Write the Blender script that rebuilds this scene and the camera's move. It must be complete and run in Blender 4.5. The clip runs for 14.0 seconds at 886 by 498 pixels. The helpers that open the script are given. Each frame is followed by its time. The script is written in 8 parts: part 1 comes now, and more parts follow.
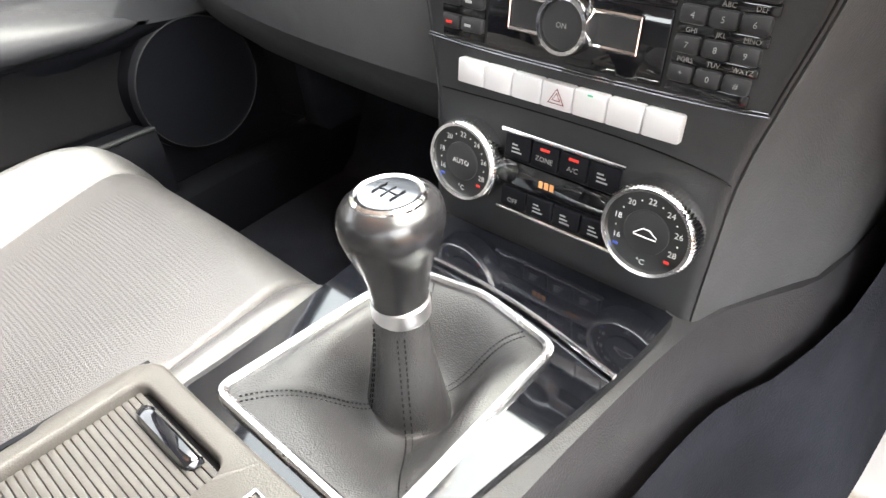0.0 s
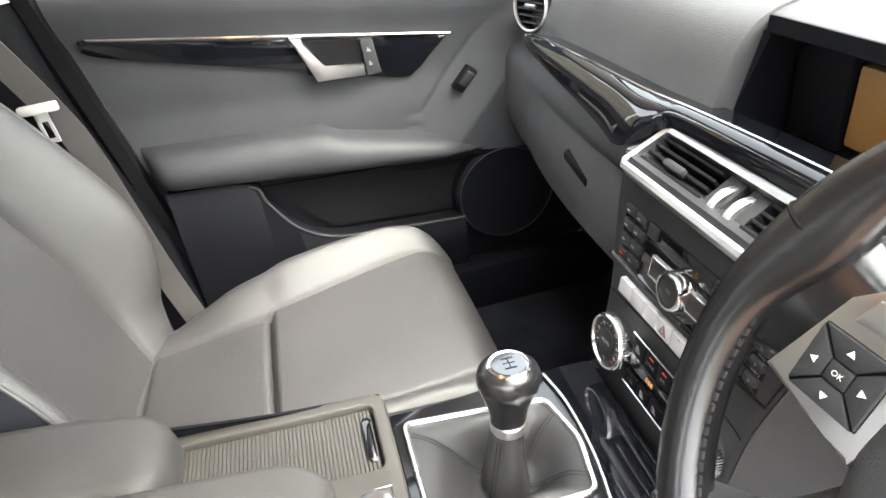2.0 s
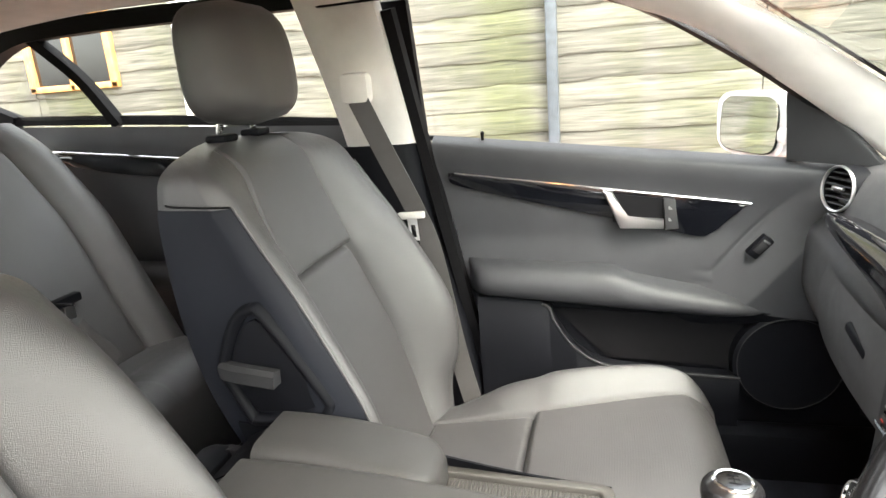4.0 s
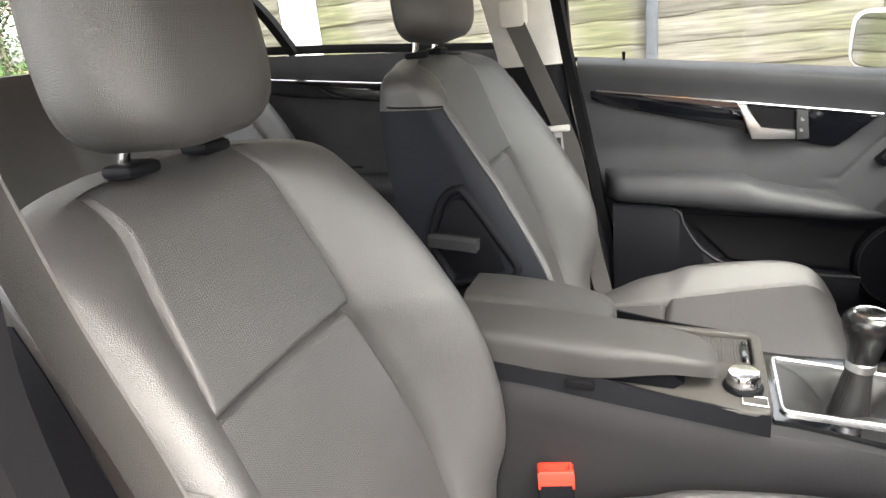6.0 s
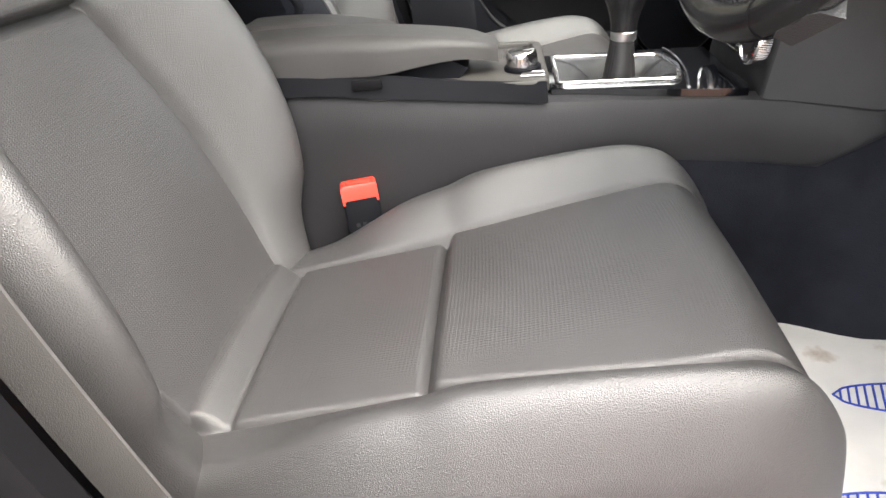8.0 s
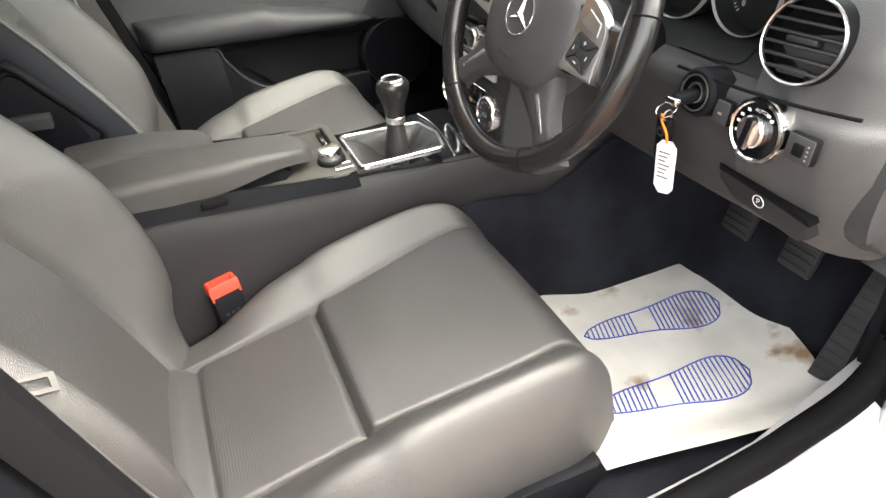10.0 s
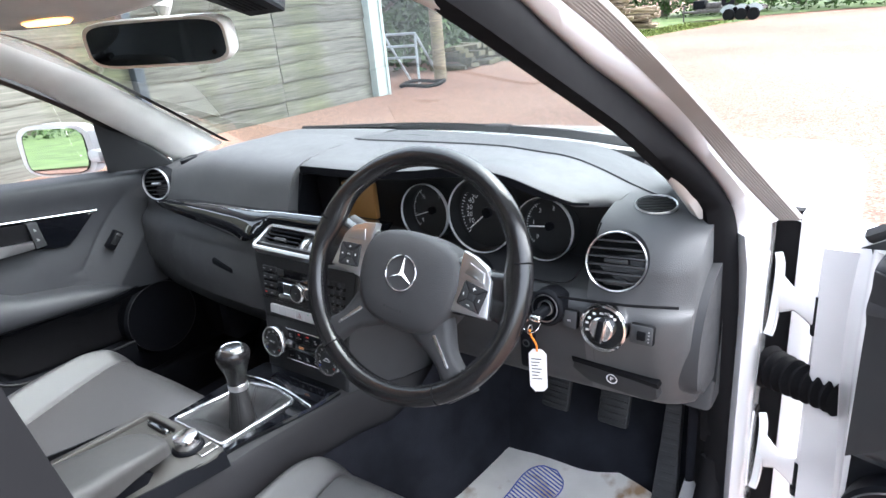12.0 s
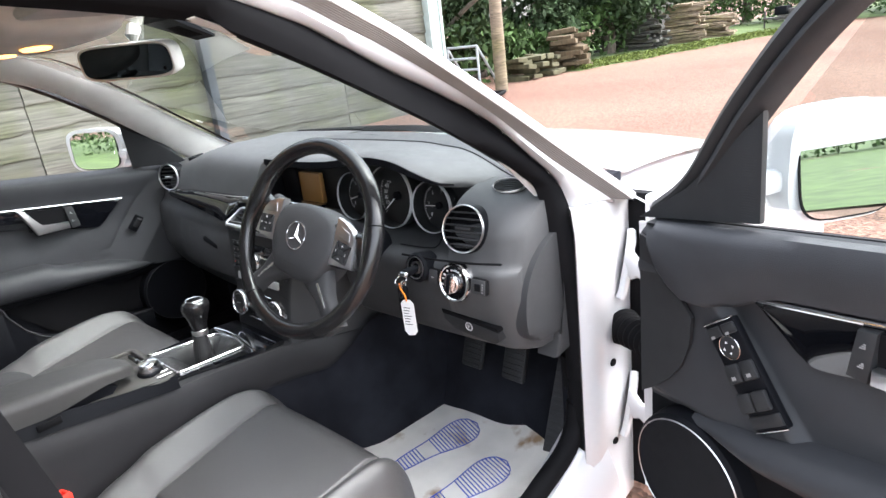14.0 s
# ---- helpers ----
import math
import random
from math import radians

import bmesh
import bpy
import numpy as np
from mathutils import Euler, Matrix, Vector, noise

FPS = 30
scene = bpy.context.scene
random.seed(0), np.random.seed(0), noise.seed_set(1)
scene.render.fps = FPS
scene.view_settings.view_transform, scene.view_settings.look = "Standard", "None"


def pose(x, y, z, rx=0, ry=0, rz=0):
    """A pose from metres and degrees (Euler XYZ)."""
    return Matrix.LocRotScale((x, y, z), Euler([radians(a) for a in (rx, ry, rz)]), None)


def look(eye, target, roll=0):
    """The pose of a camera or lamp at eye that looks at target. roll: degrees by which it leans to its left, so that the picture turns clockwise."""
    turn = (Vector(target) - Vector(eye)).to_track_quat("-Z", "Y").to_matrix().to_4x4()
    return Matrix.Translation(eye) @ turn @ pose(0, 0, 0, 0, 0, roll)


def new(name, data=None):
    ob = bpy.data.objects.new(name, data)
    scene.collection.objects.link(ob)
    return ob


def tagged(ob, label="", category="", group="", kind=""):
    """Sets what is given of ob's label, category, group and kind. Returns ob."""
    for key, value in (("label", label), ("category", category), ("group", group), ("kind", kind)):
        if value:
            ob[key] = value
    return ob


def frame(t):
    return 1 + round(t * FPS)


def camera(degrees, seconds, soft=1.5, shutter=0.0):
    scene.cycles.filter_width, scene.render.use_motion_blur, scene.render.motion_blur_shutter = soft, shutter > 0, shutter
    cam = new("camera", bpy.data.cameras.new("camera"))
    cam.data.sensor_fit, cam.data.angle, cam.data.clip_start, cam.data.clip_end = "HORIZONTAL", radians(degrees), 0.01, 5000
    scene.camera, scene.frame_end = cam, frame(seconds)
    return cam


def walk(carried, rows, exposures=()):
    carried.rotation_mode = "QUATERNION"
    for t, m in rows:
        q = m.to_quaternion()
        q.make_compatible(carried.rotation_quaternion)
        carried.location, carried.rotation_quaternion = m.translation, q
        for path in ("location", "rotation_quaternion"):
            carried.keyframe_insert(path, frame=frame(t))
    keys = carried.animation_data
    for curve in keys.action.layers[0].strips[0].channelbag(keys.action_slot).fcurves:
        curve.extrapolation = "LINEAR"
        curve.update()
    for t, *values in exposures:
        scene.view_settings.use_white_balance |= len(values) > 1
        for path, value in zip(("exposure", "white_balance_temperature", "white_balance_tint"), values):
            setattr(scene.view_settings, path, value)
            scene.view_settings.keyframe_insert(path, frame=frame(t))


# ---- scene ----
cam = camera(69.7, 14.0)
PATH = [
    (0, (0.225, -0.177, 0.996), (-0.885, 0.908, -0.266), -6.3),
    (0.5, (0.304, -0.207, 1.031), (-1.099, 0.536, -0.185), -7.6),
    (1, (0.377, -0.227, 1.085), (-1.147, 0.247, -0.12), -7.2),
    (1.5, (0.417, -0.163, 1.175), (-1.149, 0.2, -0.015), -7.5),
    (2, (0.442, -0.132, 1.229), (-1.224, 0.2, 0.173), -7.0),
    (2.2, (0.461, -0.138, 1.219), (-1.244, 0.162, 0.217), -5.9),
    (2.5, (0.487, -0.107, 1.229), (-1.238, 0.058, 0.229), -6.6),
    (3, (0.53, -0.083, 1.24), (-1.255, -0.222, 0.348), -5.8),
    (3.5, (0.566, -0.073, 1.241), (-1.293, -0.464, 0.614), -5.1),
    (4, (0.636, -0.126, 1.245), (-1.229, -0.614, 0.713), -4.6),
    (4.2, (0.692, -0.159, 1.271), (-1.158, -0.688, 0.724), -4.9),
    (6.3, (0.911, -0.227, 1.197), (-0.832, -0.945, 0.528), -6.1),
    (6.5, (0.909, -0.211, 1.153), (-0.854, -0.856, 0.463), -6.1),
    (7, (0.916, -0.198, 1.103), (-0.831, -0.652, 0.241), -6.3),
    (7.5, (0.935, -0.201, 1.058), (-0.783, -0.506, 0.081), -6.8),
    (8, (0.982, -0.164, 0.955), (-0.731, -0.419, -0.044), -8.4),
    (8.2, (0.974, -0.175, 0.998), (-0.613, -0.345, -0.207), -7.8),
    (10.3, (1.115, -0.381, 1.278), (-0.413, 0.383, 0.238), -7.0),
    (10.5, (1.08, -0.427, 1.308), (-0.423, 0.535, 0.406), -6.1),
    (11, (1.023, -0.542, 1.349), (-0.273, 0.813, 0.654), -5.1),
    (11.5, (0.978, -0.582, 1.353), (-0.176, 0.888, 0.641), -5.2),
    (12, (0.969, -0.577, 1.355), (-0.177, 0.902, 0.649), -5.5),
    (12.5, (0.961, -0.585, 1.357), (-0.176, 0.904, 0.658), -5.6),
    (13, (0.968, -0.582, 1.361), (-0.163, 0.915, 0.667), -5.8),
    (13.5, (1.139, -0.549, 1.355), (-0.049, 0.914, 0.684), -6.6),
    (14, (1.407, -0.563, 1.333), (0.072, 0.777, 0.685), -6.9),
]
EXPOSURES = [(0.0, 4.7, 7000, 10), (1.0, 4.15, 6600, 10), (2.5, 4.05, 7100, 8), (4.0, 3.85, 7100, 8), (7.0, 3.45, 7000, 11), (8.2, 3.35, 6900, 11), (10.5, 3.4, 7300, 7), (11.0, 3.15, 6700, 10), (12.5, 3.18, 6000, 9), (13.3, 3.08, 6050, 8), (14.0, 2.85, 6300, 10)]
walk(cam, [(t, look(eye, target, roll)) for t, eye, target, roll in PATH], EXPOSURES)

# ---- light ----
world = bpy.data.worlds.new("sky")
scene.world = world
world.use_nodes = True
wn = world.node_tree.nodes
sky = wn.new("ShaderNodeTexSky")
sky.sky_type, sky.sun_disc = "NISHITA", False
sky.sun_elevation, sky.sun_rotation = radians(55), radians(42)
sky.air_density, sky.dust_density = 1.0, 4.0
grey = wn.new("ShaderNodeHueSaturation")  # a thin even cloud cover takes most of the blue away
grey.inputs["Saturation"].default_value = 0.3
world.node_tree.links.new(sky.outputs[0], grey.inputs["Color"])
world.node_tree.links.new(grey.outputs[0], wn["Background"].inputs[0])
wn["Background"].inputs[1].default_value = 0.16
sun = new("sun", bpy.data.lights.new("sun", "SUN"))
sun.data.energy, sun.data.angle, sun.data.color = 0.4, radians(100), (1.0, 0.97, 0.92)
sun.matrix_world = look((4.8, 5.4, 9.5), (0, 0, 0))

# ---- materials ----
def nodes_of(name):
    m = bpy.data.materials.new(name)
    m.use_nodes = True
    nt = m.node_tree
    return m, nt, nt.nodes["Principled BSDF"]


def tex(nt, kind, scale, space="Object", **kw):
    co = nt.nodes.new("ShaderNodeTexCoord")
    n = nt.nodes.new(kind)
    n.inputs["Scale"].default_value = scale
    for k, v in kw.items():
        n.inputs[k].default_value = v
    nt.links.new(co.outputs[space], n.inputs["Vector"])
    return n


def ramp(nt, src, stops):
    r = nt.nodes.new("ShaderNodeValToRGB")
    while len(r.color_ramp.elements) < len(stops):
        r.color_ramp.elements.new(0.5)
    for e, (p, c) in zip(r.color_ramp.elements, stops):
        e.position, e.color = p, (*c, 1)
    nt.links.new(src, r.inputs[0])
    return r


def bump(nt, b, height, strength, distance=0.002, chain=None):
    n = nt.nodes.new("ShaderNodeBump")
    n.inputs["Strength"].default_value, n.inputs["Distance"].default_value = strength, distance
    nt.links.new(height, n.inputs["Height"])
    if chain:
        nt.links.new(chain.outputs[0], n.inputs["Normal"])
    nt.links.new(n.outputs[0], b.inputs["Normal"])
    return n


def plain(name, color, rough=0.5, metal=0.0, vary=0.12, grain=0.0, grain_scale=900, coat=0.0, big=9, spec=0.5):
    """A surface with blotchy tone at a large scale and a fine grain."""
    m, nt, b = nodes_of(name)
    n1 = tex(nt, "ShaderNodeTexNoise", big, Detail=5.0)
    dark, light = [c * (1 - vary) for c in color], [min(1, c * (1 + vary)) for c in color]
    r = ramp(nt, n1.outputs["Fac"], [(0.3, dark), (0.7, light)])
    nt.links.new(r.outputs[0], b.inputs["Base Color"])
    b.inputs["Metallic"].default_value = metal
    n2 = tex(nt, "ShaderNodeTexNoise", 45, Detail=3.0)
    rr = nt.nodes.new("ShaderNodeMapRange")
    rr.inputs["To Min"].default_value, rr.inputs["To Max"].default_value = max(0.02, rough * 0.85), min(1, rough * 1.15)
    nt.links.new(n2.outputs["Fac"], rr.inputs["Value"])
    nt.links.new(rr.outputs[0], b.inputs["Roughness"])
    b.inputs["Coat Weight"].default_value = coat
    b.inputs["Specular IOR Level"].default_value = spec
    if grain:
        g = tex(nt, "ShaderNodeTexVoronoi", grain_scale)
        bump(nt, b, g.outputs["Distance"], grain, 0.0006)
    return m


def leather(name, color, rough=0.42, perforated=False, grain=0.55, spec=0.5):
    m, nt, b = nodes_of(name)
    n1 = tex(nt, "ShaderNodeTexNoise", 7, Detail=4.0)
    r = ramp(nt, n1.outputs["Fac"], [(0.3, [c * 0.85 for c in color]), (0.7, [c * 1.15 for c in color])])
    nt.links.new(r.outputs[0], b.inputs["Base Color"])
    b.inputs["Roughness"].default_value, b.inputs["Specular IOR Level"].default_value = rough, spec
    g = tex(nt, "ShaderNodeTexVoronoi", 900)
    n3 = tex(nt, "ShaderNodeTexNoise", 28, Detail=4.0)
    first = bump(nt, b, n3.outputs["Fac"], 0.18, 0.004)
    last = bump(nt, b, g.outputs["Distance"], grain, 0.0006, first)
    if perforated:
        p = nt.nodes.new("ShaderNodeTexVoronoi")
        p.voronoi_dimensions = "2D"
        p.inputs["Scale"].default_value, p.inputs["Randomness"].default_value = 270, 0.1
        h = ramp(nt, p.outputs["Distance"], [(0.2, (0, 0, 0)), (0.34, (1, 1, 1))])
        # holes only in the middle panels, not on the side bolsters
        co, xyz = nt.nodes.new("ShaderNodeTexCoord"), nt.nodes.new("ShaderNodeSeparateXYZ")
        nt.links.new(co.outputs["Object"], xyz.inputs[0])
        along, flat = nt.nodes.new("ShaderNodeMath"), nt.nodes.new("ShaderNodeCombineXYZ")
        along.operation = "SUBTRACT"
        nt.links.new(xyz.outputs[2], along.inputs[0])
        nt.links.new(xyz.outputs[1], along.inputs[1])
        nt.links.new(xyz.outputs[0], flat.inputs[0])
        nt.links.new(along.outputs[0], flat.inputs[1])
        nt.links.new(flat.outputs[0], p.inputs["Vector"])
        src = xyz.outputs[0]
        for op, val in (("ABSOLUTE", 0), ("SUBTRACT", 0.381), ("ABSOLUTE", 0), ("SUBTRACT", 0.104), ("MULTIPLY", 60)):
            n = nt.nodes.new("ShaderNodeMath")
            n.operation, n.inputs[1].default_value = op, val
            nt.links.new(src, n.inputs[0])
            src = n.outputs[0]
        n.use_clamp = True
        mx = nt.nodes.new("ShaderNodeMath")
        mx.operation = "MAXIMUM"
        nt.links.new(h.outputs[0], mx.inputs[0])
        nt.links.new(src, mx.inputs[1])
        bump(nt, b, mx.outputs[0], 0.6, 0.0008, last)
        dk = nt.nodes.new("ShaderNodeMix")
        dk.data_type, dk.blend_type = "RGBA", "MULTIPLY"
        dk.inputs[0].default_value = 0.35
        nt.links.new(r.outputs[0], dk.inputs[6])
        nt.links.new(mx.outputs[0], dk.inputs[7])
        nt.links.new(dk.outputs[2], b.inputs["Base Color"])
    return m


def glass(name, tint=(1, 1, 1), base=0.05):
    """A clear pane: see-through, with a mirror sheen that grows at a slant."""
    m = bpy.data.materials.new(name)
    m.use_nodes = True
    nt = m.node_tree
    nt.nodes.clear()
    out, mix = nt.nodes.new("ShaderNodeOutputMaterial"), nt.nodes.new("ShaderNodeMixShader")
    tr, gl, lw = nt.nodes.new("ShaderNodeBsdfTransparent"), nt.nodes.new("ShaderNodeBsdfGlossy"), nt.nodes.new("ShaderNodeLayerWeight")
    tr.inputs[0].default_value, gl.inputs["Roughness"].default_value = (*tint, 1), 0.0
    lw.inputs["Blend"].default_value = 0.5
    pw, mr = nt.nodes.new("ShaderNodeMath"), nt.nodes.new("ShaderNodeMapRange")
    pw.operation, pw.inputs[1].default_value = "POWER", 5.0
    mr.inputs["To Min"].default_value = base
    nt.links.new(lw.outputs["Facing"], pw.inputs[0])
    nt.links.new(pw.outputs[0], mr.inputs["Value"])
    nt.links.new(mr.outputs[0], mix.inputs[0])
    nt.links.new(tr.outputs[0], mix.inputs[1])
    nt.links.new(gl.outputs[0], mix.inputs[2])
    nt.links.new(mix.outputs[0], out.inputs[0])
    return m


M_SEAT = leather("seat_leather", (0.050, 0.049, 0.050), 0.39, grain=0.8, spec=0.95)
M_PERF = leather("perforated_leather", (0.050, 0.049, 0.050), 0.39, True, grain=0.8, spec=0.95)
M_FLANK = leather("flank_vinyl", (0.010, 0.0115, 0.016), 0.55, grain=0.3, spec=0.16)
M_WHEEL = leather("wheel_leather", (0.009, 0.009, 0.010), 0.24, grain=0.1, spec=0.7)
M_GAITER = leather("gaiter_leather", (0.02, 0.02, 0.021), 0.42, grain=0.5, spec=0.5)
M_ARM = leather("armrest_leather", (0.042, 0.041, 0.0405), 0.5, grain=0.35, spec=0.45)
M_SOFT = plain("soft_dash_plastic", (0.071, 0.072, 0.075), 0.54, grain=0.45, grain_scale=600, spec=0.4)
M_DASHLOW = plain("dash_lower_plastic", (0.046, 0.047, 0.05), 0.55, grain=0.35, grain_scale=600, spec=0.3)
M_DOOR = plain("door_trim_plastic", (0.036, 0.0375, 0.0415), 0.5, grain=0.3, grain_scale=700, spec=0.28)
M_HARD = plain("hard_plastic", (0.006, 0.0065, 0.0085), 0.55, grain=0.15, grain_scale=1200, spec=0.09)
M_PANEL = plain("console_plastic", (0.024, 0.025, 0.027), 0.55, grain=0.2, grain_scale=1000, spec=0.3)
M_GREYP = plain("grey_console_plastic", (0.045, 0.0425, 0.039), 0.5, grain=0.25, grain_scale=900)
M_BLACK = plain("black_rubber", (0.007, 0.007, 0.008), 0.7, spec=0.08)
M_GLOSS = plain("piano_black_trim", (0.0035, 0.004, 0.0055), 0.06, coat=0.6, vary=0.3)
M_FRAME = plain("bright_frame_metal", (0.86, 0.86, 0.87), 0.26, 1.0, 0.03)
M_CHROME = plain("chrome", (0.82, 0.82, 0.83), 0.12, 1.0, 0.04)
M_SATIN = plain("satin_silver", (0.62, 0.62, 0.63), 0.33, 1.0, 0.05)
M_STEEL = plain("dull_steel", (0.14, 0.135, 0.13), 0.5, 0.6, 0.1)
M_SILVERKEY = plain("silver_button", (0.70, 0.70, 0.71), 0.38, 0.45, 0.05)
M_CARPET = plain("carpet", (0.016, 0.017, 0.022), 0.95, vary=0.35, grain=0.8, grain_scale=420, spec=0.08)
M_WHITE = plain("white_car_paint", (0.64, 0.64, 0.655), 0.22, vary=0.02, coat=0.8)
M_HEAD = plain("headliner_fabric", (0.58, 0.555, 0.53), 0.9, grain=0.3, grain_scale=600)
M_BEIGE = plain("pillar_trim", (0.68, 0.665, 0.64), 0.75, grain=0.3, grain_scale=700)
M_BELT = plain("belt_webbing", (0.07, 0.067, 0.066), 0.7, grain=0.5, grain_scale=800)
M_RED = plain("red_plastic", (0.75, 0.05, 0.03), 0.4)
M_ORANGE = plain("orange_cord", (0.9, 0.25, 0.02), 0.6)
M_PAPERW = plain("white_card", (0.8, 0.8, 0.8), 0.6, vary=0.03)
M_INK = plain("white_print", (0.8, 0.8, 0.8), 0.6, vary=0.0)
M_DIMINK = plain("grey_print", (0.28, 0.28, 0.28), 0.6, vary=0.0)
M_REDINK = plain("red_print", (0.75, 0.03, 0.02), 0.5, vary=0.0)
M_BLUEINK = plain("blue_print", (0.03, 0.07, 0.42), 0.6, vary=0.25, big=60)
M_DIAL = plain("dial_face", (0.01, 0.011, 0.012), 0.5)
M_SCREEN = plain("screen_brown", (0.32, 0.17, 0.055), 0.35, vary=0.05)
M_GREYMET = plain("galvanised_steel", (0.38, 0.42, 0.44), 0.5, 0.3, 0.15)
M_GLASS = glass("window_glass", (0.93, 0.96, 0.95))
M_TINT = glass("green_tinted_glass", (0.72, 0.77, 0.755))
M_MIRROR = plain("mirror_glass", (0.7, 0.72, 0.72), 0.01, 1.0, 0.0)
M_MIRDIM = plain("dimming_mirror_glass", (0.2, 0.23, 0.24), 0.02, 1.0, 0.0)

# ---- mesh helpers ----
def V(*a):
    return Vector(a)


def root(name, at, label, category, kind="", group=""):
    ob = new(name)
    ob.empty_display_size = 0.05
    ob.matrix_basis = Matrix.Translation(at)
    ob["base"] = tuple(at)
    return tagged(ob, label, category, group, kind)


def to_mesh(name, bm, material, sharp=35):
    bmesh.ops.recalc_face_normals(bm, faces=bm.faces)
    me = bpy.data.meshes.new(name)
    bm.to_mesh(me)
    bm.free()
    for p in me.polygons:
        p.use_smooth = True
    me.set_sharp_from_angle(angle=radians(sharp))
    me.materials.append(material)
    return me


def part(name, bm, material, parent, label="", sharp=35):
    """Links a bmesh, made in world metres, as one mesh object under a thing or a part."""
    ob = new(name, to_mesh(name, bm, material, sharp))
    ob.parent = parent
    up = parent
    while up.parent:
        up = up.parent
    if parent.parent is None and "base" in parent:
        ob.matrix_parent_inverse = Matrix.Translation(parent["base"]).inverted()
    return tagged(ob, label)


def solo(name, bm, material, label, category, kind="", group="", sharp=35):
    return tagged(new(name, to_mesh(name, bm, material, sharp)), label, category, group, kind)


def B():
    return bmesh.new()


def axes(o, x, y):
    """A local frame: origin, x axis, rough y axis."""
    x = Vector(x).normalized()
    z = x.cross(Vector(y)).normalized()
    y = z.cross(x)
    m = Matrix((x, y, z)).transposed().to_4x4()
    m.translation = o
    return m


I4 = Matrix.Identity(4)


def box(bm, lo, hi, bevel=0.0, m=I4, segs=2):
    c = [(a + b) / 2 for a, b in zip(lo, hi)]
    s = [abs(b - a) for a, b in zip(lo, hi)]
    r = bmesh.ops.create_cube(bm, size=1, matrix=m @ Matrix.Translation(c) @ Matrix.Diagonal((*s, 1)))
    if bevel:
        es = list({e for v in r["verts"] for e in v.link_edges})
        bmesh.ops.bevel(bm, geom=es, offset=min(bevel, min(s) * 0.48), segments=segs, affect="EDGES", profile=0.5)
    return bm


def loft(bm, rings, closed=True, cap=True):
    rows = [[bm.verts.new(p) for p in ring] for ring in rings]
    n = len(rows[0])
    for a, b in zip(rows, rows[1:]):
        for i in range(n if closed else n - 1):
            j = (i + 1) % n
            bm.faces.new((a[i], a[j], b[j], b[i]))
    if cap and closed:
        bm.faces.new(rows[0][::-1])
        bm.faces.new(rows[-1])
    return bm


def lathe(bm, profile, m=I4, n=32, arc=(0, 360)):
    """Turns (radius, height) pairs round the local z axis."""
    full = arc == (0, 360)
    steps = n if full else n + 1
    rings = []
    for k in range(steps):
        a = radians(arc[0] + (arc[1] - arc[0]) * k / n)
        rings.append([m @ Vector((r * math.cos(a), r * math.sin(a), z)) for r, z in profile])
    if full:
        rings.append(rings[0])
    loft(bm, rings, closed=False)
    bmesh.ops.remove_doubles(bm, verts=bm.verts, dist=1e-6)
    return bm


def ring(bm, r, w, h, m=I4, n=40, z=0.0):
    """A rounded ring of mean radius r, width w and height h."""
    prof = [(r + w / 2 * math.cos(a), z + h / 2 * math.sin(a)) for a in [radians(k * 45) for k in range(9)]]
    return lathe(bm, prof, m, n)


def disc(bm, r, z0, z1, m=I4, n=32, bevel=0.0):
    b = min(bevel, (z1 - z0) * 0.5)
    return lathe(bm, [(0, z0), (r, z0), (r, z1 - b), (r - b * 0.3, z1 - b * 0.3), (r - b, z1), (0, z1)], m, n)


def smooth_line(pts, n=8, closed=False):
    """A Catmull-Rom line through the points."""
    pts = [Vector(p) for p in pts]
    out, k = [], len(pts)
    for i in range(k if closed else k - 1):
        p0 = pts[i - 1] if (i or closed) else pts[0] * 2 - pts[1]
        p1, p2 = pts[i], pts[(i + 1) % k]
        p3 = pts[(i + 2) % k] if (closed or i + 2 < k) else pts[-1] * 2 - pts[-2]
        for s in range(n):
            t = s / n
            out.append(0.5 * ((2 * p1) + (p2 - p0) * t + (2 * p0 - 5 * p1 + 4 * p2 - p3) * t * t + (3 * p1 - p0 - 3 * p2 + p3) * t ** 3))
    if not closed:
        out.append(pts[-1])
    return out


def sweep(bm, path, profile, closed=False, up=(0, 0, 1), cap=True):
    """Carries a 2D profile (or a circle of that radius) along a line."""
    if not isinstance(profile, (list, tuple)):
        r = profile
        profile = [(r * math.cos(a), r * math.sin(a)) for a in [radians(k * 36) for k in range(10)]]
    path = [Vector(p) for p in path]
    rings = []
    for i, p in enumerate(path):
        a = path[i - 1] if (i or closed) else p
        b = path[(i + 1) % len(path)] if (closed or i + 1 < len(path)) else p
        d = (b - a).normalized()
        side = d.cross(Vector(up))
        side = side.normalized() if side.length > 1e-5 else Vector((1, 0, 0))
        top = side.cross(d)
        rings.append([p + side * x + top * y for x, y in profile])
    if closed:
        rings.append(rings[0])
    loft(bm, rings, True, cap and not closed)
    if closed:
        bmesh.ops.remove_doubles(bm, verts=bm.verts, dist=1e-6)
    return bm


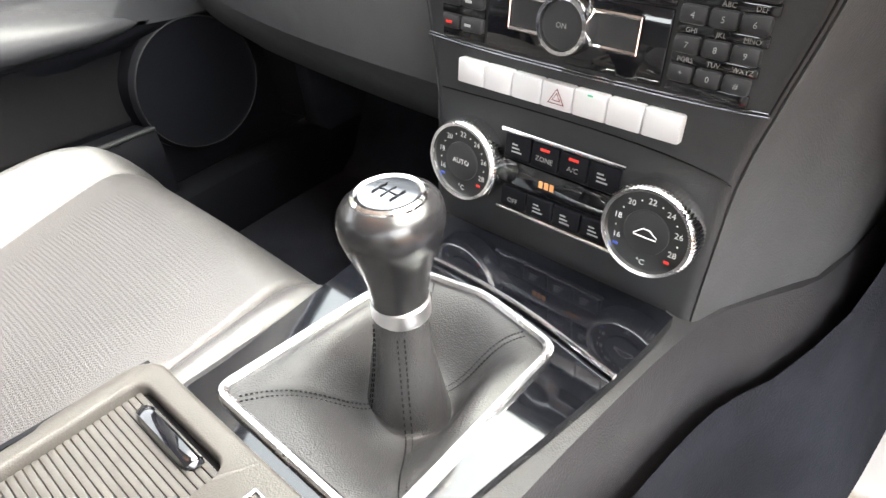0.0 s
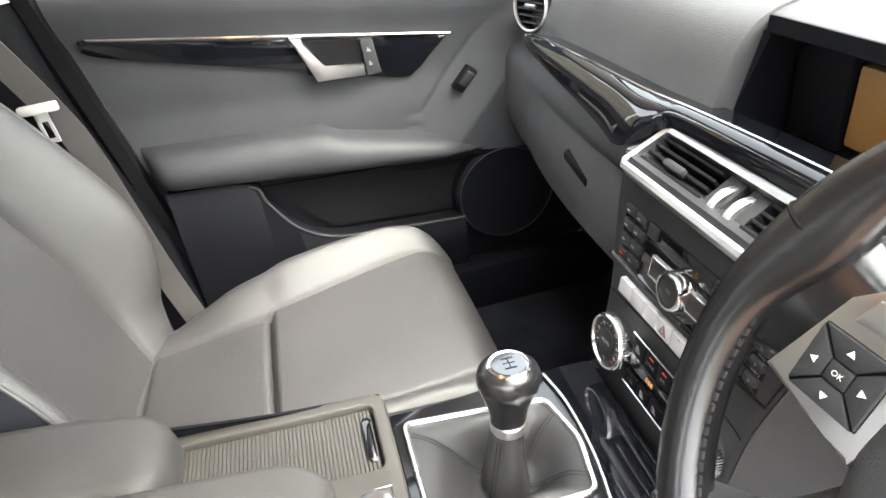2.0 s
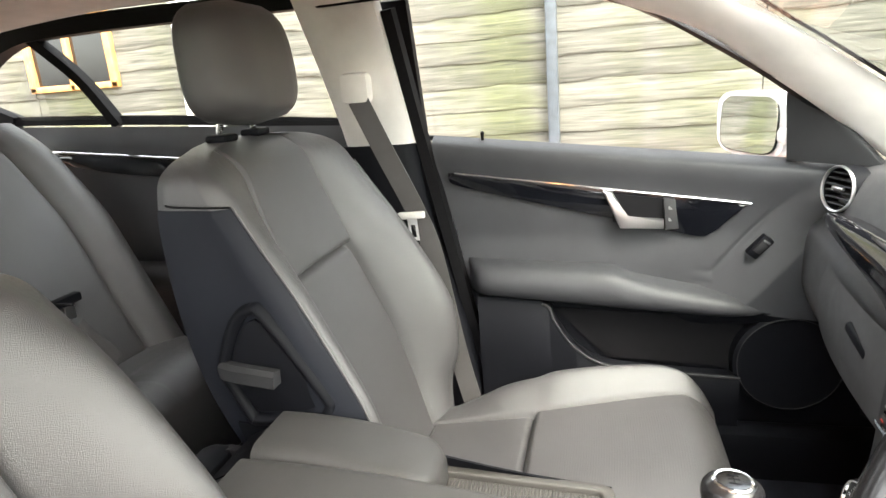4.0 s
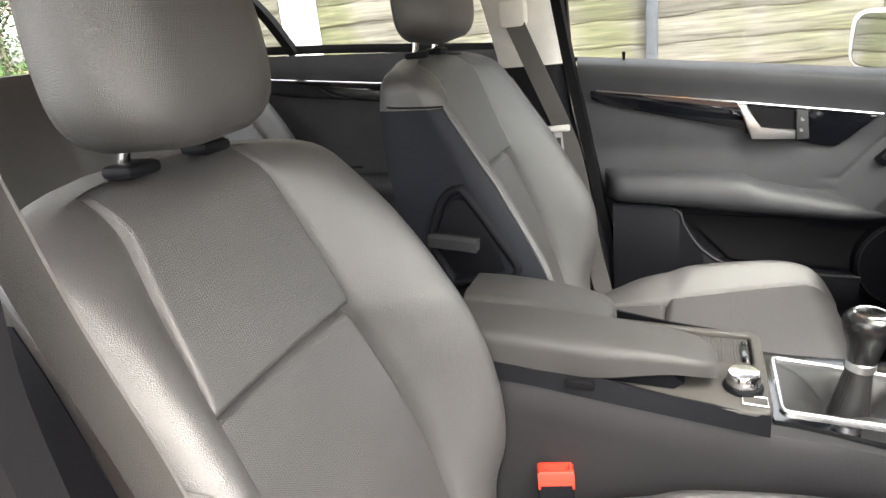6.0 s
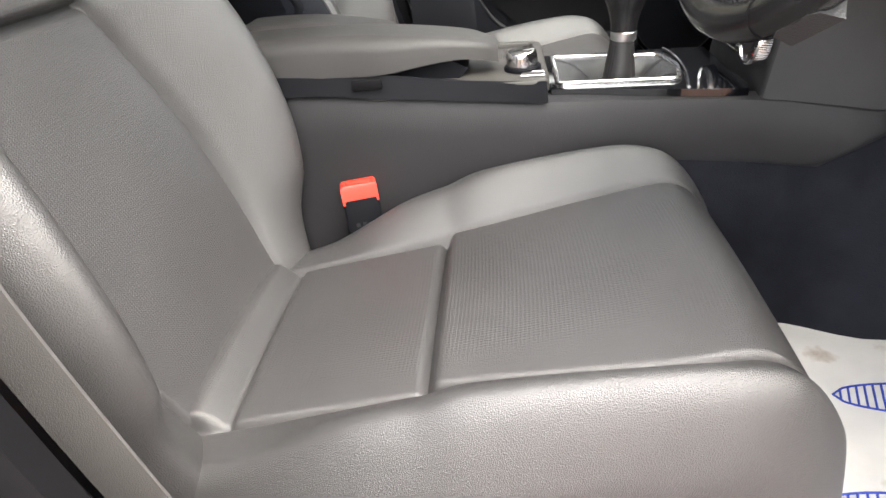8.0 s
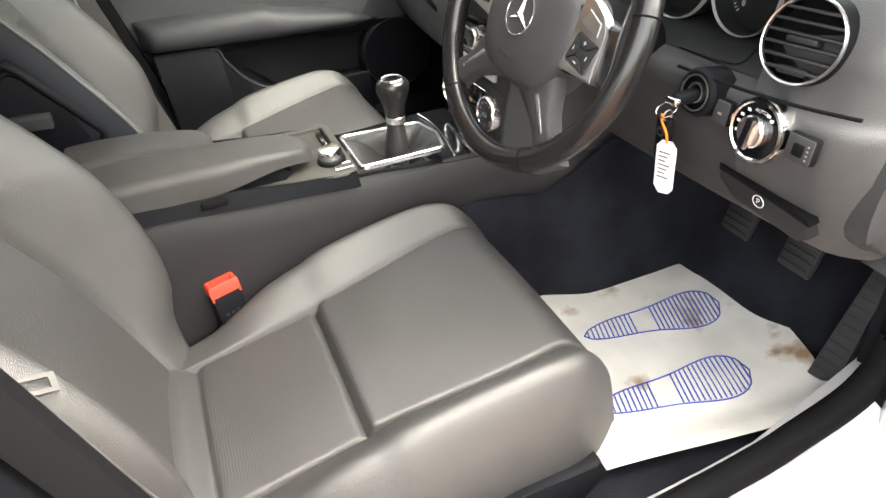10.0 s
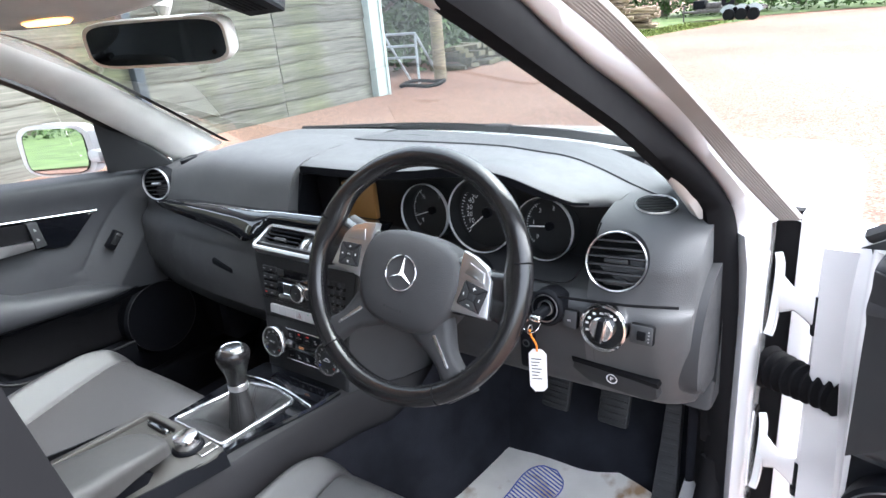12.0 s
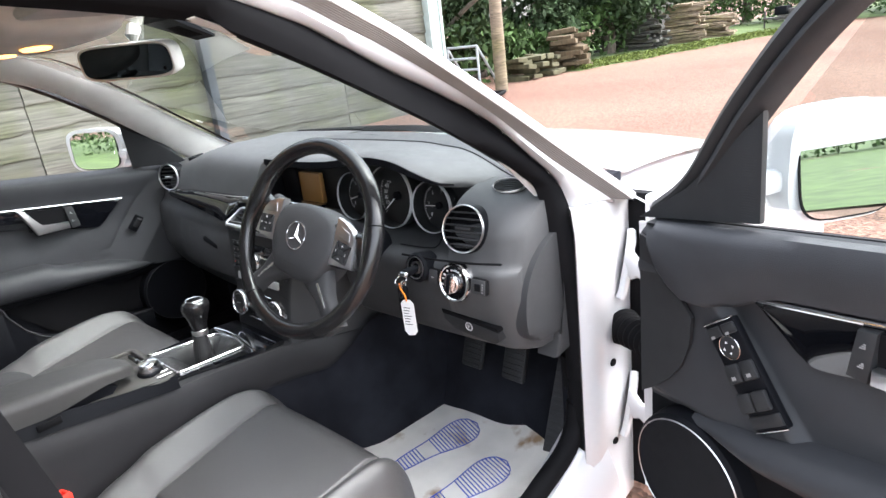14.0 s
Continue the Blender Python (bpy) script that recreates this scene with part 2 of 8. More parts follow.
def prism(bm, poly, z0, z1, m=I4, bevel=0.0, segs=2):
    """A flat outline (local x, y) given thickness along local z."""
    lo = [bm.verts.new(m @ Vector((x, y, z0))) for x, y in poly]
    hi = [bm.verts.new(m @ Vector((x, y, z1))) for x, y in poly]
    n = len(poly)
    top = bm.faces.new(hi)
    bm.faces.new(lo[::-1])
    for i in range(n):
        bm.faces.new((lo[i], lo[(i + 1) % n], hi[(i + 1) % n], hi[i]))
    if bevel:
        bmesh.ops.bevel(bm, geom=list(top.edges), offset=bevel, segments=segs, affect="EDGES", profile=0.5)
    return bm


def surf(bm, fn, us, vs):
    rows = [[bm.verts.new(fn(u, v)) for u in us] for v in vs]
    for a, b in zip(rows, rows[1:]):
        for i in range(len(us) - 1):
            bm.faces.new((a[i], a[i + 1], b[i + 1], b[i]))
    return bm


def ruled(bm, a, b, n=6, thick=0.0, out=(0, 0, 1)):
    """A band between two lines, with thickness."""
    la, lb = smooth_line(a, n), smooth_line(b, n)
    o = Vector(out).normalized() * thick
    return loft(bm, [[p, q, q - o, p - o] for p, q in zip(la, lb)]) if thick else loft(bm, [[p, q] for p, q in zip(la, lb)], False)


def lin(a, b, n):
    return [a + (b - a) * i / (n - 1) for i in range(n)]


def ease(t):
    t = max(0.0, min(1.0, t))
    return t * t * (3 - 2 * t)


def interp(x, pts):
    """Smooth value at x from (x, value) pairs."""
    if x <= pts[0][0]:
        return pts[0][1]
    for (a, p), (b, q) in zip(pts, pts[1:]):
        if x <= b:
            return p + (q - p) * ease((x - a) / (b - a)) if len(pts) == 2 else p + (q - p) * (x - a) / (b - a)
    return pts[-1][1]


def curve(x, pts):
    """Catmull-Rom value at x from (x, value) pairs."""
    n = len(pts)
    if x <= pts[0][0]:
        return pts[0][1]
    if x >= pts[-1][0]:
        return pts[-1][1]
    i = max(k for k in range(n - 1) if pts[k][0] <= x)
    (x1, y1), (x2, y2) = pts[i], pts[i + 1]
    x0, y0 = pts[i - 1] if i else (2 * x1 - x2, y1)
    x3, y3 = pts[i + 2] if i + 2 < n else (2 * x2 - x1, y2)
    m1, m2 = (y2 - y0) / (x2 - x0) * (x2 - x1), (y3 - y1) / (x3 - x1) * (x2 - x1)
    t = (x - x1) / (x2 - x1)
    return (2 * t ** 3 - 3 * t * t + 1) * y1 + (t ** 3 - 2 * t * t + t) * m1 + (3 * t * t - 2 * t ** 3) * y2 + (t ** 3 - t * t) * m2


def text_bm(bm, text, size, m, depth=0.0):
    """Letters of the built-in font as a thin mesh, centred on the local origin."""
    cu = bpy.data.curves.new("t", "FONT")
    cu.body, cu.size, cu.align_x, cu.align_y, cu.extrude = text, size, "CENTER", "CENTER", depth
    cu.resolution_u = 2
    ob = bpy.data.objects.new("t", cu)
    scene.collection.objects.link(ob)
    me = bpy.data.meshes.new_from_object(ob.evaluated_get(bpy.context.evaluated_depsgraph_get()))
    me.transform(m)
    bm.from_mesh(me)
    bpy.data.objects.remove(ob)
    bpy.data.curves.remove(cu)
    bpy.data.meshes.remove(me)
    return bm

# ---- ground and the yard ----
def gravel():
    m, nt, b = nodes_of("gravel")
    big = tex(nt, "ShaderNodeTexNoise", 0.16, Detail=4.0)
    r1 = ramp(nt, big.outputs["Fac"], [(0.35, (0.135, 0.066, 0.046)), (0.6, (0.19, 0.115, 0.083))])
    st = tex(nt, "ShaderNodeTexVoronoi", 55)
    r2 = ramp(nt, st.outputs["Color"], [(0.08, (0.3, 0.28, 0.27)), (0.5, (0.85, 0.82, 0.8)), (0.92, (1.45, 1.4, 1.35))])
    mx = nt.nodes.new("ShaderNodeMix")
    mx.data_type, mx.blend_type = "RGBA", "MULTIPLY"
    mx.inputs[0].default_value = 0.9
    nt.links.new(r1.outputs[0], mx.inputs[6])
    nt.links.new(r2.outputs[0], mx.inputs[7])
    nt.links.new(mx.outputs[2], b.inputs["Base Color"])
    b.inputs["Roughness"].default_value = 0.95
    bump(nt, b, st.outputs["Distance"], 0.7, 0.01)
    return m


M_GRAVEL = gravel()
M_GRASS = plain("grass", (0.075, 0.115, 0.03), 0.9, vary=0.4, grain=1.0, grain_scale=60, big=1.5)
bm = B()
surf(bm, lambda u, v: V(u, v, 0.02 * noise.noise(V(u * 0.3, v * 0.3, 0))), sorted(set(lin(-600, -40, 8) + lin(-40, 40, 60) + lin(40, 600, 8))), sorted(set(lin(-600, -40, 8) + lin(-40, 60, 60) + lin(60, 600, 8))))
solo("ground", bm, M_GRAVEL, "pinkish beige gravel yard with scattered stones", "ground", "structure")

FX = -6.9
WALL_N, WALL_S, BOARD = 7.95, -10.2, 0.27


def wood(name, color):
    m, nt, b = nodes_of(name)
    co = nt.nodes.new("ShaderNodeTexCoord")
    mp = nt.nodes.new("ShaderNodeMapping")
    mp.inputs["Scale"].default_value = (3, 0.7, 14)
    inf = nt.nodes.new("ShaderNodeObjectInfo")
    add = nt.nodes.new("ShaderNodeVectorMath")
    n = nt.nodes.new("ShaderNodeTexNoise")
    n.inputs["Scale"].default_value, n.inputs["Detail"].default_value, n.inputs["Distortion"].default_value = 2.2, 8.0, 0.7
    nt.links.new(co.outputs["Object"], add.inputs[0])
    nt.links.new(inf.outputs["Random"], add.inputs[1])
    nt.links.new(add.outputs[0], mp.inputs["Vector"])
    nt.links.new(mp.outputs[0], n.inputs["Vector"])
    r = ramp(nt, n.outputs["Fac"], [(0.30, [c * 0.42 for c in color]), (0.42, [c * 0.8 for c in color]), (0.55, color), (0.7, [min(1, c * 1.4) for c in color])])
    moss = tex(nt, "ShaderNodeTexNoise", 0.9, Detail=6.0)
    mask = ramp(nt, moss.outputs["Fac"], [(0.48, (0, 0, 0)), (0.66, (1, 1, 1))])
    green = nt.nodes.new("ShaderNodeMix")
    green.data_type, green.blend_type = "RGBA", "MULTIPLY"
    green.inputs[7].default_value = (0.72, 0.80, 0.50, 1)
    nt.links.new(mask.outputs[0], green.inputs[0])
    nt.links.new(r.outputs[0], green.inputs[6])
    hv = nt.nodes.new("ShaderNodeHueSaturation")
    mr = nt.nodes.new("ShaderNodeMapRange")
    mr.inputs["To Min"].default_value, mr.inputs["To Max"].default_value = 0.75, 1.2
    nt.links.new(inf.outputs["Random"], mr.inputs["Value"])
    nt.links.new(mr.outputs[0], hv.inputs["Value"])
    nt.links.new(green.outputs[2], hv.inputs["Color"])
    nt.links.new(hv.outputs[0], b.inputs["Base Color"])
    b.inputs["Roughness"].default_value = 0.85
    bump(nt, b, n.outputs["Fac"], 0.5, 0.01)
    return m


M_BOARD = wood("weathered_board", (0.115, 0.114, 0.097))
M_LOG = wood("old_timber", (0.22, 0.17, 0.12))

# seams between the lengths of board, and posts
SEAMS = [WALL_N, 5.98, 1.52, -3.1, -5.4, -7.7, WALL_S]
POSTS_Y = [-0.65, 3.7]


# ---- the body of the car ----
def mirror_x(pts, s):
    return [(p[0] * s, *p[1:]) for p in pts]


SEAL_IN_LEFT = [(0.735, 0.44, 0.45), (0.74, 0.42, 0.75), (0.74, 0.36, 1.02), (0.73, 0.25, 1.14), (0.695, -0.014, 1.312), (0.675, -0.124, 1.356), (0.665, -0.2, 1.376), (0.65, -0.5, 1.4), (0.65, -0.7, 1.4)]
SEAL_OUT_LEFT = [(0.785, 0.42, 0.45), (0.79, 0.4, 0.75), (0.78, 0.345, 1.03), (0.765, 0.198, 1.185), (0.73, -0.04, 1.335), (0.71, -0.103, 1.375), (0.7, -0.19, 1.405), (0.69, -0.5, 1.435), (0.69, -0.7, 1.435)]
SEAL_IN = [(0.735, 0.44, 0.45), (0.74, 0.42, 0.75), (0.73, 0.388, 1.004), (0.718, 0.345, 1.07), (0.70, 0.28, 1.122), (0.685, 0.175, 1.192), (0.668, 0.10, 1.239), (0.652, 0.035, 1.279), (0.642, -0.035, 1.318), (0.635, -0.115, 1.358), (0.632, -0.18, 1.388), (0.63, -0.5, 1.43), (0.63, -0.7, 1.43)]
SEAL_OUT = [(0.785, 0.42, 0.45), (0.79, 0.43, 0.75), (0.77, 0.426, 0.99), (0.758, 0.398, 1.052), (0.735, 0.345, 1.112), (0.697, 0.295, 1.175), (0.677, 0.20, 1.236), (0.662, 0.115, 1.283), (0.652, 0.045, 1.325), (0.647, -0.04, 1.37), (0.648, -0.2, 1.418), (0.655, -0.5, 1.452), (0.655, -0.7, 1.452)]
STRIP_IN = [(0.814, 0.504, 0.991), (0.771, 0.371, 1.097), (0.731, 0.262, 1.198), (0.697, 0.147, 1.284), (0.669, 0.038, 1.352), (0.652, -0.10, 1.415), (0.645, -0.4, 1.465), (0.645, -0.7, 1.47)]
STRIP_OUT = [(0.839, 0.539, 0.983), (0.796, 0.406, 1.09), (0.754, 0.276, 1.196), (0.72, 0.167, 1.281), (0.69, 0.075, 1.349), (0.672, -0.07, 1.415), (0.665, -0.4, 1.475), (0.665, -0.7, 1.48)]
SCREEN_EDGE = [(0.665, 0.53, 1.045), (0.635, 0.34, 1.175), (0.61, 0.19, 1.275), (0.58, 0.03, 1.37), (0.54, -0.2, 1.425)]


M_RIB = plain("ribbed_grey_rubber", (0.2, 0.18, 0.165), 0.55)


def pillar(s):
    r = root("pillar_right" if s > 0 else "pillar_left", (s * 0.75, 0.45, 0.4), "white painted windscreen pillar with black rubber seal and pale trim", "pillar", "structure")
    bm = B()
    e0, e1 = smooth_line(mirror_x(SCREEN_EDGE, s), 8), smooth_line(mirror_x([(0.715, 0.40, 1.02), (0.718, 0.29, 1.112), (0.700, 0.15, 1.215), (0.675, 0.02, 1.30), (0.66, -0.22, 1.385)] if s < 0 else [(0.728, 0.402, 0.998), (0.697, 0.29, 1.119), (0.660, 0.118, 1.234), (0.632, -0.015, 1.312), (0.622, -0.165, 1.38)], s), 8)
    rings = []
    for p, q in zip(e0, e1):
        inward = Vector((-s * 0.75, -0.45, -0.1)).normalized()
        rings.append([p + (q - p) * k + inward * (0.016 * math.sin(math.pi * k) ** 0.7) for k in lin(0, 1, 9)] + [q - inward * 0.012, p - inward * 0.006])
    loft(bm, rings)
    part("inner_trim", bm, M_BEIGE, r, "pale grey fabric pillar trim", 60)
    bm = B()
    ruled(bm, mirror_x([(x + 0.006, y + 0.004, z + 0.008) for x, y, z in SCREEN_EDGE], s), mirror_x([(x - 0.018, y + 0.012, z + 0.004) for x, y, z in SCREEN_EDGE], s), 8, 0.006, (s, 0, 0.4))
    part("screen_seal", bm, M_BLACK, r, "black windscreen edge")
    bm = B()
    a, c = smooth_line(mirror_x(SEAL_IN if s > 0 else SEAL_IN_LEFT, s), 6), smooth_line(mirror_x(SEAL_OUT if s > 0 else SEAL_OUT_LEFT, s), 6)
    rings = []
    for p, q in zip(a, c):
        d = (q - p)
        nrm = Vector((s * 0.55, -0.75, 0.35)).normalized()
        rings.append([p, p + nrm * 0.014, p + d * 0.4 + nrm * 0.02, p + d * 0.8 + nrm * 0.014, q, q - nrm * 0.03, p - nrm * 0.03])
    loft(bm, rings)
    part("door_seal", bm, M_BLACK, r, "black rubber door seal", 60)
    bm = B()
    so = smooth_line(mirror_x(SEAL_OUT[2:], s), 8)
    si = smooth_line(mirror_x(STRIP_IN, s), 8)
    k = len(so)
    rings = []
    for i in range(k):
        at = i * (len(si) - 1) / (k - 1)
        j = min(len(si) - 2, int(at))
        q = si[j].lerp(si[j + 1], at - j)
        p = so[i]
        mid = (p + q) / 2 + Vector((s * 0.010, -0.012, 0.006))
        rings.append([p, p * 0.7 + mid * 0.3 + Vector((s * .004, -.004, 0)), mid, q, q - Vector((s * 0.01, -0.03, 0.015)), p - Vector((s * 0.005, -0.05, 0.02))])
    loft(bm, rings)
    if s < 0:
        bm.free()
        return r
    part("painted_frame", bm, M_WHITE, r, "", 60)
    bm = B()
    a, c = smooth_line(mirror_x(STRIP_IN, s), 8), smooth_line(mirror_x(STRIP_OUT, s), 8)
    rings = []
    for p, q in zip(a, c):
        rings.append([p, q, q - Vector((s * 0.006, -0.016, 0.006)), p - Vector((s * 0.006, -0.02, 0.006))])
    loft(bm, rings)
    st = part("strip_backing", bm, M_BLACK, r, "ribbed grey rubber strip", 20)
    for j in range(7):
        bm = B()
        sweep(bm, [p + (q - p) * (j + 0.5) / 7 + Vector((0.0008, -0.0004, 0.0008)) for p, q in zip(a, c)], [(-0.00125, -0.002), (0.00125, -0.002), (0.00125, 0.001), (0.0006, 0.0018), (-0.0006, 0.0018), (-0.00125, 0.001)], up=(0.6, -0.35, 0.7))
        part("rib", bm, M_RIB, st)
    # outer skin of the pillar beyond the strip
    bm = B()
    rings = []
    for p, q in zip(a, c):
        o = q + Vector((-s * 0.028, 0.05, 0.004))
        rings.append([q, q + Vector((s * 0.004, 0.008, 0.003)), (q + o) / 2 + Vector((s * 0.006, 0.004, 0.004)), o, o - Vector((s * 0.02, -0.01, 0.02)), q - Vector((s * 0.010, -0.03, 0.012))])
    loft(bm, rings)
    part("outer_skin", bm, M_WHITE, r, "", 60)
    return r


pillar(1)
pillar(-1)

# hinge pillar, sill and wing, drivers side
r = root("body_side_right", (0.8, 0.4, 0.2), "white painted door opening, sill and front wing", "car body", "structure")
bm = B()
rings = []
for z in lin(0.24, 0.992, 16):
    y0, c_ = 0.402 + 0.004 * ease((z - 0.9) / 0.09), 0.010 * ease((z - 0.92) / 0.08)
    rings.append([(0.775 - c_, y0 + 0.02, z), (0.793 - c_, y0 + 0.002, z), (0.803 - c_, y0 + 0.012, z), (0.807 - c_ * 0.5, y0 + 0.04, z), (0.807, y0 + 0.08, z), (0.802, 0.53, z), (0.796, 0.605, z), (0.78, 0.63, z), (0.76, y0 + 0.1, z)])
loft(bm, rings)
part("hinge_pillar", bm, M_WHITE, r, "", 50)
bm = B()
rings = []
for y in lin(-0.75, 0.47, 14):
    e = 0.10 * ease((y - 0.25) / 0.25)
    rings.append([(0.70, y, 0.36 + e), (0.74, y, 0.385 + e), (0.78, y, 0.385 + e), (0.80, y, 0.36 + e), (0.83, y, 0.33 + e * 0.5), (0.85, y, 0.24), (0.83, y, 0.17), (0.68, y, 0.17)])
loft(bm, rings)
part("sill", bm, M_WHITE, r, "", 50)
bm = B()
sweep(bm, smooth_line([(0.745, -0.7, 0.4), (0.745, 0.1, 0.4), (0.75, 0.3, 0.43), (0.755, 0.42, 0.5), (0.755, 0.43, 0.7)], 6), [(-0.02, -0.012), (0.02, -0.012), (0.02, 0.006), (0.008, 0.014), (-0.008, 0.014), (-0.02, 0.006)])
part("sill_seal", bm, M_BLACK, r, "black rubber door seal", 60)
def wing_x(v):
    return 0.885 - 0.05 * max(0, v - 0.35) ** 1.6


part("wing", surf(B(), lambda u, v: V(0.62 + (wing_x(v) - 0.62) * math.sin(u * 1.5708) ** 0.9, 0.60 + 1.35 * v, 0.987 - 0.012 * u - 0.075 * v - 0.10 * v ** 2 - 0.10 * (1 - math.cos(u * 1.5708)) ** 1.6), lin(0, 1, 18), lin(0, 1, 18)), M_WHITE, r, "", 60)
bm = B()
surf(bm, lambda u, v: V(wing_x(u) + 0.004, 0.64 + 1.30 * u, 0.2 + (0.672 - 0.075 * u - 0.10 * u * u) * v), lin(0, 1, 12), lin(0, 1, 10))
part("wing_side", bm, M_WHITE, r)
bm = B()
box(bm, (0.79, 0.612, 0.25), (0.836, 0.635, 0.975))
part("shut_gap", bm, M_BLACK, r, "dark gap between hinge post and wing")
part("hinge_face", box(B(), (0.834, 0.600, 0.25), (0.888, 0.63, 0.975), 0.004) , M_WHITE, r)
bm = B()
for z in (0.635, 0.44):
    lathe(bm, [(0, 0.002), (0.008, 0.002), (0.009, 0), (0, -0.004)], Matrix.Translation((0.809, 0.50, z)) @ Matrix.Rotation(radians(80), 4, "Z") @ pose(0, 0, 0, 90, 0, 0), 16)
part("body_plug", bm, M_BLACK, r, "small black rubber plugs")

bm = B()
surf(bm, lambda u, v: V(u * (0.74 - 0.06 * v), 0.80 + 1.0 * v - 0.10 * u * u, 1.012 - 0.02 * u * u - 0.10 * v * v - 0.05 * v), lin(-1, 1, 24), lin(0, 1, 16))
solo("bonnet", bm, M_WHITE, "white painted car bonnet ahead of the windscreen", "car bonnet", "structure")
bm = B()
rings = [[(x, 0.70 - 0.1 * x * x, 0.985), (x, 0.72 - 0.1 * x * x, 1.04 - 0.03 * x * x), (x, 0.80 - 0.1 * x * x, 1.03 - 0.03 * x * x), (x, 0.86 - 0.1 * x * x, 0.985 - 0.03 * x * x)] for x in lin(-0.66, 0.53, 24)]
loft(bm, rings)
solo("scuttle_panel", bm, M_BLACK, "black plastic scuttle panel under the windscreen", "scuttle", "structure")

wp = root("windscreen_wiper", (0.1, 0.78, 1.04), "black wiper lying along the windscreen base", "wiper")
bm = B()
sweep(bm, smooth_line([(-0.55, 0.745, 1.045), (-0.1, 0.775, 1.062), (0.25, 0.772, 1.06), (0.50, 0.735, 1.05)], 8), [(-0.008, -0.008), (0.008, -0.008), (0.004, 0.01), (-0.004, 0.01)])
part("wiper_blade", bm, M_BLACK, wp)
bm = B()
box(bm, (0.10, 0.755, 1.055), (0.17, 0.79, 1.075), 0.008)
part("wiper_joint", bm, M_HARD, wp)
# windscreen and side glass
bm = B()
surf(bm, lambda u, v: V(u * (0.68 - 0.14 * v), 0.74 - 0.74 * v - (0.12 + 0.02 * v) * u * u * (1 - 0.4 * v), 1.045 + 0.385 * v ** 0.92 - 0.02 * u * u), lin(-1, 1, 16), lin(0, 1, 16))
g = solo("windscreen", bm, M_TINT, "clear raked windscreen", "windscreen", "structure")
g.visible_shadow = False
bm = B()
surf(bm, lambda u, v: V(-0.80 + 0.10 * v ** 1.2, -0.50 + 0.93 * u - 0.60 * max(0, u - 0.1) * v, 1.05 + 0.06 * (1 - u) + 0.32 * v), lin(0, 1, 12), lin(0, 1, 8))
g = solo("window_1", bm, M_GLASS, "closed clear front side window", "window", "structure")
g.visible_shadow = False
bm = B()
surf(bm, lambda u, v: V(-0.80 + 0.10 * v ** 1.2, -0.74 - 1.0 * u + 0.35 * u * v, 1.12 + 0.06 * u + 0.27 * v), lin(0, 1, 12), lin(0, 1, 8))
g = solo("window_2", bm, M_GLASS, "closed clear rear side window", "window", "structure")
g.visible_shadow = False

# roof
def roof_z(x, y):
    return 1.452 - 0.012 * (x / 0.66) ** 4 - 0.03 * ease((y + 0.22) / 0.24) - 0.10 * max(0, (-1.1 - y)) ** 1.5


bm = B()
surf(bm, lambda u, v: V(u * 0.665, -1.85 * v - 0.14 * u * u * (1 - v), roof_z(u * 0.665, -1.85 * v)), lin(-1, 1, 20), lin(0, 1, 24))
solo("ceiling", bm, M_HEAD, "pale grey fabric roof lining", "ceiling", "structure")
bm = B()
surf(bm, lambda u, v: V(u * 0.71, 0.03 - 1.95 * v - 0.16 * u * u * (1 - v), roof_z(u * 0.665, 0.03 - 1.9 * v) + 0.022), lin(-1, 1, 20), lin(0, 1, 24))
solo("roof", bm, M_WHITE, "white painted car roof", "car roof", "structure")

# floor pan
bm = B()
surf(bm, lambda u, v: V(-0.74 + 1.48 * u, -1.5 + 2.15 * v, 0.325 + 0.0 * u + 0.25 * ease((v - 0.915) / 0.085) + 0.008 * noise.noise(V(u * 9, v * 9, 2))), lin(0, 1, 50), lin(0, 1, 60))
solo("floor", bm, M_CARPET, "black carpet in the footwells", "carpet", "structure")
bm = B()
box(bm, (-0.74, 0.64, 0.3), (0.74, 0.68, 1.0))
solo("bulkhead", bm, M_CARPET, "black carpeted bulkhead ahead of the pedals", "bulkhead", "structure")
bm = B()
box(bm, (-0.86, -1.75, 0.17), (-0.77, 0.66, 0.40), 0.01)
box(bm, (-0.77, -1.75, 0.17), (-0.70, 0.66, 0.435), 0.015)
solo("sill_left", bm, M_HARD, "black plastic sill trim", "sill", "structure")
bm = B()
box(bm, (-0.76, 0.44, 0.33), (-0.70, 0.66, 0.95), 0.02)
box(bm, (0.70, 0.46, 0.33), (0.75, 0.66, 0.98), 0.01)
solo("kick_panel", bm, M_CARPET, "black carpeted footwell side", "footwell", "structure")

# ---- seats ----
def groove(d, width=0.004, depth=0.006):
    return depth * math.exp(-(d / width) ** 2)


def seam_columns(ins, w):
    """Places across a seat, with a close row of them along each seam."""
    half = lin(0, ins - 0.014, 14) + [ins + d for d in (-0.010, -0.007, -0.005, -0.003, -0.0015, 0.0, 0.0015, 0.003, 0.005, 0.007, 0.010)] + [min(w, ins + 0.014) + max(0.0, w - ins - 0.014) * k / 24 for k in range(25)]
    half = [max(0.0, min(w, a)) for a in half]
    return [-a for a in reversed(half[1:])] + half


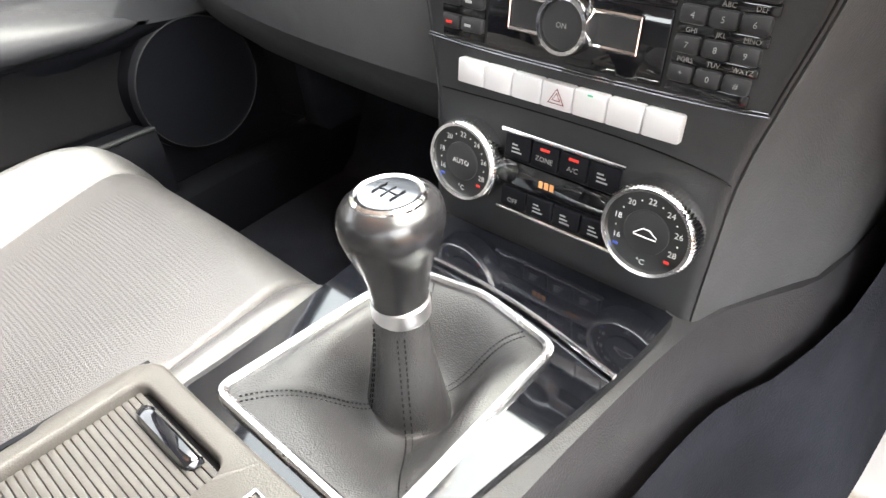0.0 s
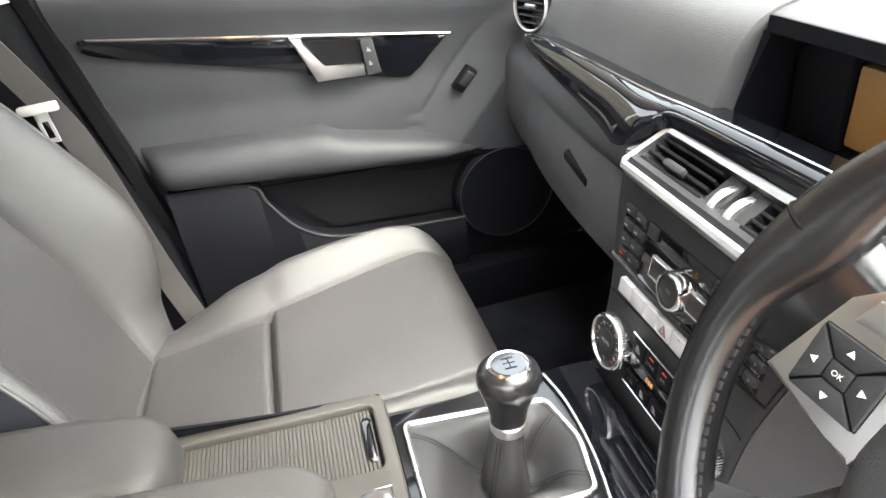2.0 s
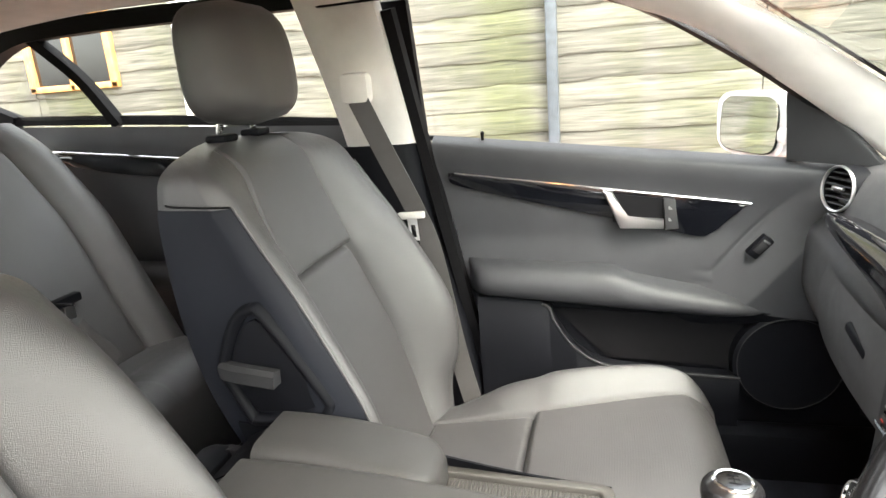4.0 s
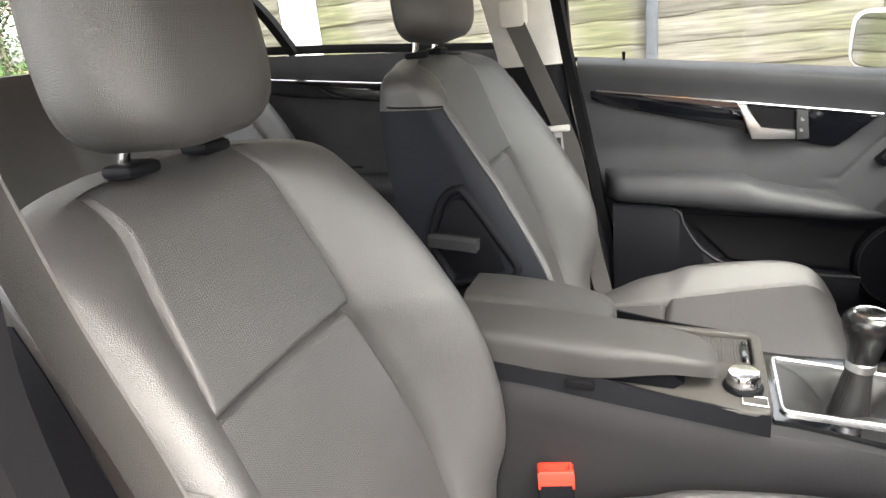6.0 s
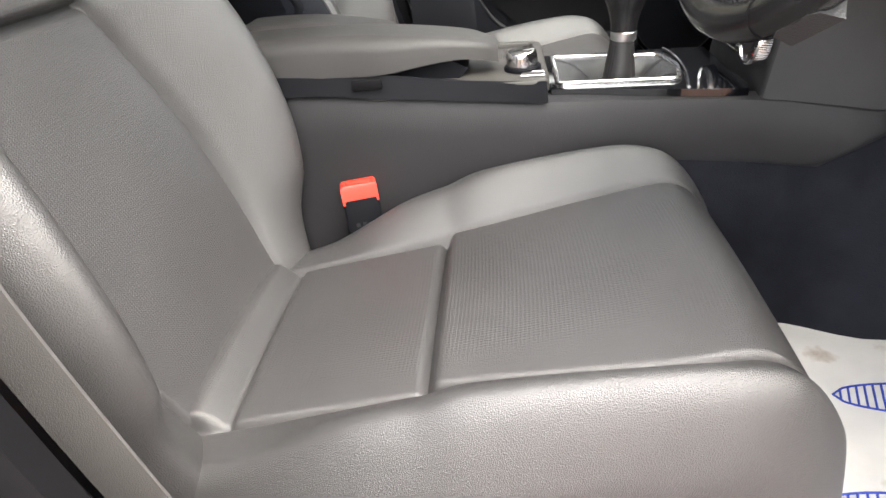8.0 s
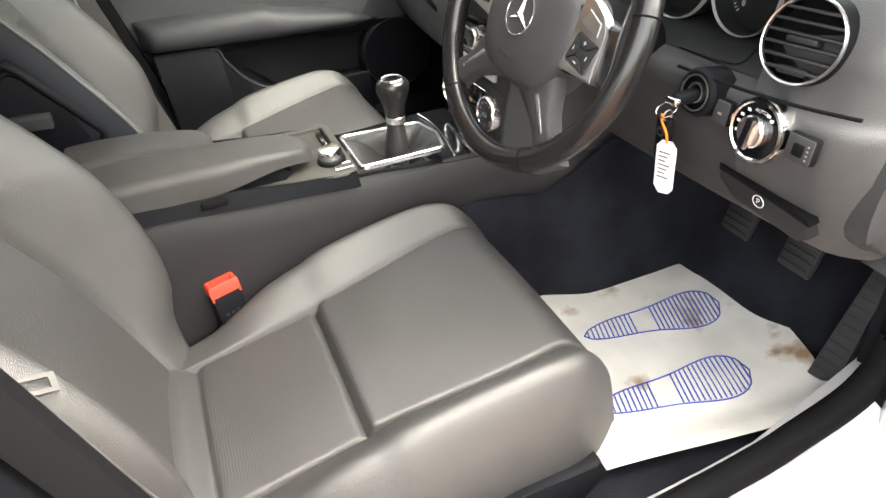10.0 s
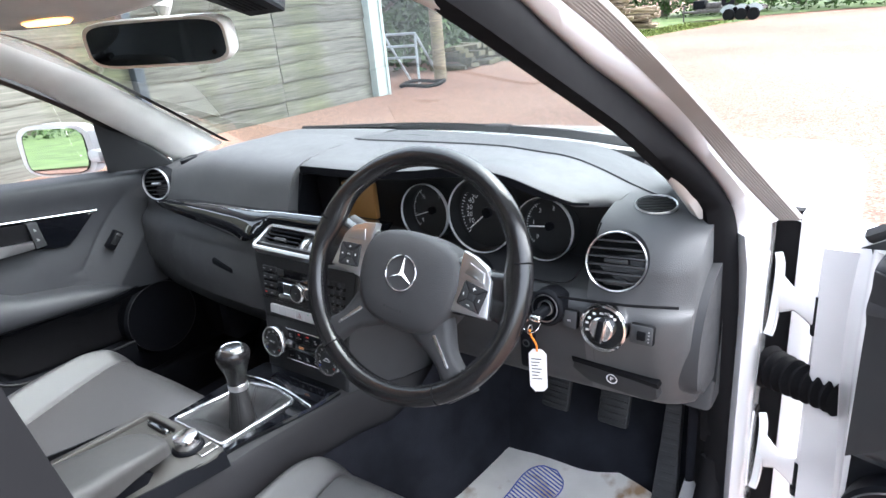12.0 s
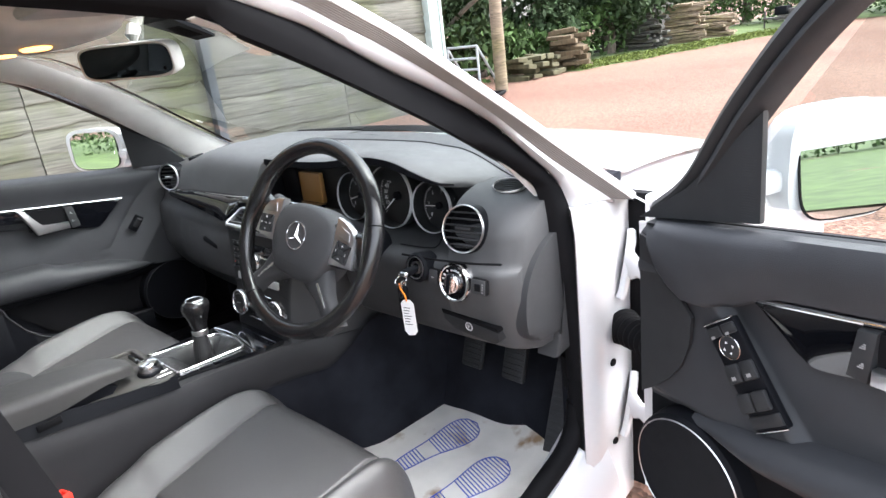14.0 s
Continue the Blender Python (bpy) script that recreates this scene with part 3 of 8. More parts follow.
def seat_cushion(cx, dz):
    """The cushion as rings across the seat, from its rear edge to its front."""
    ys = lin(-0.58, -0.51, 6) + lin(-0.505, -0.47, 9) + lin(-0.46, -0.30, 9) + lin(-0.295, -0.235, 15) + lin(-0.22, 0.0, 14) + lin(0.01, 0.085, 14)
    rings = []
    for y in ys:
        base = 0.497 + 0.145 * (y + 0.487) + dz
        front = ease(y / 0.09)
        drop = 0.075 * max(0, y / 0.085) ** 2.6
        w = 0.245 + 0.018 * ease((y + 0.5) / 0.3) - 0.035 * max(0, (y + 0.02) / 0.105) ** 2
        ins = 0.150 + 0.024 * ease((y + 0.3) / 0.3)
        lift = curve(y, [(-0.58, 0.0), (-0.45, 0.008), (-0.39, 0.028), (-0.33, 0.05), (-0.25, 0.06), (-0.15, 0.061), (-0.03, 0.051), (0.02, 0.035), (0.09, 0.015)])
        ring_ = []
        for x in seam_columns(ins, w):
            a = abs(x)
            inside = 1 - ease((a - ins + 0.004) / 0.008)
            z = base + 0.006 * math.cos(min(1.57, a / ins * 1.4))
            z += inside * (0.012 * ease((y + 0.272) / 0.018) - groove(y + 0.268, 0.006, 0.012))
            z += inside * (0.022 * ease((-0.484 - y) / 0.03) - groove(y + 0.482, 0.006, 0.008))
            if a > ins:
                t = (a - ins) / (w - ins)
                z += 0.008 * ease((y + 0.272) / 0.05) + lift * math.sin(min(1, t * 1.25) * 1.571) - 0.095 * max(0, (t - 0.45) / 0.55) ** 2.6
            z -= groove(a - ins, 0.004, 0.010) + drop
            ring_.append((cx + x, y, z))
        zb = 0.365 + dz * 0.3 + 0.05 * max(0, (y + 0.05) / 0.135) ** 2
        ring_ += [(cx + w * 1.0, y, zb + 0.03), (cx + w * 0.93, y, zb), (cx - w * 0.93, y, zb), (cx - w * 1.0, y, zb + 0.03)]
        rings.append(ring_)
    return loft(B(), rings)


def back_y(z):
    """Line of the backrest's front face at its middle."""
    return curve(z, [(0.45, -0.50), (0.55, -0.53), (0.70, -0.578), (0.88, -0.645), (1.0, -0.682), (1.1, -0.712), (1.16, -0.73)])


def seat_back(cx, dz, notch_z, dy):
    turn = 0.78 if dy > 0 else 0.55
    edge = 4 if dy > 0 else 0
    zs = lin(0.455, notch_z - 0.02, 34) + lin(notch_z - 0.017, notch_z + 0.02, 13) + lin(notch_z + 0.03, 1.07, 14) + lin(1.078, 1.138, 16)
    rings, flank = [], []
    for z in zs:
        w = curve(z, [(0.45, 0.225), (0.6, 0.258), (0.75, 0.268), (0.9, 0.262), (1.02, 0.252), (1.15, 0.242)])
        w *= max(0.02, 1 - max(0, (z - 1.07) / 0.0695) ** 4) ** 0.5
        ins = curve(z, [(0.45, 0.145), (0.6, 0.165), (0.72, 0.166), (notch_z - 0.05, 0.150), (notch_z, 0.138), (1.0, 0.126), (1.15, 0.11)])
        ins = min(ins, w * 0.7) if w > 0.06 else w * 0.5
        lift = curve(z, [(0.45, 0.02), (0.555, 0.045), (0.625, 0.085), (0.725, 0.116), (0.795, 0.117), (0.91, 0.094), (0.995, 0.064), (1.065, 0.040), (1.15, 0.016)])
        lift += (0.03 - dy) * 0.75 * ease((z - 0.72) / 0.16) * ease((1.14 - z) / 0.14)
        yc = back_y(z) + dy - 0.05 * max(0, (z - 1.075) / 0.063) ** 2.5
        yb = curve(z, [(0.45, -0.62), (0.65, -0.672), (0.75, -0.715), (0.84, -0.745), (0.93, -0.762), (1.03, -0.772), (1.09, -0.768), (1.15, -0.762)]) + dy * 0.3
        upper = ease((z - notch_z + 0.004) / 0.012) * 0.014 * (1 - ease((z - notch_z) / 0.16) * 0.6)
        zt = z + dz - (0.024 * ease((z - 0.95) / 0.19) if dy <= 0 else 0)
        front = []
        for x in seam_columns(ins, w):
            a = abs(x)
            y = yc
            inside = 1 - ease((a - ins + 0.004) / 0.008)
            y += inside * (upper - groove(z - notch_z, 0.007, 0.016)) - 0.006 * max(0, 1 - (a / ins) ** 2)
            if a > ins:
                t = (a - ins) / max(0.01, w - ins)
                y += lift * math.sin(min(1, t * 1.25) * 1.571) - (0.012 + lift * 0.34) * max(0, (t - turn) / (1 - turn)) ** 2.6
            y -= groove(a - ins, 0.004, 0.009)
            front.append((cx + x, y, zt))
        ye = front[-1][1]
        yb = min(yb, yc - 0.03)
        side = [(w * 0.998, ye * 0.93 + yb * 0.07), (w * 0.985, ye * 0.8 + yb * 0.2), (w * 0.975, (ye + yb) / 2), (w * 0.965, yb + 0.03), (w * 0.94, yb + 0.008), (w * 0.88, yb)]
        rings.append(front + [(cx + x, y, zt) for x, y in side] + [(cx - x, y, zt) for x, y in reversed(side)])
        if z < 1.066:
            run = [(x - cx, y + 0.0012) for x, y, _ in front[len(front) - edge:]] + side[0 if edge else 1:5]
            flank.append([(x + 0.0015, y, zt) for x, y in run] + [(x - 0.004, y - 0.002 * (x > 0.97 * w), zt) for x, y in reversed(run)])
    return loft(B(), rings), flank


def headrest(bm, cx, cy, cz):
    rings = []
    for k in lin(-1, 1, 21):
        z = cz + 0.102 * k
        f = (1 - abs(k) ** 5) ** 0.4 if abs(k) < 1 else 0.02
        w = (0.128 - 0.012 * k * k) * max(f, 0.12)
        d0 = cy + 0.058 * max(f, 0.1) + 0.012 * math.cos(k * 1.2) - 0.02 * (k + 1) / 2
        d1 = cy - 0.055 * max(f, 0.1)
        rings.append([(cx + w * math.copysign(abs(math.cos(a)) ** 0.55, math.cos(a)), (d0 + d1) / 2 + (d0 - d1) / 2 * math.copysign(abs(math.sin(a)) ** 0.7, math.sin(a)) - 0.018 * abs(math.cos(a)) ** 2, z) for a in [radians(i * 10) for i in range(36)]])
    return loft(bm, rings)


def front_seat(cx, dz, inner, notch_z, dy, label):
    """inner: +1 or -1, the side on which the car's middle lies."""
    s = root("front_seat", (cx, -0.3, 0.33), label, "car seat", group="front seats")
    part("seat_cushion", seat_cushion(cx, dz), M_PERF, s, "black leather cushion with stitched bolsters", 80)
    back, flank = seat_back(cx, dz, notch_z, dy)
    bk = part("backrest", back, M_PERF, s, "black leather backrest with stitched side bolsters", 80)
    for sd in (-1, 1):
        part("flank_panel", loft(B(), [[(cx + sd * x, y, z) for x, y, z in row] for row in flank]), M_FLANK, bk, "dark plain side panel", 60)
        if dy > 0:
            part("piping", sweep(B(), [(cx + sd * (row[0][0] - 0.001), row[0][1] + 0.001, row[0][2]) for row in flank], 0.0026, up=(sd, 0.2, 0)), M_SEAT, bk, "raised leather piping", 60)
    h = part("headrest", headrest(B(), cx, -0.715, 1.262 + dz - (0.03 if cx > 0 else 0)), M_SEAT, s, "padded black leather headrest", 80)
    for sx in (-0.055, 0.055):
        part("headrest_post", sweep(B(), [(cx + sx, -0.755, 1.12 + dz), (cx + sx, -0.735, 1.21 + dz - (0.04 if cx > 0 else 0))], 0.006, up=(0, 1, 0)), M_CHROME, s, "chrome post")
        bm = B()
        zc = 1.136 + dz - (0.024 if cx > 0 else 0)
        box(bm, (cx + sx - 0.022, -0.765, zc), (cx + sx + 0.022, -0.725, zc + 0.014), 0.006)
        part("post_collar", bm, M_HARD, s)
    # base and side trim
    bm = B()
    prof = [(-0.55, 0.335), (-0.55, 0.43), (-0.35, 0.41), (0.0, 0.43), (0.05, 0.40), (0.03, 0.335)]
    prism(bm, prof, cx - 0.235, cx + 0.235, axes((0, 0, 0), (0, 1, 0), (0, 0, 1)), 0.012)
    part("seat_base", bm, M_HARD, s, "black plastic seat base")
    xo = cx - inner * 0.262
    bm = B()
    prism(bm, [(-0.56, 0.34), (-0.57, 0.45), (-0.42, 0.42), (-0.1, 0.435), (0.03, 0.43), (0.045, 0.39), (0.0, 0.345)], -0.014, 0.014, axes((xo, 0, 0), (0, 1, 0), (0, 0, 1)), 0.008)
    part("side_trim", bm, M_HARD, s, "black plastic side trim")
    # seam round the flank under the top roll
    bm = B()
    yk = -0.762 + dy * 0.3
    zk = 1.064 + dz - (0.018 if dy <= 0 else 0)
    sweep(bm, smooth_line([(cx + inner * 0.2, yk - 0.003, zk + 0.006), (cx + inner * 0.240, yk + 0.02, zk + 0.002), (cx + inner * 0.2495, -0.70 + dy, zk), (cx + inner * 0.2505, -0.655 + dy, zk)], 6), 0.0016)
    part("flank_seam", bm, M_BLACK, s, "dark seam")
    if dy > 0:
        # recliner cover on the side towards the tunnel
        xi = cx + inner * 0.264
        fr = axes((xi, 0, 0), (0, 1, 0), (0, 0, 1))
        tri = [(-0.626, 0.938), (-0.608, 0.944), (-0.593, 0.936), (-0.514, 0.816), (-0.508, 0.797), (-0.517, 0.784), (-0.535, 0.779), (-0.622, 0.769), (-0.637, 0.778), (-0.668, 0.842), (-0.668, 0.86), (-0.645, 0.915)]
        bm = B()
        prism(bm, [(y * 0.84 - 0.095, z * 0.84 + 0.1365) for y, z in tri], -0.012, 0.004, fr, 0.002)
        cover = part("recliner_cover", bm, M_HARD, s, "black plastic triangular side cover", 40)
        bm = B()
        line = smooth_line([(xi + inner * 0.002, y, z) for y, z in tri], 3, True)
        sweep(bm, line, [(-0.009, -0.004), (0.009, -0.004), (0.006, 0.006), (0.0, 0.009), (-0.006, 0.006)], True, up=(inner, 0, 0))
        part("cover_rib", bm, M_HARD, cover, "", 60)
        bm = B()
        sweep(bm, [(xi + inner * 0.004, -0.665, 0.853), (xi + inner * 0.018, -0.64, 0.856), (xi + inner * 0.026, -0.60, 0.856), (xi + inner * 0.026, -0.57, 0.852)], [(-0.010, -0.012), (0.012, -0.012), (0.012, 0.006), (0.006, 0.012), (-0.008, 0.010)], up=(0, 0, 1))
        part("recliner_handle", bm, M_PANEL, cover, "black plastic handle", 40)
    return s


front_seat(-0.381, 0.025, 1, 0.905, 0.03, "black leather front passenger seat with perforated centre panels")
front_seat(0.381, 0.0, -1, 0.885, 0.0, "black leather driver's seat with perforated centre panels")

# rear bench
rb = root("rear_bench", (0, -1.3, 0.33), "black leather rear bench seat behind the front seats", "car seat")
bm = B()
rings = []
for y in lin(-1.42, -1.02, 12) + lin(-1.01, -0.925, 10):
    t = max(0, (y + 1.02) / 0.095)
    z = 0.652 + 0.16 * (y + 1.21) - 0.06 * t ** 3
    zb = 0.40 + 0.13 * t ** 2
    rings.append([(x, y, z + 0.026 * math.sin((abs(x) - 0.06) * 5.0) - groove(abs(x) - 0.33, 0.006, 0.012) - groove(y + 1.09, 0.006, 0.010) - 0.05 * max(0, (abs(x) - 0.6) / 0.09) ** 2) for x in lin(-0.69, 0.69, 90)] + [(0.69, y, zb), (-0.69, y, zb)])
loft(bm, rings)
part("bench_cushion", bm, M_SEAT, rb, "", 80)
bm = B()
rings = []
for z in lin(0.60, 1.21, 30):
    y = -1.185 - 0.45 * (z - 0.675) - 0.06 * max(0, (z - 1.12) / 0.09) ** 2
    w = 0.69 - 0.06 * ease((z - 0.95) / 0.25)
    rings.append([(u * w, y + 0.03 * math.sin((abs(u) - 0.12) * 3.6) - groove(abs(u) - 0.38, 0.008, 0.014) - groove(abs(u) - 0.78, 0.008, 0.014) + 0.03 * ease((abs(u) - 0.78) / 0.1) - 0.06 * max(0, (abs(u) - 0.9) / 0.1) ** 2, z) for u in lin(-1, 1, 110)] + [(w, y - 0.16, z), (-w, y - 0.16, z)])
loft(bm, rings)
part("bench_backrest", bm, M_SEAT, rb, "", 80)
for hx in (-0.36, 0.36):
    part("headrest", headrest(B(), hx, -1.52, 1.30), M_SEAT, rb, "", 80)
bm = B()
box(bm, (-0.62, -2.0, 1.10), (0.62, -1.56, 1.13), 0.01)
solo("parcel_shelf", bm, M_SOFT, "dark fabric parcel shelf behind the rear seat", "shelf", "structure")

# ---- dashboard ----
def pad_z(x, y):
    """Height of the dash's top pad."""
    z = 1.074 - 0.05 * ease((abs(x) - 0.42) / 0.28) - 0.012 * ease((y - 0.55) / 0.2)
    hump = 0.029 * math.exp(-((x - 0.36) / 0.15) ** 2)
    return z + hump * math.exp(-((y - 0.30) / 0.14) ** 2)


def pad_y(x, y):
    """Pulls the pad's far edge back along the curve of the windscreen."""
    return y - 0.16 * (x / 0.7) ** 2 * max(0, (y - 0.42) / 0.3)


def dash_profile(x):
    """Front and top line of the dash at x, from below the face up and over to the windscreen."""
    d = abs(x)
    bow = 0.035 * (d / 0.7) ** 3 * (0.45 if x > 0 else 0.7) + 0.026 * max(0, (x - 0.695) / 0.05) ** 2
    low = [(0.36, 0.60), (0.285, 0.68), (0.245, 0.76), (0.24, 0.82), (0.246, 0.885)]
    if x > 0.125:
        low = [(0.46, 0.725), (0.30, 0.728), (0.268, 0.757), (0.246, 0.82), (0.243, 0.895)]
    low += [(0.27, 0.912), (0.281, 0.945), (0.288, 0.972)]
    out = [(x, y + bow - 0.016 * ease((x - 0.53) / 0.06) * ease((z - 0.88) / 0.04), z) for y, z in low]
    top = pad_z(x, 0.42)
    out += [(x, 0.312 + bow - 0.012 * ease((x - 0.53) / 0.06), 0.972 + (top - 0.972) * 0.62), (x, 0.352 + bow, 0.972 + (top - 0.972) * 0.90)]
    out += [(x, pad_y(x, y), pad_z(x, y)) for y in (0.43, 0.52, 0.60, 0.70)]
    out += [(x, pad_y(x, 0.71), 0.96)]
    return out


dash = root("dashboard", (0, 0.4, 0.6), "black soft-touch dashboard with instrument cowl and gloss black trim", "dashboard")


def dash_piece(name, xs, label=""):
    bm = B()
    rings = []
    for x in xs:
        rings.append(smooth_line(dash_profile(x), 4) + [Vector((x, 0.66, 0.70))])
    loft(bm, rings)
    return part(name, bm, M_SOFT, dash, label, 50)


dash_piece("passenger_side", lin(-0.735, -0.12, 28))
dash_piece("driver_end", lin(0.592, 0.745, 14))
# driver side: face below, cowl above, with the gauges set back between
bm = B()
rings = []
for x in lin(0.285, 0.606, 18):
    p = smooth_line(dash_profile(x)[:6], 4)
    rings.append(p + [Vector((x, 0.42, p[-1][2] + 0.012)), Vector((x, 0.5, 0.70))])
loft(bm, rings)
part("driver_side", bm, M_DASHLOW, dash, "", 50)
bm = B()
rings = []
visor = []
for x in lin(-0.12, 0.598, 46):
    e = ease((x + 0.12) / 0.035) * ease((0.598 - x) / 0.05)
    lip_y = 0.345 + 0.03 * ease((x - 0.54) / 0.058) - 0.03 * e - 0.02 * ease((x - 0.15) / 0.15) * ease((0.6 - x) / 0.12)
    lip_z = pad_z(x, lip_y) - 0.004 - 0.014 * (1 - ease((x + 0.12) / 0.035))
    row = [Vector((x, pad_y(x, y), pad_z(x, y))) for y in (0.70, 0.64, 0.58, 0.52, 0.46, 0.42)]
    row += [Vector((x, lip_y + 0.035, (pad_z(x, lip_y + 0.035) * 2 + lip_z) / 3 + 0.001)), Vector((x, lip_y + 0.012, lip_z + 0.001)), Vector((x, lip_y, lip_z - 0.004)), Vector((x, lip_y + 0.001, lip_z - 0.010)), Vector((x, lip_y + 0.012, lip_z - 0.014)), Vector((x, 0.43, lip_z - 0.022)), Vector((x, 0.46, 0.99)), Vector((x, 0.64, 0.98))]
    rings.append(row)
    if x < 0.575:
        k = 0.012 * ease((0.575 - x) / 0.12)
        visor.append([(x, lip_y - 0.002, lip_z - 0.003), (x, lip_y - 0.002, lip_z - 0.006 - k), (x, lip_y + 0.006, lip_z - 0.010 - k), (x, lip_y + 0.09, lip_z - 0.028), (x, lip_y + 0.09, lip_z - 0.016), (x, lip_y + 0.012, lip_z - 0.004)])
loft(bm, rings)
part("instrument_cowl", bm, M_SOFT, dash, "black overhanging instrument cowl", 50)
part("cowl_visor", loft(B(), visor), M_HARD, dash, "black visor edge over the instruments", 40)
def rear_pad(u, v):
    """Darker panel along the windscreen's foot, behind a curved joint."""
    x = -0.15 + 0.82 * u
    k = (x / 0.7) ** 2
    y0 = (curve(x, [(-0.16, 0.545), (-0.1, 0.536), (0.127, 0.55), (0.283, 0.545), (0.382, 0.512), (0.507, 0.483), (0.66, 0.44)]) - 0.224 * k) / (1 - 0.5333 * k)
    y = y0 + (0.705 - y0) * v
    return V(x, pad_y(x, y), pad_z(x, y) + (0.003 if 0.01 < v < 0.99 and 0.01 < u < 0.99 else -0.004))


part("rear_pad", surf(B(), rear_pad, [0, 0.012] + lin(0.03, 0.97, 30) + [0.988, 1], [0, 0.02] + lin(0.1, 0.9, 8) + [0.98, 1]), M_DASHLOW, dash, "darker panel along the windscreen", 50)
bm = B()
surf(bm, lambda u, v: V(-0.12 + 0.713 * u, 0.405 - 0.02 * v, 0.90 + (min(1.055, pad_z(-0.12 + 0.713 * u, 0.39) - 0.012) - 0.90) * v), lin(0, 1, 24), lin(0, 1, 4))
part("cluster_backing", bm, M_DIAL, dash)
bm = B()
surf(bm, lambda u, v: V(-0.12 + 0.73 * u, 0.285 + 0.12 * v, 0.915 + 0.008 * v), lin(0, 1, 8), lin(0, 1, 4))
part("cluster_shelf", bm, M_PANEL, dash)
bm = B()
rings = [[V(-0.125, 0.335 + 0.08 * k, 1.044), V(-0.112, 0.34 + 0.08 * k, 1.04), V(-0.112 - 0.012 * (1 - k), 0.30 + 0.11 * k, 0.92), V(-0.14, 0.29 + 0.11 * k, 0.915)] for k in lin(0, 1, 5)]
loft(bm, rings)
part("cowl_cheek", bm, M_HARD, dash)
bm = B()
prism(bm, [(p.y + 0.0015, p.z - 0.0015) for p in smooth_line(dash_profile(0.594)[5:11], 4)] + [(0.44, 0.91)], -0.004, 0.006, axes((0.594, 0, 0), (0, 1, 0), (0, 0, 1)))
part("cowl_cheek", bm, M_SOFT, dash)

# gloss trim along the passenger side and round the centre
bm = B()
a = [(-0.66, 0.295, 0.926), (-0.60, 0.28, 0.944), (-0.52, 0.27, 0.955), (-0.38, 0.268, 0.961), (-0.27, 0.268, 0.963), (-0.20, 0.269, 0.964), (-0.155, 0.271, 0.966), (-0.12, 0.273, 0.967), (0.0, 0.28, 0.968), (0.16, 0.285, 0.968)]
c = [(-0.66, 0.29, 0.922), (-0.57, 0.255, 0.936), (-0.47, 0.243, 0.931), (-0.35, 0.236, 0.921), (-0.267, 0.231, 0.912), (-0.20, 0.224, 0.907), (-0.162, 0.24, 0.928), (-0.13, 0.252, 0.944), (0.0, 0.256, 0.949), (0.16, 0.258, 0.949)]
la, lc = smooth_line(a, 8), smooth_line(c, 8)
rings = []
for p, q in zip(la, lc):
    o = Vector((0, -0.012, 0.012))
    rings.append([p + Vector((0, 0.03, 0)), p + o * 0.4, p * 0.75 + q * 0.25 + o, p * 0.4 + q * 0.6 + o, q + o * 0.3, q + Vector((0, 0.03, 0))])
loft(bm, rings)
part("gloss_trim", bm, M_GLOSS, dash, "piano black curved trim strip", 60)
bm = B()
sweep(bm, [p + Vector((0, -0.006, 0.004)) for p in la], 0.0025)
part("trim_line", bm, M_CHROME, dash)


def louvre(name, c, nrm, r, oval=1.0, slats=5, tilt=0.0, parent=dash, rim=M_SATIN, deep=0.028, thin=0.86):
    """A round air vent: chrome ring, dark well, slats and a thumb tab."""
    z = Vector(nrm).normalized()
    x = Vector((0, 0, 1)).cross(z).normalized()
    m = Matrix((x, z.cross(x), z)).transposed().to_4x4()
    m.translation = c
    m = m @ Matrix.Diagonal((oval, 1, 1, 1))
    bm = B()
    lathe(bm, [(r * 1.0, -0.001), (r * 1.0, 0.0025), (r * (1 + thin) / 2, 0.0045), (r * thin, 0.003), (r * (thin - 0.01), -0.001)], m, 48)
    v = part(name, bm, rim, parent, "silver-ringed black air vent" if rim is M_SATIN else "black slotted grille")
    bm = B()
    disc(bm, r * 0.93, -0.032, -deep, m)
    part("vent_well", bm, M_BLACK, v)
    part("vent_collar", lathe(B(), [(r * 1.03, -0.035), (r * 0.995, -0.001), (r * (thin - 0.005), -0.001), (r * (thin - 0.03), -0.03)], m, 40), M_HARD, v)
    for k in range(slats):
        y = r * 0.8 * (2 * (k + 0.5) / slats - 1)
        w = math.sqrt(max(1e-5, (r * thin) ** 2 - y * y))
        bm = B()
        box(bm, (-w, y - 0.0016, -deep * 0.8), (w, y + 0.0016, -0.0025 if deep > 0.02 else 0.0035), 0.001, m @ pose(0, 0, 0, 0, 0, tilt))
        part("slat", bm, M_PANEL, v)
    return v, m


v, m = louvre("air_vent", (0.636, 0.270, 0.979), (0.14, -1, 0.33), 0.046, slats=6, deep=0.017, thin=0.94)
bm = B()
box(bm, (-0.018, -0.003, -0.012), (0.018, 0.004, 0.003), 0.002, m)
part("vent_tab", bm, M_PANEL, v)
bm = B()
box(bm, (-0.018, -0.036, -0.012), (0.018, -0.027, 0.001), 0.003, m)
vw = part("vent_wheel", bm, M_PANEL, v)
bm = B()
for k in range(4):
    box(bm, (-0.012 + 0.007 * k, -0.0325, 0.001), (-0.009 + 0.007 * k, -0.0305, 0.0015), 0, m)
part("wheel_marks", bm, M_DIMINK, vw)
v, m = louvre("air_vent", (-0.648, 0.292, 0.985), (0.35, -1, 0.12), 0.043, slats=6, thin=0.91)
bm = B()
box(bm, (-0.014, -0.003, -0.004), (0.014, 0.004, 0.004), 0.002, m)
part("vent_tab", bm, M_SATIN, v)
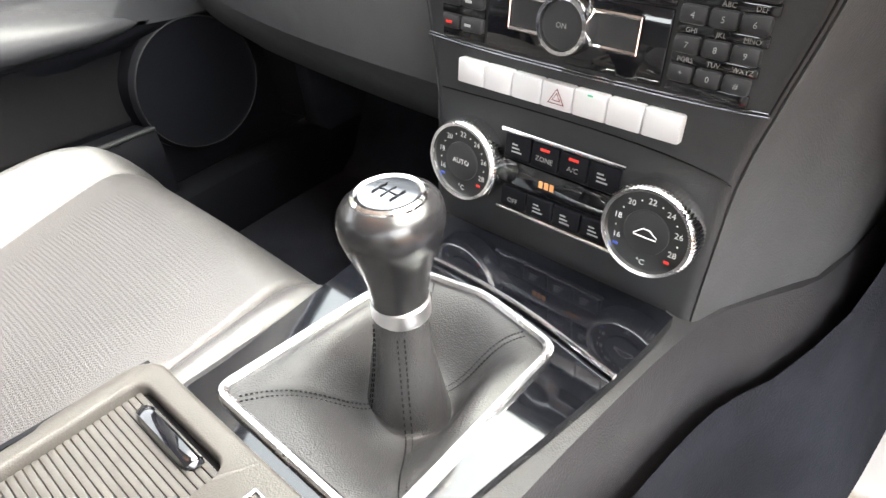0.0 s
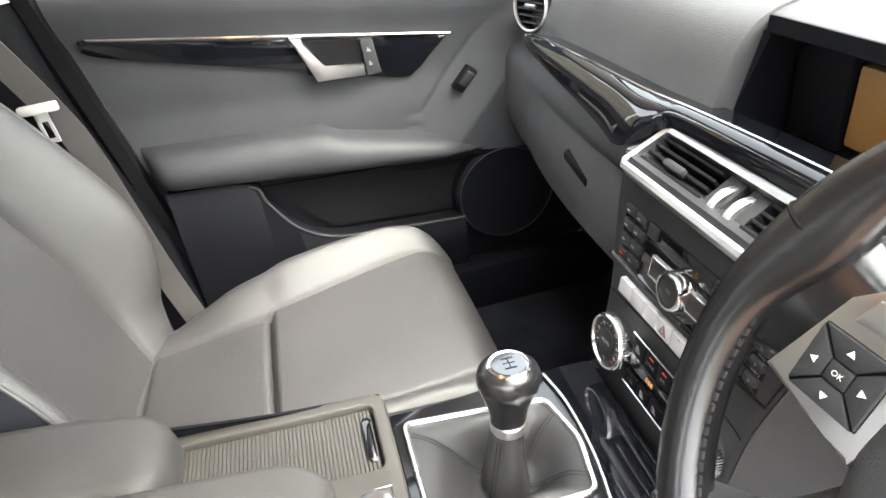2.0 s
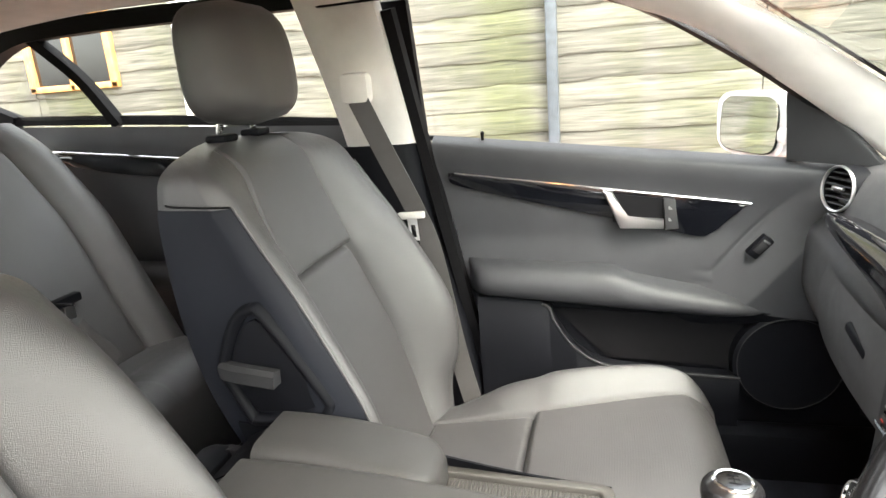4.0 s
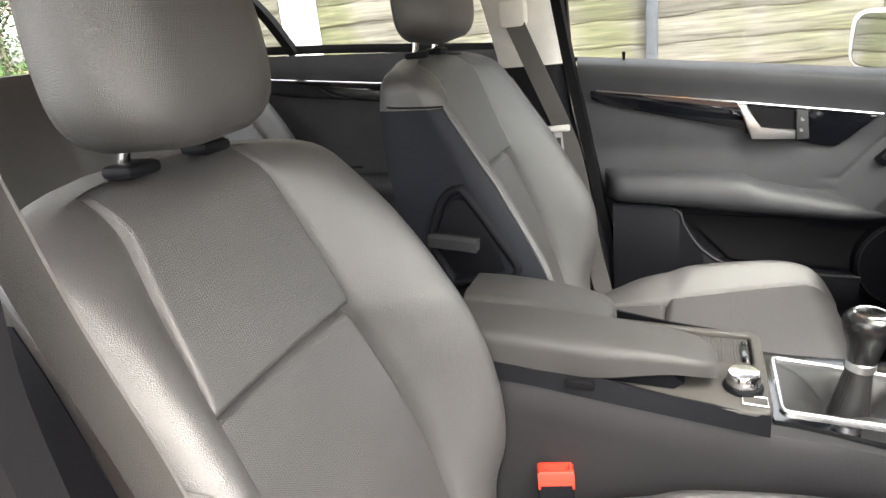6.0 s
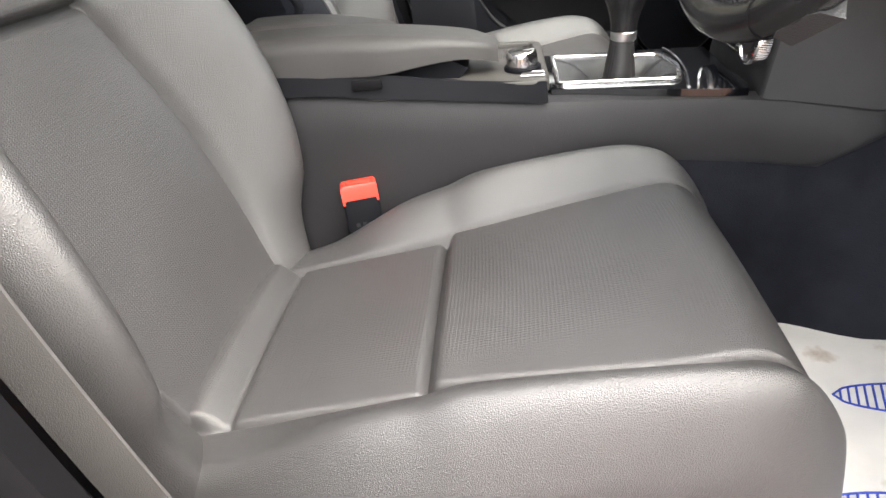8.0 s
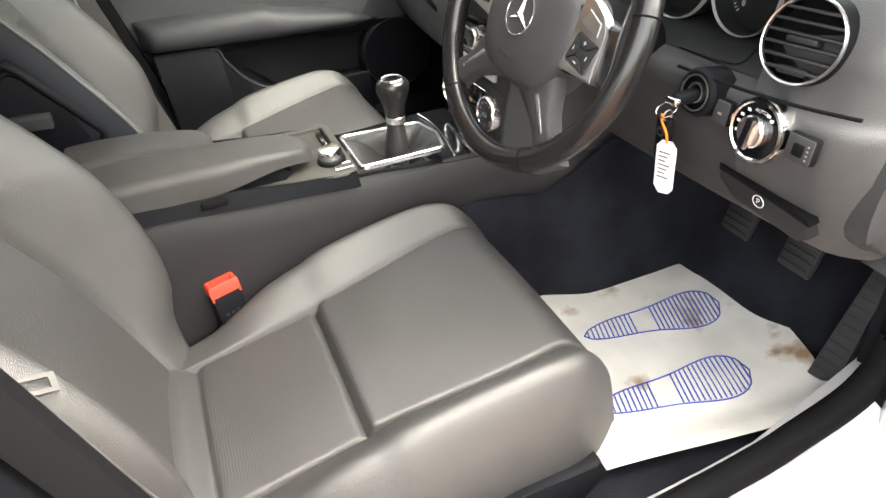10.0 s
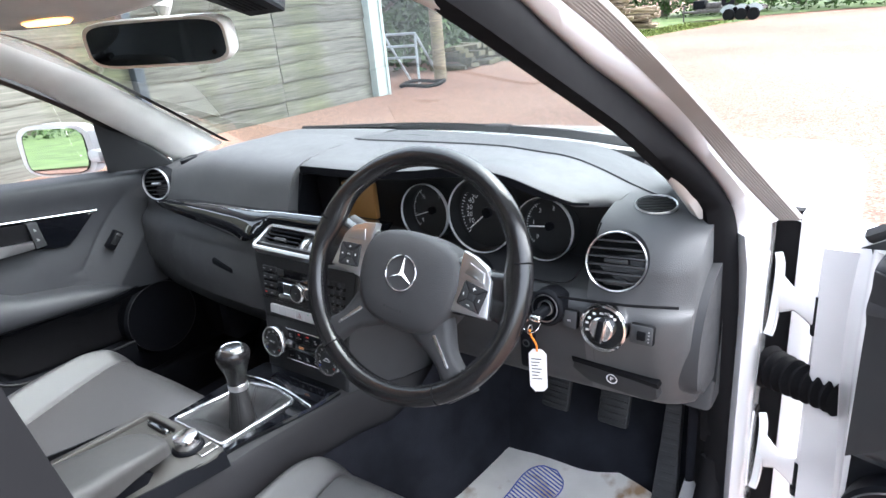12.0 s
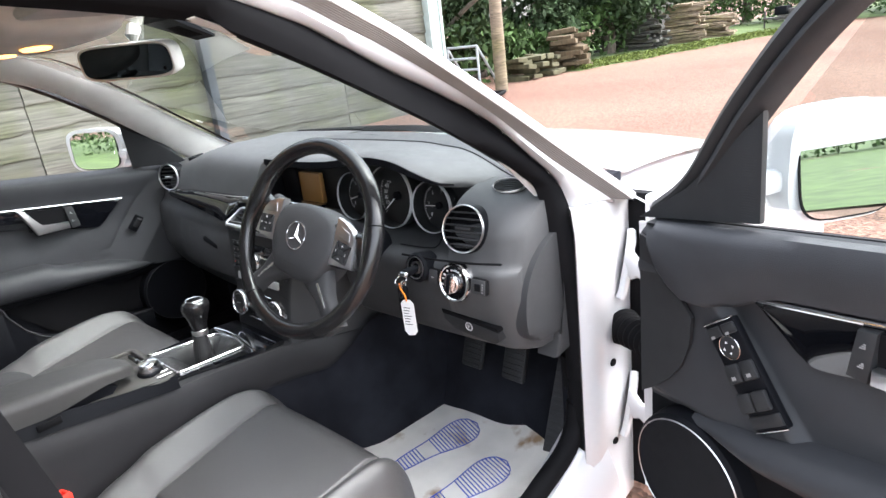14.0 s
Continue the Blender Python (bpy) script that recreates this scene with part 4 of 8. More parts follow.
v, m = louvre("demister_grille", (0.652, 0.398, 1.030), (0.16, -0.30, 1), 0.026, 1.3, 6, deep=-0.0015, thin=0.9)
v, m = louvre("demister_grille", (-0.615, 0.382, 1.034), (-0.14, -0.11, 1), 0.021, 1.7, 5, rim=M_HARD, deep=-0.0015)
bm = B()
lathe(bm, [(0, 0.004), (0.05, 0.004), (0.056, 0.002), (0.058, -0.004), (0, -0.004)], Matrix.Translation((0, 0.60, 1.07)) @ Matrix.Diagonal((1.2, 0.45, 1, 1)))
part("light_sensor", bm, M_HARD, dash)

bm = B()
cover = smooth_line([(0.43, 0.955, 0), (0.375, 0.945, 0), (0.325, 0.915, 0), (0.295, 0.875, 0), (0.284, 0.835, 0), (0.284, 0.795, 0), (0.298, 0.765, 0), (0.335, 0.752, 0), (0.43, 0.748, 0)], 4)
prism(bm, [(p.x, p.y) for p in cover], -0.012, 0.016, axes((0.742, 0, 0), (0, 1, 0), (0, 0, 1)), 0.011, 4)
part("end_cap", bm, M_DASHLOW, dash, "dark curved removable side cover", 60)

# gauges
M_GRING = plain("bright_silver_ring", (0.72, 0.72, 0.73), 0.35, 0.35, 0.03)
def gauge(x, z, r, y=0.375):
    m = axes((x, y, z), (1, 0, 0), (0, 0.12, 1))
    g = part("gauge", disc(B(), r, -0.02, -0.012, m, 48), M_DIAL, dash, "round instrument dial with chrome ring")
    bm = B()
    lathe(bm, [(r * 1.005, 0.010), (r * 1.036, 0.012), (r * 1.032, 0.0185), (r * 1.018, 0.0205), (r * 1.004, 0.0185), (r * 1.0, 0.010)], m, 56)
    part("gauge_ring", bm, M_GRING, g, "bright silver ring")
    part("gauge_tube", lathe(B(), [(r * 1.0, -0.015), (r * 1.03, 0.012), (r * 0.992, 0.016), (r * 0.95, -0.012)], m, 48), M_DIAL, g)
    bm = B()
    n = 40
    for k in range(n + 1):
        a = radians(225 - 250 * k / n)
        l = 0.09 if k % 5 == 0 else 0.05
        box(bm, (r * (0.86 - l), -0.0006, -0.0115), (r * 0.86, 0.0006, -0.0105), 0, m @ Matrix.Rotation(a, 4, "Z"))
    part("gauge_ticks", bm, M_INK, g)
    bm = B()
    disc(bm, r * 0.15, -0.012, -0.004, m, 20, 0.002)
    part("needle_hub", bm, M_HARD, g)
    return g, m


gg = []
for gx, gz, gr, ang in ((0.206, 0.978, 0.056, 200), (0.338, 0.988, 0.070, 222), (0.468, 0.977, 0.055, 185)):
    g, m = gauge(gx, gz, gr)
    bm = B()
    box(bm, (-0.003, -0.0009, -0.008), (gr * 0.72, 0.0009, -0.006), 0, m @ Matrix.Rotation(radians(ang), 4, "Z"))
    part("needle", bm, M_INK, g)
    gg.append((g, m, gr))
for (g, m, gr), marks in zip(gg, ([("1", 60), ("½", 130), ("0", 222)], [("10", 208), ("20", 190), ("30", 172), ("40", 153), ("50", 135), ("60", 115), ("80", 90)], [("0", 222), ("1", 175), ("2", 128), ("3", 80)])):
    for t_, a in marks:
        part("numeral", text_bm(B(), t_, gr * 0.2, m @ Matrix.Translation((gr * 0.6 * math.cos(radians(a)), gr * 0.6 * math.sin(radians(a)), -0.011))), M_INK, g)
# display
bm = B()
box(bm, (-0.028, 0.37, 0.944), (0.064, 0.385, 1.024), 0.004)
part("display", bm, M_SCREEN, dash, "small brown information display, switched off")
bm = B()
prism(bm, [(-0.10, 0.935), (-0.034, 0.935), (-0.034, 1.03), (-0.075, 1.04), (-0.104, 1.02)], 0, 0.012, axes((0, 0.38, 0), (1, 0, 0), (0, 0, 1)), 0.003)
part("speaker_mesh", bm, M_HARD, dash, "black mesh panel")

# lower face: ignition, light switch, parking brake pull
bm = B()
m = axes((0.536, 0.236, 0.897), (1, 0, 0.0), (0, 0.2, 1))
lathe(bm, [(0.031, -0.03), (0.030, 0.003), (0.026, 0.008), (0.0225, 0.008), (0.0215, -0.001), (0, -0.001)], m)
part("ignition_ring", bm, M_HARD, dash)
bm = B()
lathe(bm, [(0.0225, 0.0075), (0.0225, 0.0095), (0.0212, 0.0098), (0.0205, 0.0075)], m, 40)
lathe(bm, [(0.0125, 0.002), (0.0125, 0.008), (0.011, 0.0085), (0.0105, 0.002)], m, 32)
part("ignition_trim", bm, M_SATIN, dash)
m = axes((0.630, 0.238, 0.882), (1, 0, 0), (0, 0.15, 1))
bm = B()
lathe(bm, [(0.038, -0.02), (0.038, 0.003), (0.0365, 0.006), (0.0335, 0.007), (0.031, 0.004), (0, 0.003)], m, 56)
ls = part("light_switch", bm, M_CHROME, dash, "round headlamp switch with chrome ring and knob")
part("switch_face", disc(B(), 0.0315, 0.003, 0.0048, m), M_GLOSS, ls)
bm = B()
lathe(bm, [(0.019, 0.002), (0.0185, 0.012), (0.0165, 0.0145), (0, 0.0145)], m)
part("switch_knob", bm, M_FRAME, ls)
bm = B()
box(bm, (-0.0055, -0.0185, 0.008), (0.0055, 0.0185, 0.021), 0.0035, m @ pose(0, 0, 0, 0, 0, -8), 3)
grip = part("knob_grip", bm, M_HARD, ls)
part("grip_edge", box(B(), (0.0045, -0.018, 0.009), (0.0075, 0.018, 0.0215), 0.0012, m @ pose(0, 0, 0, 0, 0, -8)), M_CHROME, grip)
bm = B()
text_bm(bm, "AUTO", 0.006, m @ Matrix.Translation((0.002, 0.0235, 0.0052)))
for a in (45, 60, 125, 150, 170, 195):
    box(bm, (-0.0022, -0.0016, 0.0048), (0.0022, 0.0016, 0.0054), 0, m @ Matrix.Translation((0.0255 * math.cos(radians(a)), 0.0255 * math.sin(radians(a)), 0)))
part("switch_symbols", bm, M_INK, ls)
for dx, w in ((-0.056, 0.013), (0.058, 0.018)):
    part("switch_gap", box(B(), (dx - w, -0.014, -0.01), (dx + w, 0.017, 0.0022), 0.004, m), M_BLACK, dash)
    sw = part("small_switch", box(B(), (dx - w + 0.001, -0.013, -0.01), (dx + w - 0.001, 0.016, 0.0032), 0.003, m), M_DASHLOW, dash)
    if dx > 0:
        part("toggle", box(B(), (dx - 0.006, -0.006, 0.002), (dx + 0.007, 0.008, 0.0065), 0.002, m), M_BLACK, sw)
        bm = B()
        for k in range(4):
            box(bm, (dx + 0.010, -0.008 + 0.005 * k, 0.003), (dx + 0.0125, -0.006 + 0.005 * k, 0.0036), 0, m)
        part("switch_print", bm, M_DIMINK, sw)
    else:
        part("switch_print", box(B(), (dx - 0.003, -0.001, 0.003), (dx + 0.003, 0.002, 0.0036), 0, m), M_DIMINK, sw)
m = axes((0.635, 0.262, 0.782), (1, 0, 0), (0, -0.1, 1))
bm = B()
prism(bm, [(-0.065, 0.022), (0.07, 0.01), (0.072, -0.018), (0.06, -0.026), (-0.04, -0.018), (-0.068, 0.002)], -0.02, 0.004, m, 0.004)
pb = part("parking_brake_pull", bm, M_PANEL, dash, "black parking brake release handle")
bm = B()
prism(bm, [(-0.067, 0.024), (0.072, 0.012), (0.074, 0.004), (0.03, 0.009), (-0.03, 0.014), (-0.066, 0.016)], -0.02, 0.0046, m)
part("pull_recess", bm, M_BLACK, pb)
bm = B()
text_bm(bm, "P", 0.012, m @ Matrix.Translation((0, 0, 0.005)))
lathe(bm, [(0.0075, 0.0045), (0.0082, 0.0052), (0.009, 0.0045)], m, 24)
part("brake_symbol", bm, M_INK, pb)
bm = B()
prism(bm, [(0.405, 0.985), (0.47, 0.985), (0.48, 0.70), (0.37, 0.692), (0.385, 0.74), (0.41, 0.80)], 0, 0.05, axes((0.712, 0, 0), (0, 1, 0), (0, 0, 1)), 0.010, 3)
part("end_panel", bm, M_DASHLOW, dash, "black curved end panel", 50)
# seams across the driver's side
bm = B()
sweep(bm, smooth_line([(0.49, 0.240, 0.916), (0.56, 0.238, 0.919), (0.62, 0.239, 0.922), (0.68, 0.243, 0.926), (0.735, 0.253, 0.93)], 6), 0.0022)
part("dash_seam", bm, M_BLACK, dash, "dark seam across the dash")
bm = B()
sweep(bm, smooth_line([(0.45, 0.2745, 0.921), (0.52, 0.273, 0.924), (0.555, 0.273, 0.930), (0.574, 0.274, 0.95), (0.59, 0.279, 0.985), (0.604, 0.292, 1.03)], 6), 0.0012)
part("cluster_seam", bm, M_BLACK, dash, "fine seam round the instruments")
# glovebox lid and latch
bm = B()
surf(bm, lambda u, v: V(-0.60 + 0.43 * u, 0.230 + 0.035 * (1 - u) ** 2.5 - 0.008 * math.sin(v * 3.14), 0.735 + 0.14 * v), lin(0, 1, 16), lin(0, 1, 8))
part("glovebox_lid", bm, M_SOFT, dash)
bm = B()
box(bm, (-0.040, -0.009, -0.01), (0.040, 0.009, 0.006), 0.006, axes((-0.318, 0.228, 0.829), (1, 0.02, -0.22), (0, 0.1, 1)), 3)
part("glovebox_latch", bm, M_HARD, dash, "black latch")

# ---- centre stack ----
M_CONS = plain("console_side_plastic", (0.019, 0.0185, 0.0205), 0.48, grain=0.35, grain_scale=700, spec=0.3)
M_DARKCHROME = plain("dark_chrome", (0.16, 0.16, 0.17), 0.12, 1.0, 0.1)
S_O = V(0.0, 0.158, 0.645)
S_M = axes(S_O, (1, 0, 0), (0, 0.045, 0.26))   # local x across, y up the face, z towards the driver
stack = root("centre_stack", (0, 0.2, 0.65), "black centre stack with radio, button row and climate dials", "centre stack")


def stack_half(v):
    """Half width of the stack's face at the height v up it."""
    return curve(v, [(-0.03, 0.122), (0.06, 0.124), (0.12, 0.127), (0.165, 0.136), (0.225, 0.150), (0.268, 0.157), (0.29, 0.157)])


bm = B()
loft(bm, [[S_M @ V(-stack_half(v), v, -0.11), S_M @ V(-stack_half(v), v, -0.008), S_M @ V(-stack_half(v) + 0.002, v, -0.003), S_M @ V(-stack_half(v) + 0.008, v, 0.0), S_M @ V(stack_half(v) - 0.008, v, 0.0), S_M @ V(stack_half(v) - 0.002, v, -0.003), S_M @ V(stack_half(v), v, -0.008), S_M @ V(stack_half(v), v, -0.11)] for v in lin(-0.02, 0.282, 26)])
part("stack_body", bm, M_PANEL, stack, "", 50)
for s in (-1, 1):
    bm = B()
    rings = []
    for v in lin(-0.03, 0.284, 14):
        f = S_M @ V(s * (stack_half(v) + 0.0005), v, -0.004)
        k_ = 1 - 1.3 * max(0.0, v)
        rings.append([f, f + V(s * 0.003, 0.006, 0), f + V(s * 0.010 * k_, 0.03, 0), f + V(s * 0.034 * k_, 0.08, 0), f + V(s * 0.052 * k_, 0.115, -0.004), f + V(s * 0.062 * k_, 0.17, -0.01), f + V(s * 0.072 * k_, 0.30, -0.02), f + V(-s * 0.03, 0.30, -0.02), f + V(-s * 0.03, 0.02, 0)])
    loft(bm, rings)
    part("stack_flank", bm, M_DASHLOW, stack, "dark grained side of the centre stack", 60)
# fine seams between the radio and the panel below it
bm = B()
for w_ in (0.0, 0.0022):
    sweep(bm, [S_M @ V(u * (stack_half(0.163) - 0.002), 0.163 - w_ + 0.003 * abs(u) ** 3, 0.0004) for u in lin(-1, 1, 15)], 0.0006)
part("panel_seam", bm, M_DARKCHROME, stack, "thin bright seam")
bm = B()
sweep(bm, [S_M @ V(stack_half(v) - 0.003, v, 0.0003) for v in lin(0.166, 0.27, 9)] , 0.0008)
part("edge_seam", bm, M_BLACK, stack)
bm = B()
sweep(bm, smooth_line([S_M @ V(u, v, 0.0003) for u, v in ((-0.118, 0.124), (-0.02, 0.1265), (0.06, 0.1255), (0.108, 0.121), (0.124, 0.117))], 4), 0.0005)
part("panel_crease", bm, M_BLACK, stack)


def knurled(bm, prof, m, teeth, depth):
    """A turned ring whose side is cut into fine teeth."""
    n_ = teeth * 4
    rings = []
    for r_, z_, k_ in prof:
        rings.append([m @ V((r_ + depth * k_ * (0.0, 1.0, 1.0, 0.0)[i % 4]) * math.cos(6.28318 * i / n_), (r_ + depth * k_ * (0.0, 1.0, 1.0, 0.0)[i % 4]) * math.sin(6.28318 * i / n_), z_) for i in range(n_)])
    return loft(bm, rings)


def dial(x, y, temps):
    m = S_M @ Matrix.Translation((x, y, 0.004))
    bm = B()
    knurled(bm, [(0.0343, -0.002, 1), (0.0343, 0.012, 1), (0.0335, 0.0145, 0.4), (0.0325, 0.016, 0), (0.030, 0.0155, 0), (0.029, 0.012, 0)], m, 72, 0.0004)
    d = part("climate_dial", bm, M_CHROME, stack, "round temperature dial with knurled chrome rim")
    part("dial_face", disc(B(), 0.0292, 0.0, 0.0125, m, 40), M_DIAL, d)
    part("dial_centre", disc(B(), 0.0165, 0.012, 0.0145, m, 32, 0.002), M_PANEL, d)
    bm = B()
    for k, t_ in enumerate(temps):
        a = radians(205 - 230 * k / (len(temps) - 1))
        text_bm(bm, t_, 0.0062, m @ Matrix.Translation((0.0228 * math.cos(a), 0.0228 * math.sin(a), 0.0128)))
        if k + 1 < len(temps):
            a -= radians(115 / (len(temps) - 1))
            disc(bm, 0.0006, 0.0125, 0.0128, m @ Matrix.Translation((0.0228 * math.cos(a), 0.0228 * math.sin(a), 0)), 8)
    text_bm(bm, "°C", 0.006, m @ Matrix.Translation((0, -0.0235, 0.0128)))
    part("dial_print", bm, M_INK, d)
    bm = B()
    box(bm, (-0.0225, -0.0175, 0.0125), (-0.0185, -0.0155, 0.013), 0.0002, m)
    part("blue_mark", bm, M_BLUEINK, d)
    bm = B()
    box(bm, (0.016, -0.0175, 0.0125), (0.020, -0.0155, 0.013), 0.0002, m)
    part("red_mark", bm, M_REDINK, d)
    return d, m


d1, dm1 = dial(-0.080, 0.074, ["16", "18", "20", "22", "24", "26", "28"])
bm = B()
text_bm(bm, "AUTO", 0.0062, dm1 @ Matrix.Translation((0, 0, 0.0147)))
part("dial_word", bm, M_INK, d1)
d2, dm2 = dial(0.084, 0.074, ["16", "18", "20", "22", "24", "26", "28"])
bm = B()
sweep(bm, [dm2 @ V(*p, 0.0148) for p in ((-0.008, -0.002), (-0.005, 0.0005), (-0.002, 0.003), (0.003, 0.003), (0.006, 0.0005), (0.0085, -0.001), (0.0085, -0.003), (-0.008, -0.003))], 0.0004, True)
part("car_symbol", bm, M_INK, d2)
# climate buttons between the dials
bm = B()
box(bm, (-0.047, 0.064, 0.002), (0.053, 0.084, 0.0048), 0.001, S_M)
lcd = part("climate_display", bm, M_GLOSS, stack, "black display strip")
bm = B()
for k in range(3):
    box(bm, (-0.012 + k * 0.005, 0.07, 0.0048), (-0.0085 + k * 0.005, 0.0755, 0.0052), 0, S_M)
part("display_digits", bm, plain("orange_print", (0.9, 0.4, 0.15), 0.5), lcd)
for row, (y0, y1) in enumerate(((0.086, 0.106), (0.044, 0.061))):
    for k in range(4):
        x0 = -0.046 + k * 0.025
        bm = B()
        box(bm, (x0, y0, 0.001), (x0 + 0.0238, y1, 0.0065), 0.0015, S_M)
        b_ = part("climate_button", bm, M_HARD, stack)
        bm = B()
        c_ = (y0 + y1) / 2
        word = {(0, 1): "ZONE", (0, 2): "A/C", (1, 0): "OFF"}.get((row, k))
        if word:
            text_bm(bm, word, 0.0058, S_M @ Matrix.Translation((x0 + 0.012, c_ - 0.002, 0.0068)))
        else:
            for q in range(3):
                box(bm, (x0 + 0.007, c_ - 0.004 + q * 0.003, 0.0064), (x0 + 0.016 - q * 0.002, c_ - 0.0028 + q * 0.003, 0.0068), 0, S_M)
        part("button_mark", bm, M_DIMINK, b_)
        if row == 0 and k in (1, 2):
            bm = B()
            box(bm, (x0 + 0.008, y1 - 0.005, 0.0064), (x0 + 0.016, y1 - 0.003, 0.0069), 0, S_M)
            part("button_light", bm, M_REDINK, b_)
for y in (0.041, 0.1085):
    bm = B()
    sweep(bm, [S_M @ V(-0.05, y, 0.005), S_M @ V(0.056, y, 0.005)], 0.0016)
    part("chrome_line", bm, M_CHROME, stack)
# row of silver buttons
for k in range(7):
    x0 = -0.0975 + k * 0.0264
    bm = B()
    box(bm, (x0, 0.1345, -0.002), (x0 + 0.0259, 0.1535, 0.0065), 0.0016, S_M, 2)
    b_ = part("silver_button", bm, M_SILVERKEY, stack, "silver push button")
    if k == 3:
        bm = B()
        t0 = S_M @ Matrix.Translation((x0 + 0.0130, 0.1435, 0.0066))
        for k_ in (1.0, 0.5):
            sweep(bm, [t0 @ V(-0.0065 * k_, -0.0045 * k_, 0), t0 @ V(0.0065 * k_, -0.0045 * k_, 0), t0 @ V(0, 0.0062 * k_, 0)], 0.0005, True, up=(0, -1, 0))
        part("hazard_triangle", bm, plain("dull_red_print", (0.16, 0.02, 0.025), 0.5, vary=0.0), b_, "dull red warning triangle")
    if k == 4:
        bm = B()
        box(bm, (x0 + 0.011, 0.1505, 0.006), (x0 + 0.015, 0.1518, 0.0068), 0, S_M)
        part("button_light", bm, plain("green_print", (0.02, 0.4, 0.22), 0.4, vary=0.0), b_)
# radio: gloss black field in two parts, round control, key rows with print strips
bm = B()
box(bm, (-0.0745, 0.1665, -0.001), (0.0655, 0.2135, 0.0022), 0.0012, S_M)
part("radio_display", bm, M_GLOSS, stack, "gloss black radio panel")
bm = B()
box(bm, (-0.0745, 0.2145, -0.001), (0.0655, 0.2355, 0.0016), 0.0012, S_M)
part("display_strip", bm, M_GLOSS, stack, "gloss black display strip")
bm = B()
box(bm, (-0.0735, 0.2195, 0.001), (-0.0545, 0.2345, 0.0046), 0.002, S_M)
part("eject_key", bm, M_PANEL, stack)
bm = B()
box(bm, (0.040, 0.2195, 0.001), (0.0650, 0.2345, 0.0046), 0.002, S_M)
ck = part("clear_key", bm, M_PANEL, stack)
part("key_word", text_bm(B(), "CLEAR", 0.0048, S_M @ Matrix.Translation((0.0525, 0.2275, 0.0048))), M_DIMINK, ck)
KC = V(-0.003, 0.1945, 0)
for x0, x1 in ((-0.050, -0.004), (-0.002, 0.050)):
    bm = B()
    loop = [(x0 + KC.x, 0.1835), (x1 + KC.x, 0.1835), (x1 + KC.x, 0.2055), (x0 + KC.x, 0.2055)]
    sweep(bm, [S_M @ V(*p, 0.0035) for p in loop], [(-0.0016, -0.003), (0.0016, -0.003), (0.0013, 0.0014), (0.0, 0.002), (-0.0013, 0.0014)], True, up=S_M.to_3x3() @ V(0, 0, 1))
    part("control_frame", bm, M_CHROME, stack, "chrome frame of the control bar")
    bm = B()
    box(bm, (x0 + KC.x, 0.1835, 0.0), (x1 + KC.x, 0.2055, 0.0034), 0.001, S_M)
    part("bar_button", bm, M_PANEL, stack)
m = S_M @ Matrix.Translation((KC.x, KC.y, 0.002))
bm = B()
lathe(bm, [(0.0205, 0), (0.0205, 0.011), (0.0192, 0.0145), (0.0165, 0.015), (0.016, 0.012)], m, 48)
kn = part("radio_knob", bm, M_CHROME, stack, "chrome volume knob")
part("knob_face", disc(B(), 0.0165, 0.0, 0.0135, m, 32, 0.003), M_PANEL, kn)
bm = B()
text_bm(bm, "ON", 0.0052, m @ Matrix.Translation((0, 0, 0.0137)))
part("knob_word", bm, M_DIMINK, kn)
PHONE_KEYS = ["1", "2", "3", "4", "5", "6", "7", "8", "9", "*", "0", "#"]
LETTERS = ["", "ABC", "DEF", "GHI", "JKL", "MNO", "PQRS", "TUV", "WXYZ", "", "", ""]
for row in range(4):
    y0 = 0.2215 - row * 0.0172
    bm = B()
    box(bm, (0.0685, y0 - 0.0035, -0.001), (0.1235 - row * 0.0012, y0 + 0.0035, 0.0018), 0.0008, S_M)
    part("print_strip", bm, M_GLOSS, stack, "gloss black strip under the keys")
    bm = B()
    box(bm, (-0.1215 + row * 0.0012, y0 - 0.0035, -0.001), (-0.0775, y0 + 0.0035, 0.0018), 0.0008, S_M)
    part("print_strip", bm, M_GLOSS, stack, "gloss black strip under the keys")
    for k in range(3):
        x0 = 0.0690 + k * (0.0182 - row * 0.0004)
        bm = B()
        box(bm, (x0, y0 + 0.0030, -0.001), (x0 + 0.0174 - row * 0.0004, y0 + 0.0140, 0.0052), 0.0026, S_M, 2)
        b_ = part("phone_key", bm, M_PANEL, stack)
        bm = B()
        text_bm(bm, PHONE_KEYS[row * 3 + k], 0.0052, S_M @ Matrix.Translation((x0 + 0.0087, y0 + 0.0085, 0.0054)))
        if LETTERS[row * 3 + k]:
            text_bm(bm, LETTERS[row * 3 + k], 0.0042, S_M @ Matrix.Translation((x0 + 0.0087, y0 - 0.0006, 0.0020)))
        part("key_mark", bm, M_DIMINK, b_)
    for k in range(2):
        x0 = -0.121 + k * 0.0222 + row * 0.0012 * (1 - k)
        bm = B()
        box(bm, (x0, y0 + 0.0030, -0.001), (-0.0995 if k == 0 else x0 + 0.0212, y0 + 0.0140, 0.0052), 0.0026, S_M, 2)
        b_ = part("radio_key", bm, M_PANEL, stack)
        bm = B()
        box(bm, (x0 + 0.005, y0 + 0.0072, 0.0050), (x0 + 0.011, y0 + 0.0092, 0.0055), 0, S_M)
        part("key_mark", bm, M_REDINK if row == 3 and k == 0 else M_DIMINK, b_)
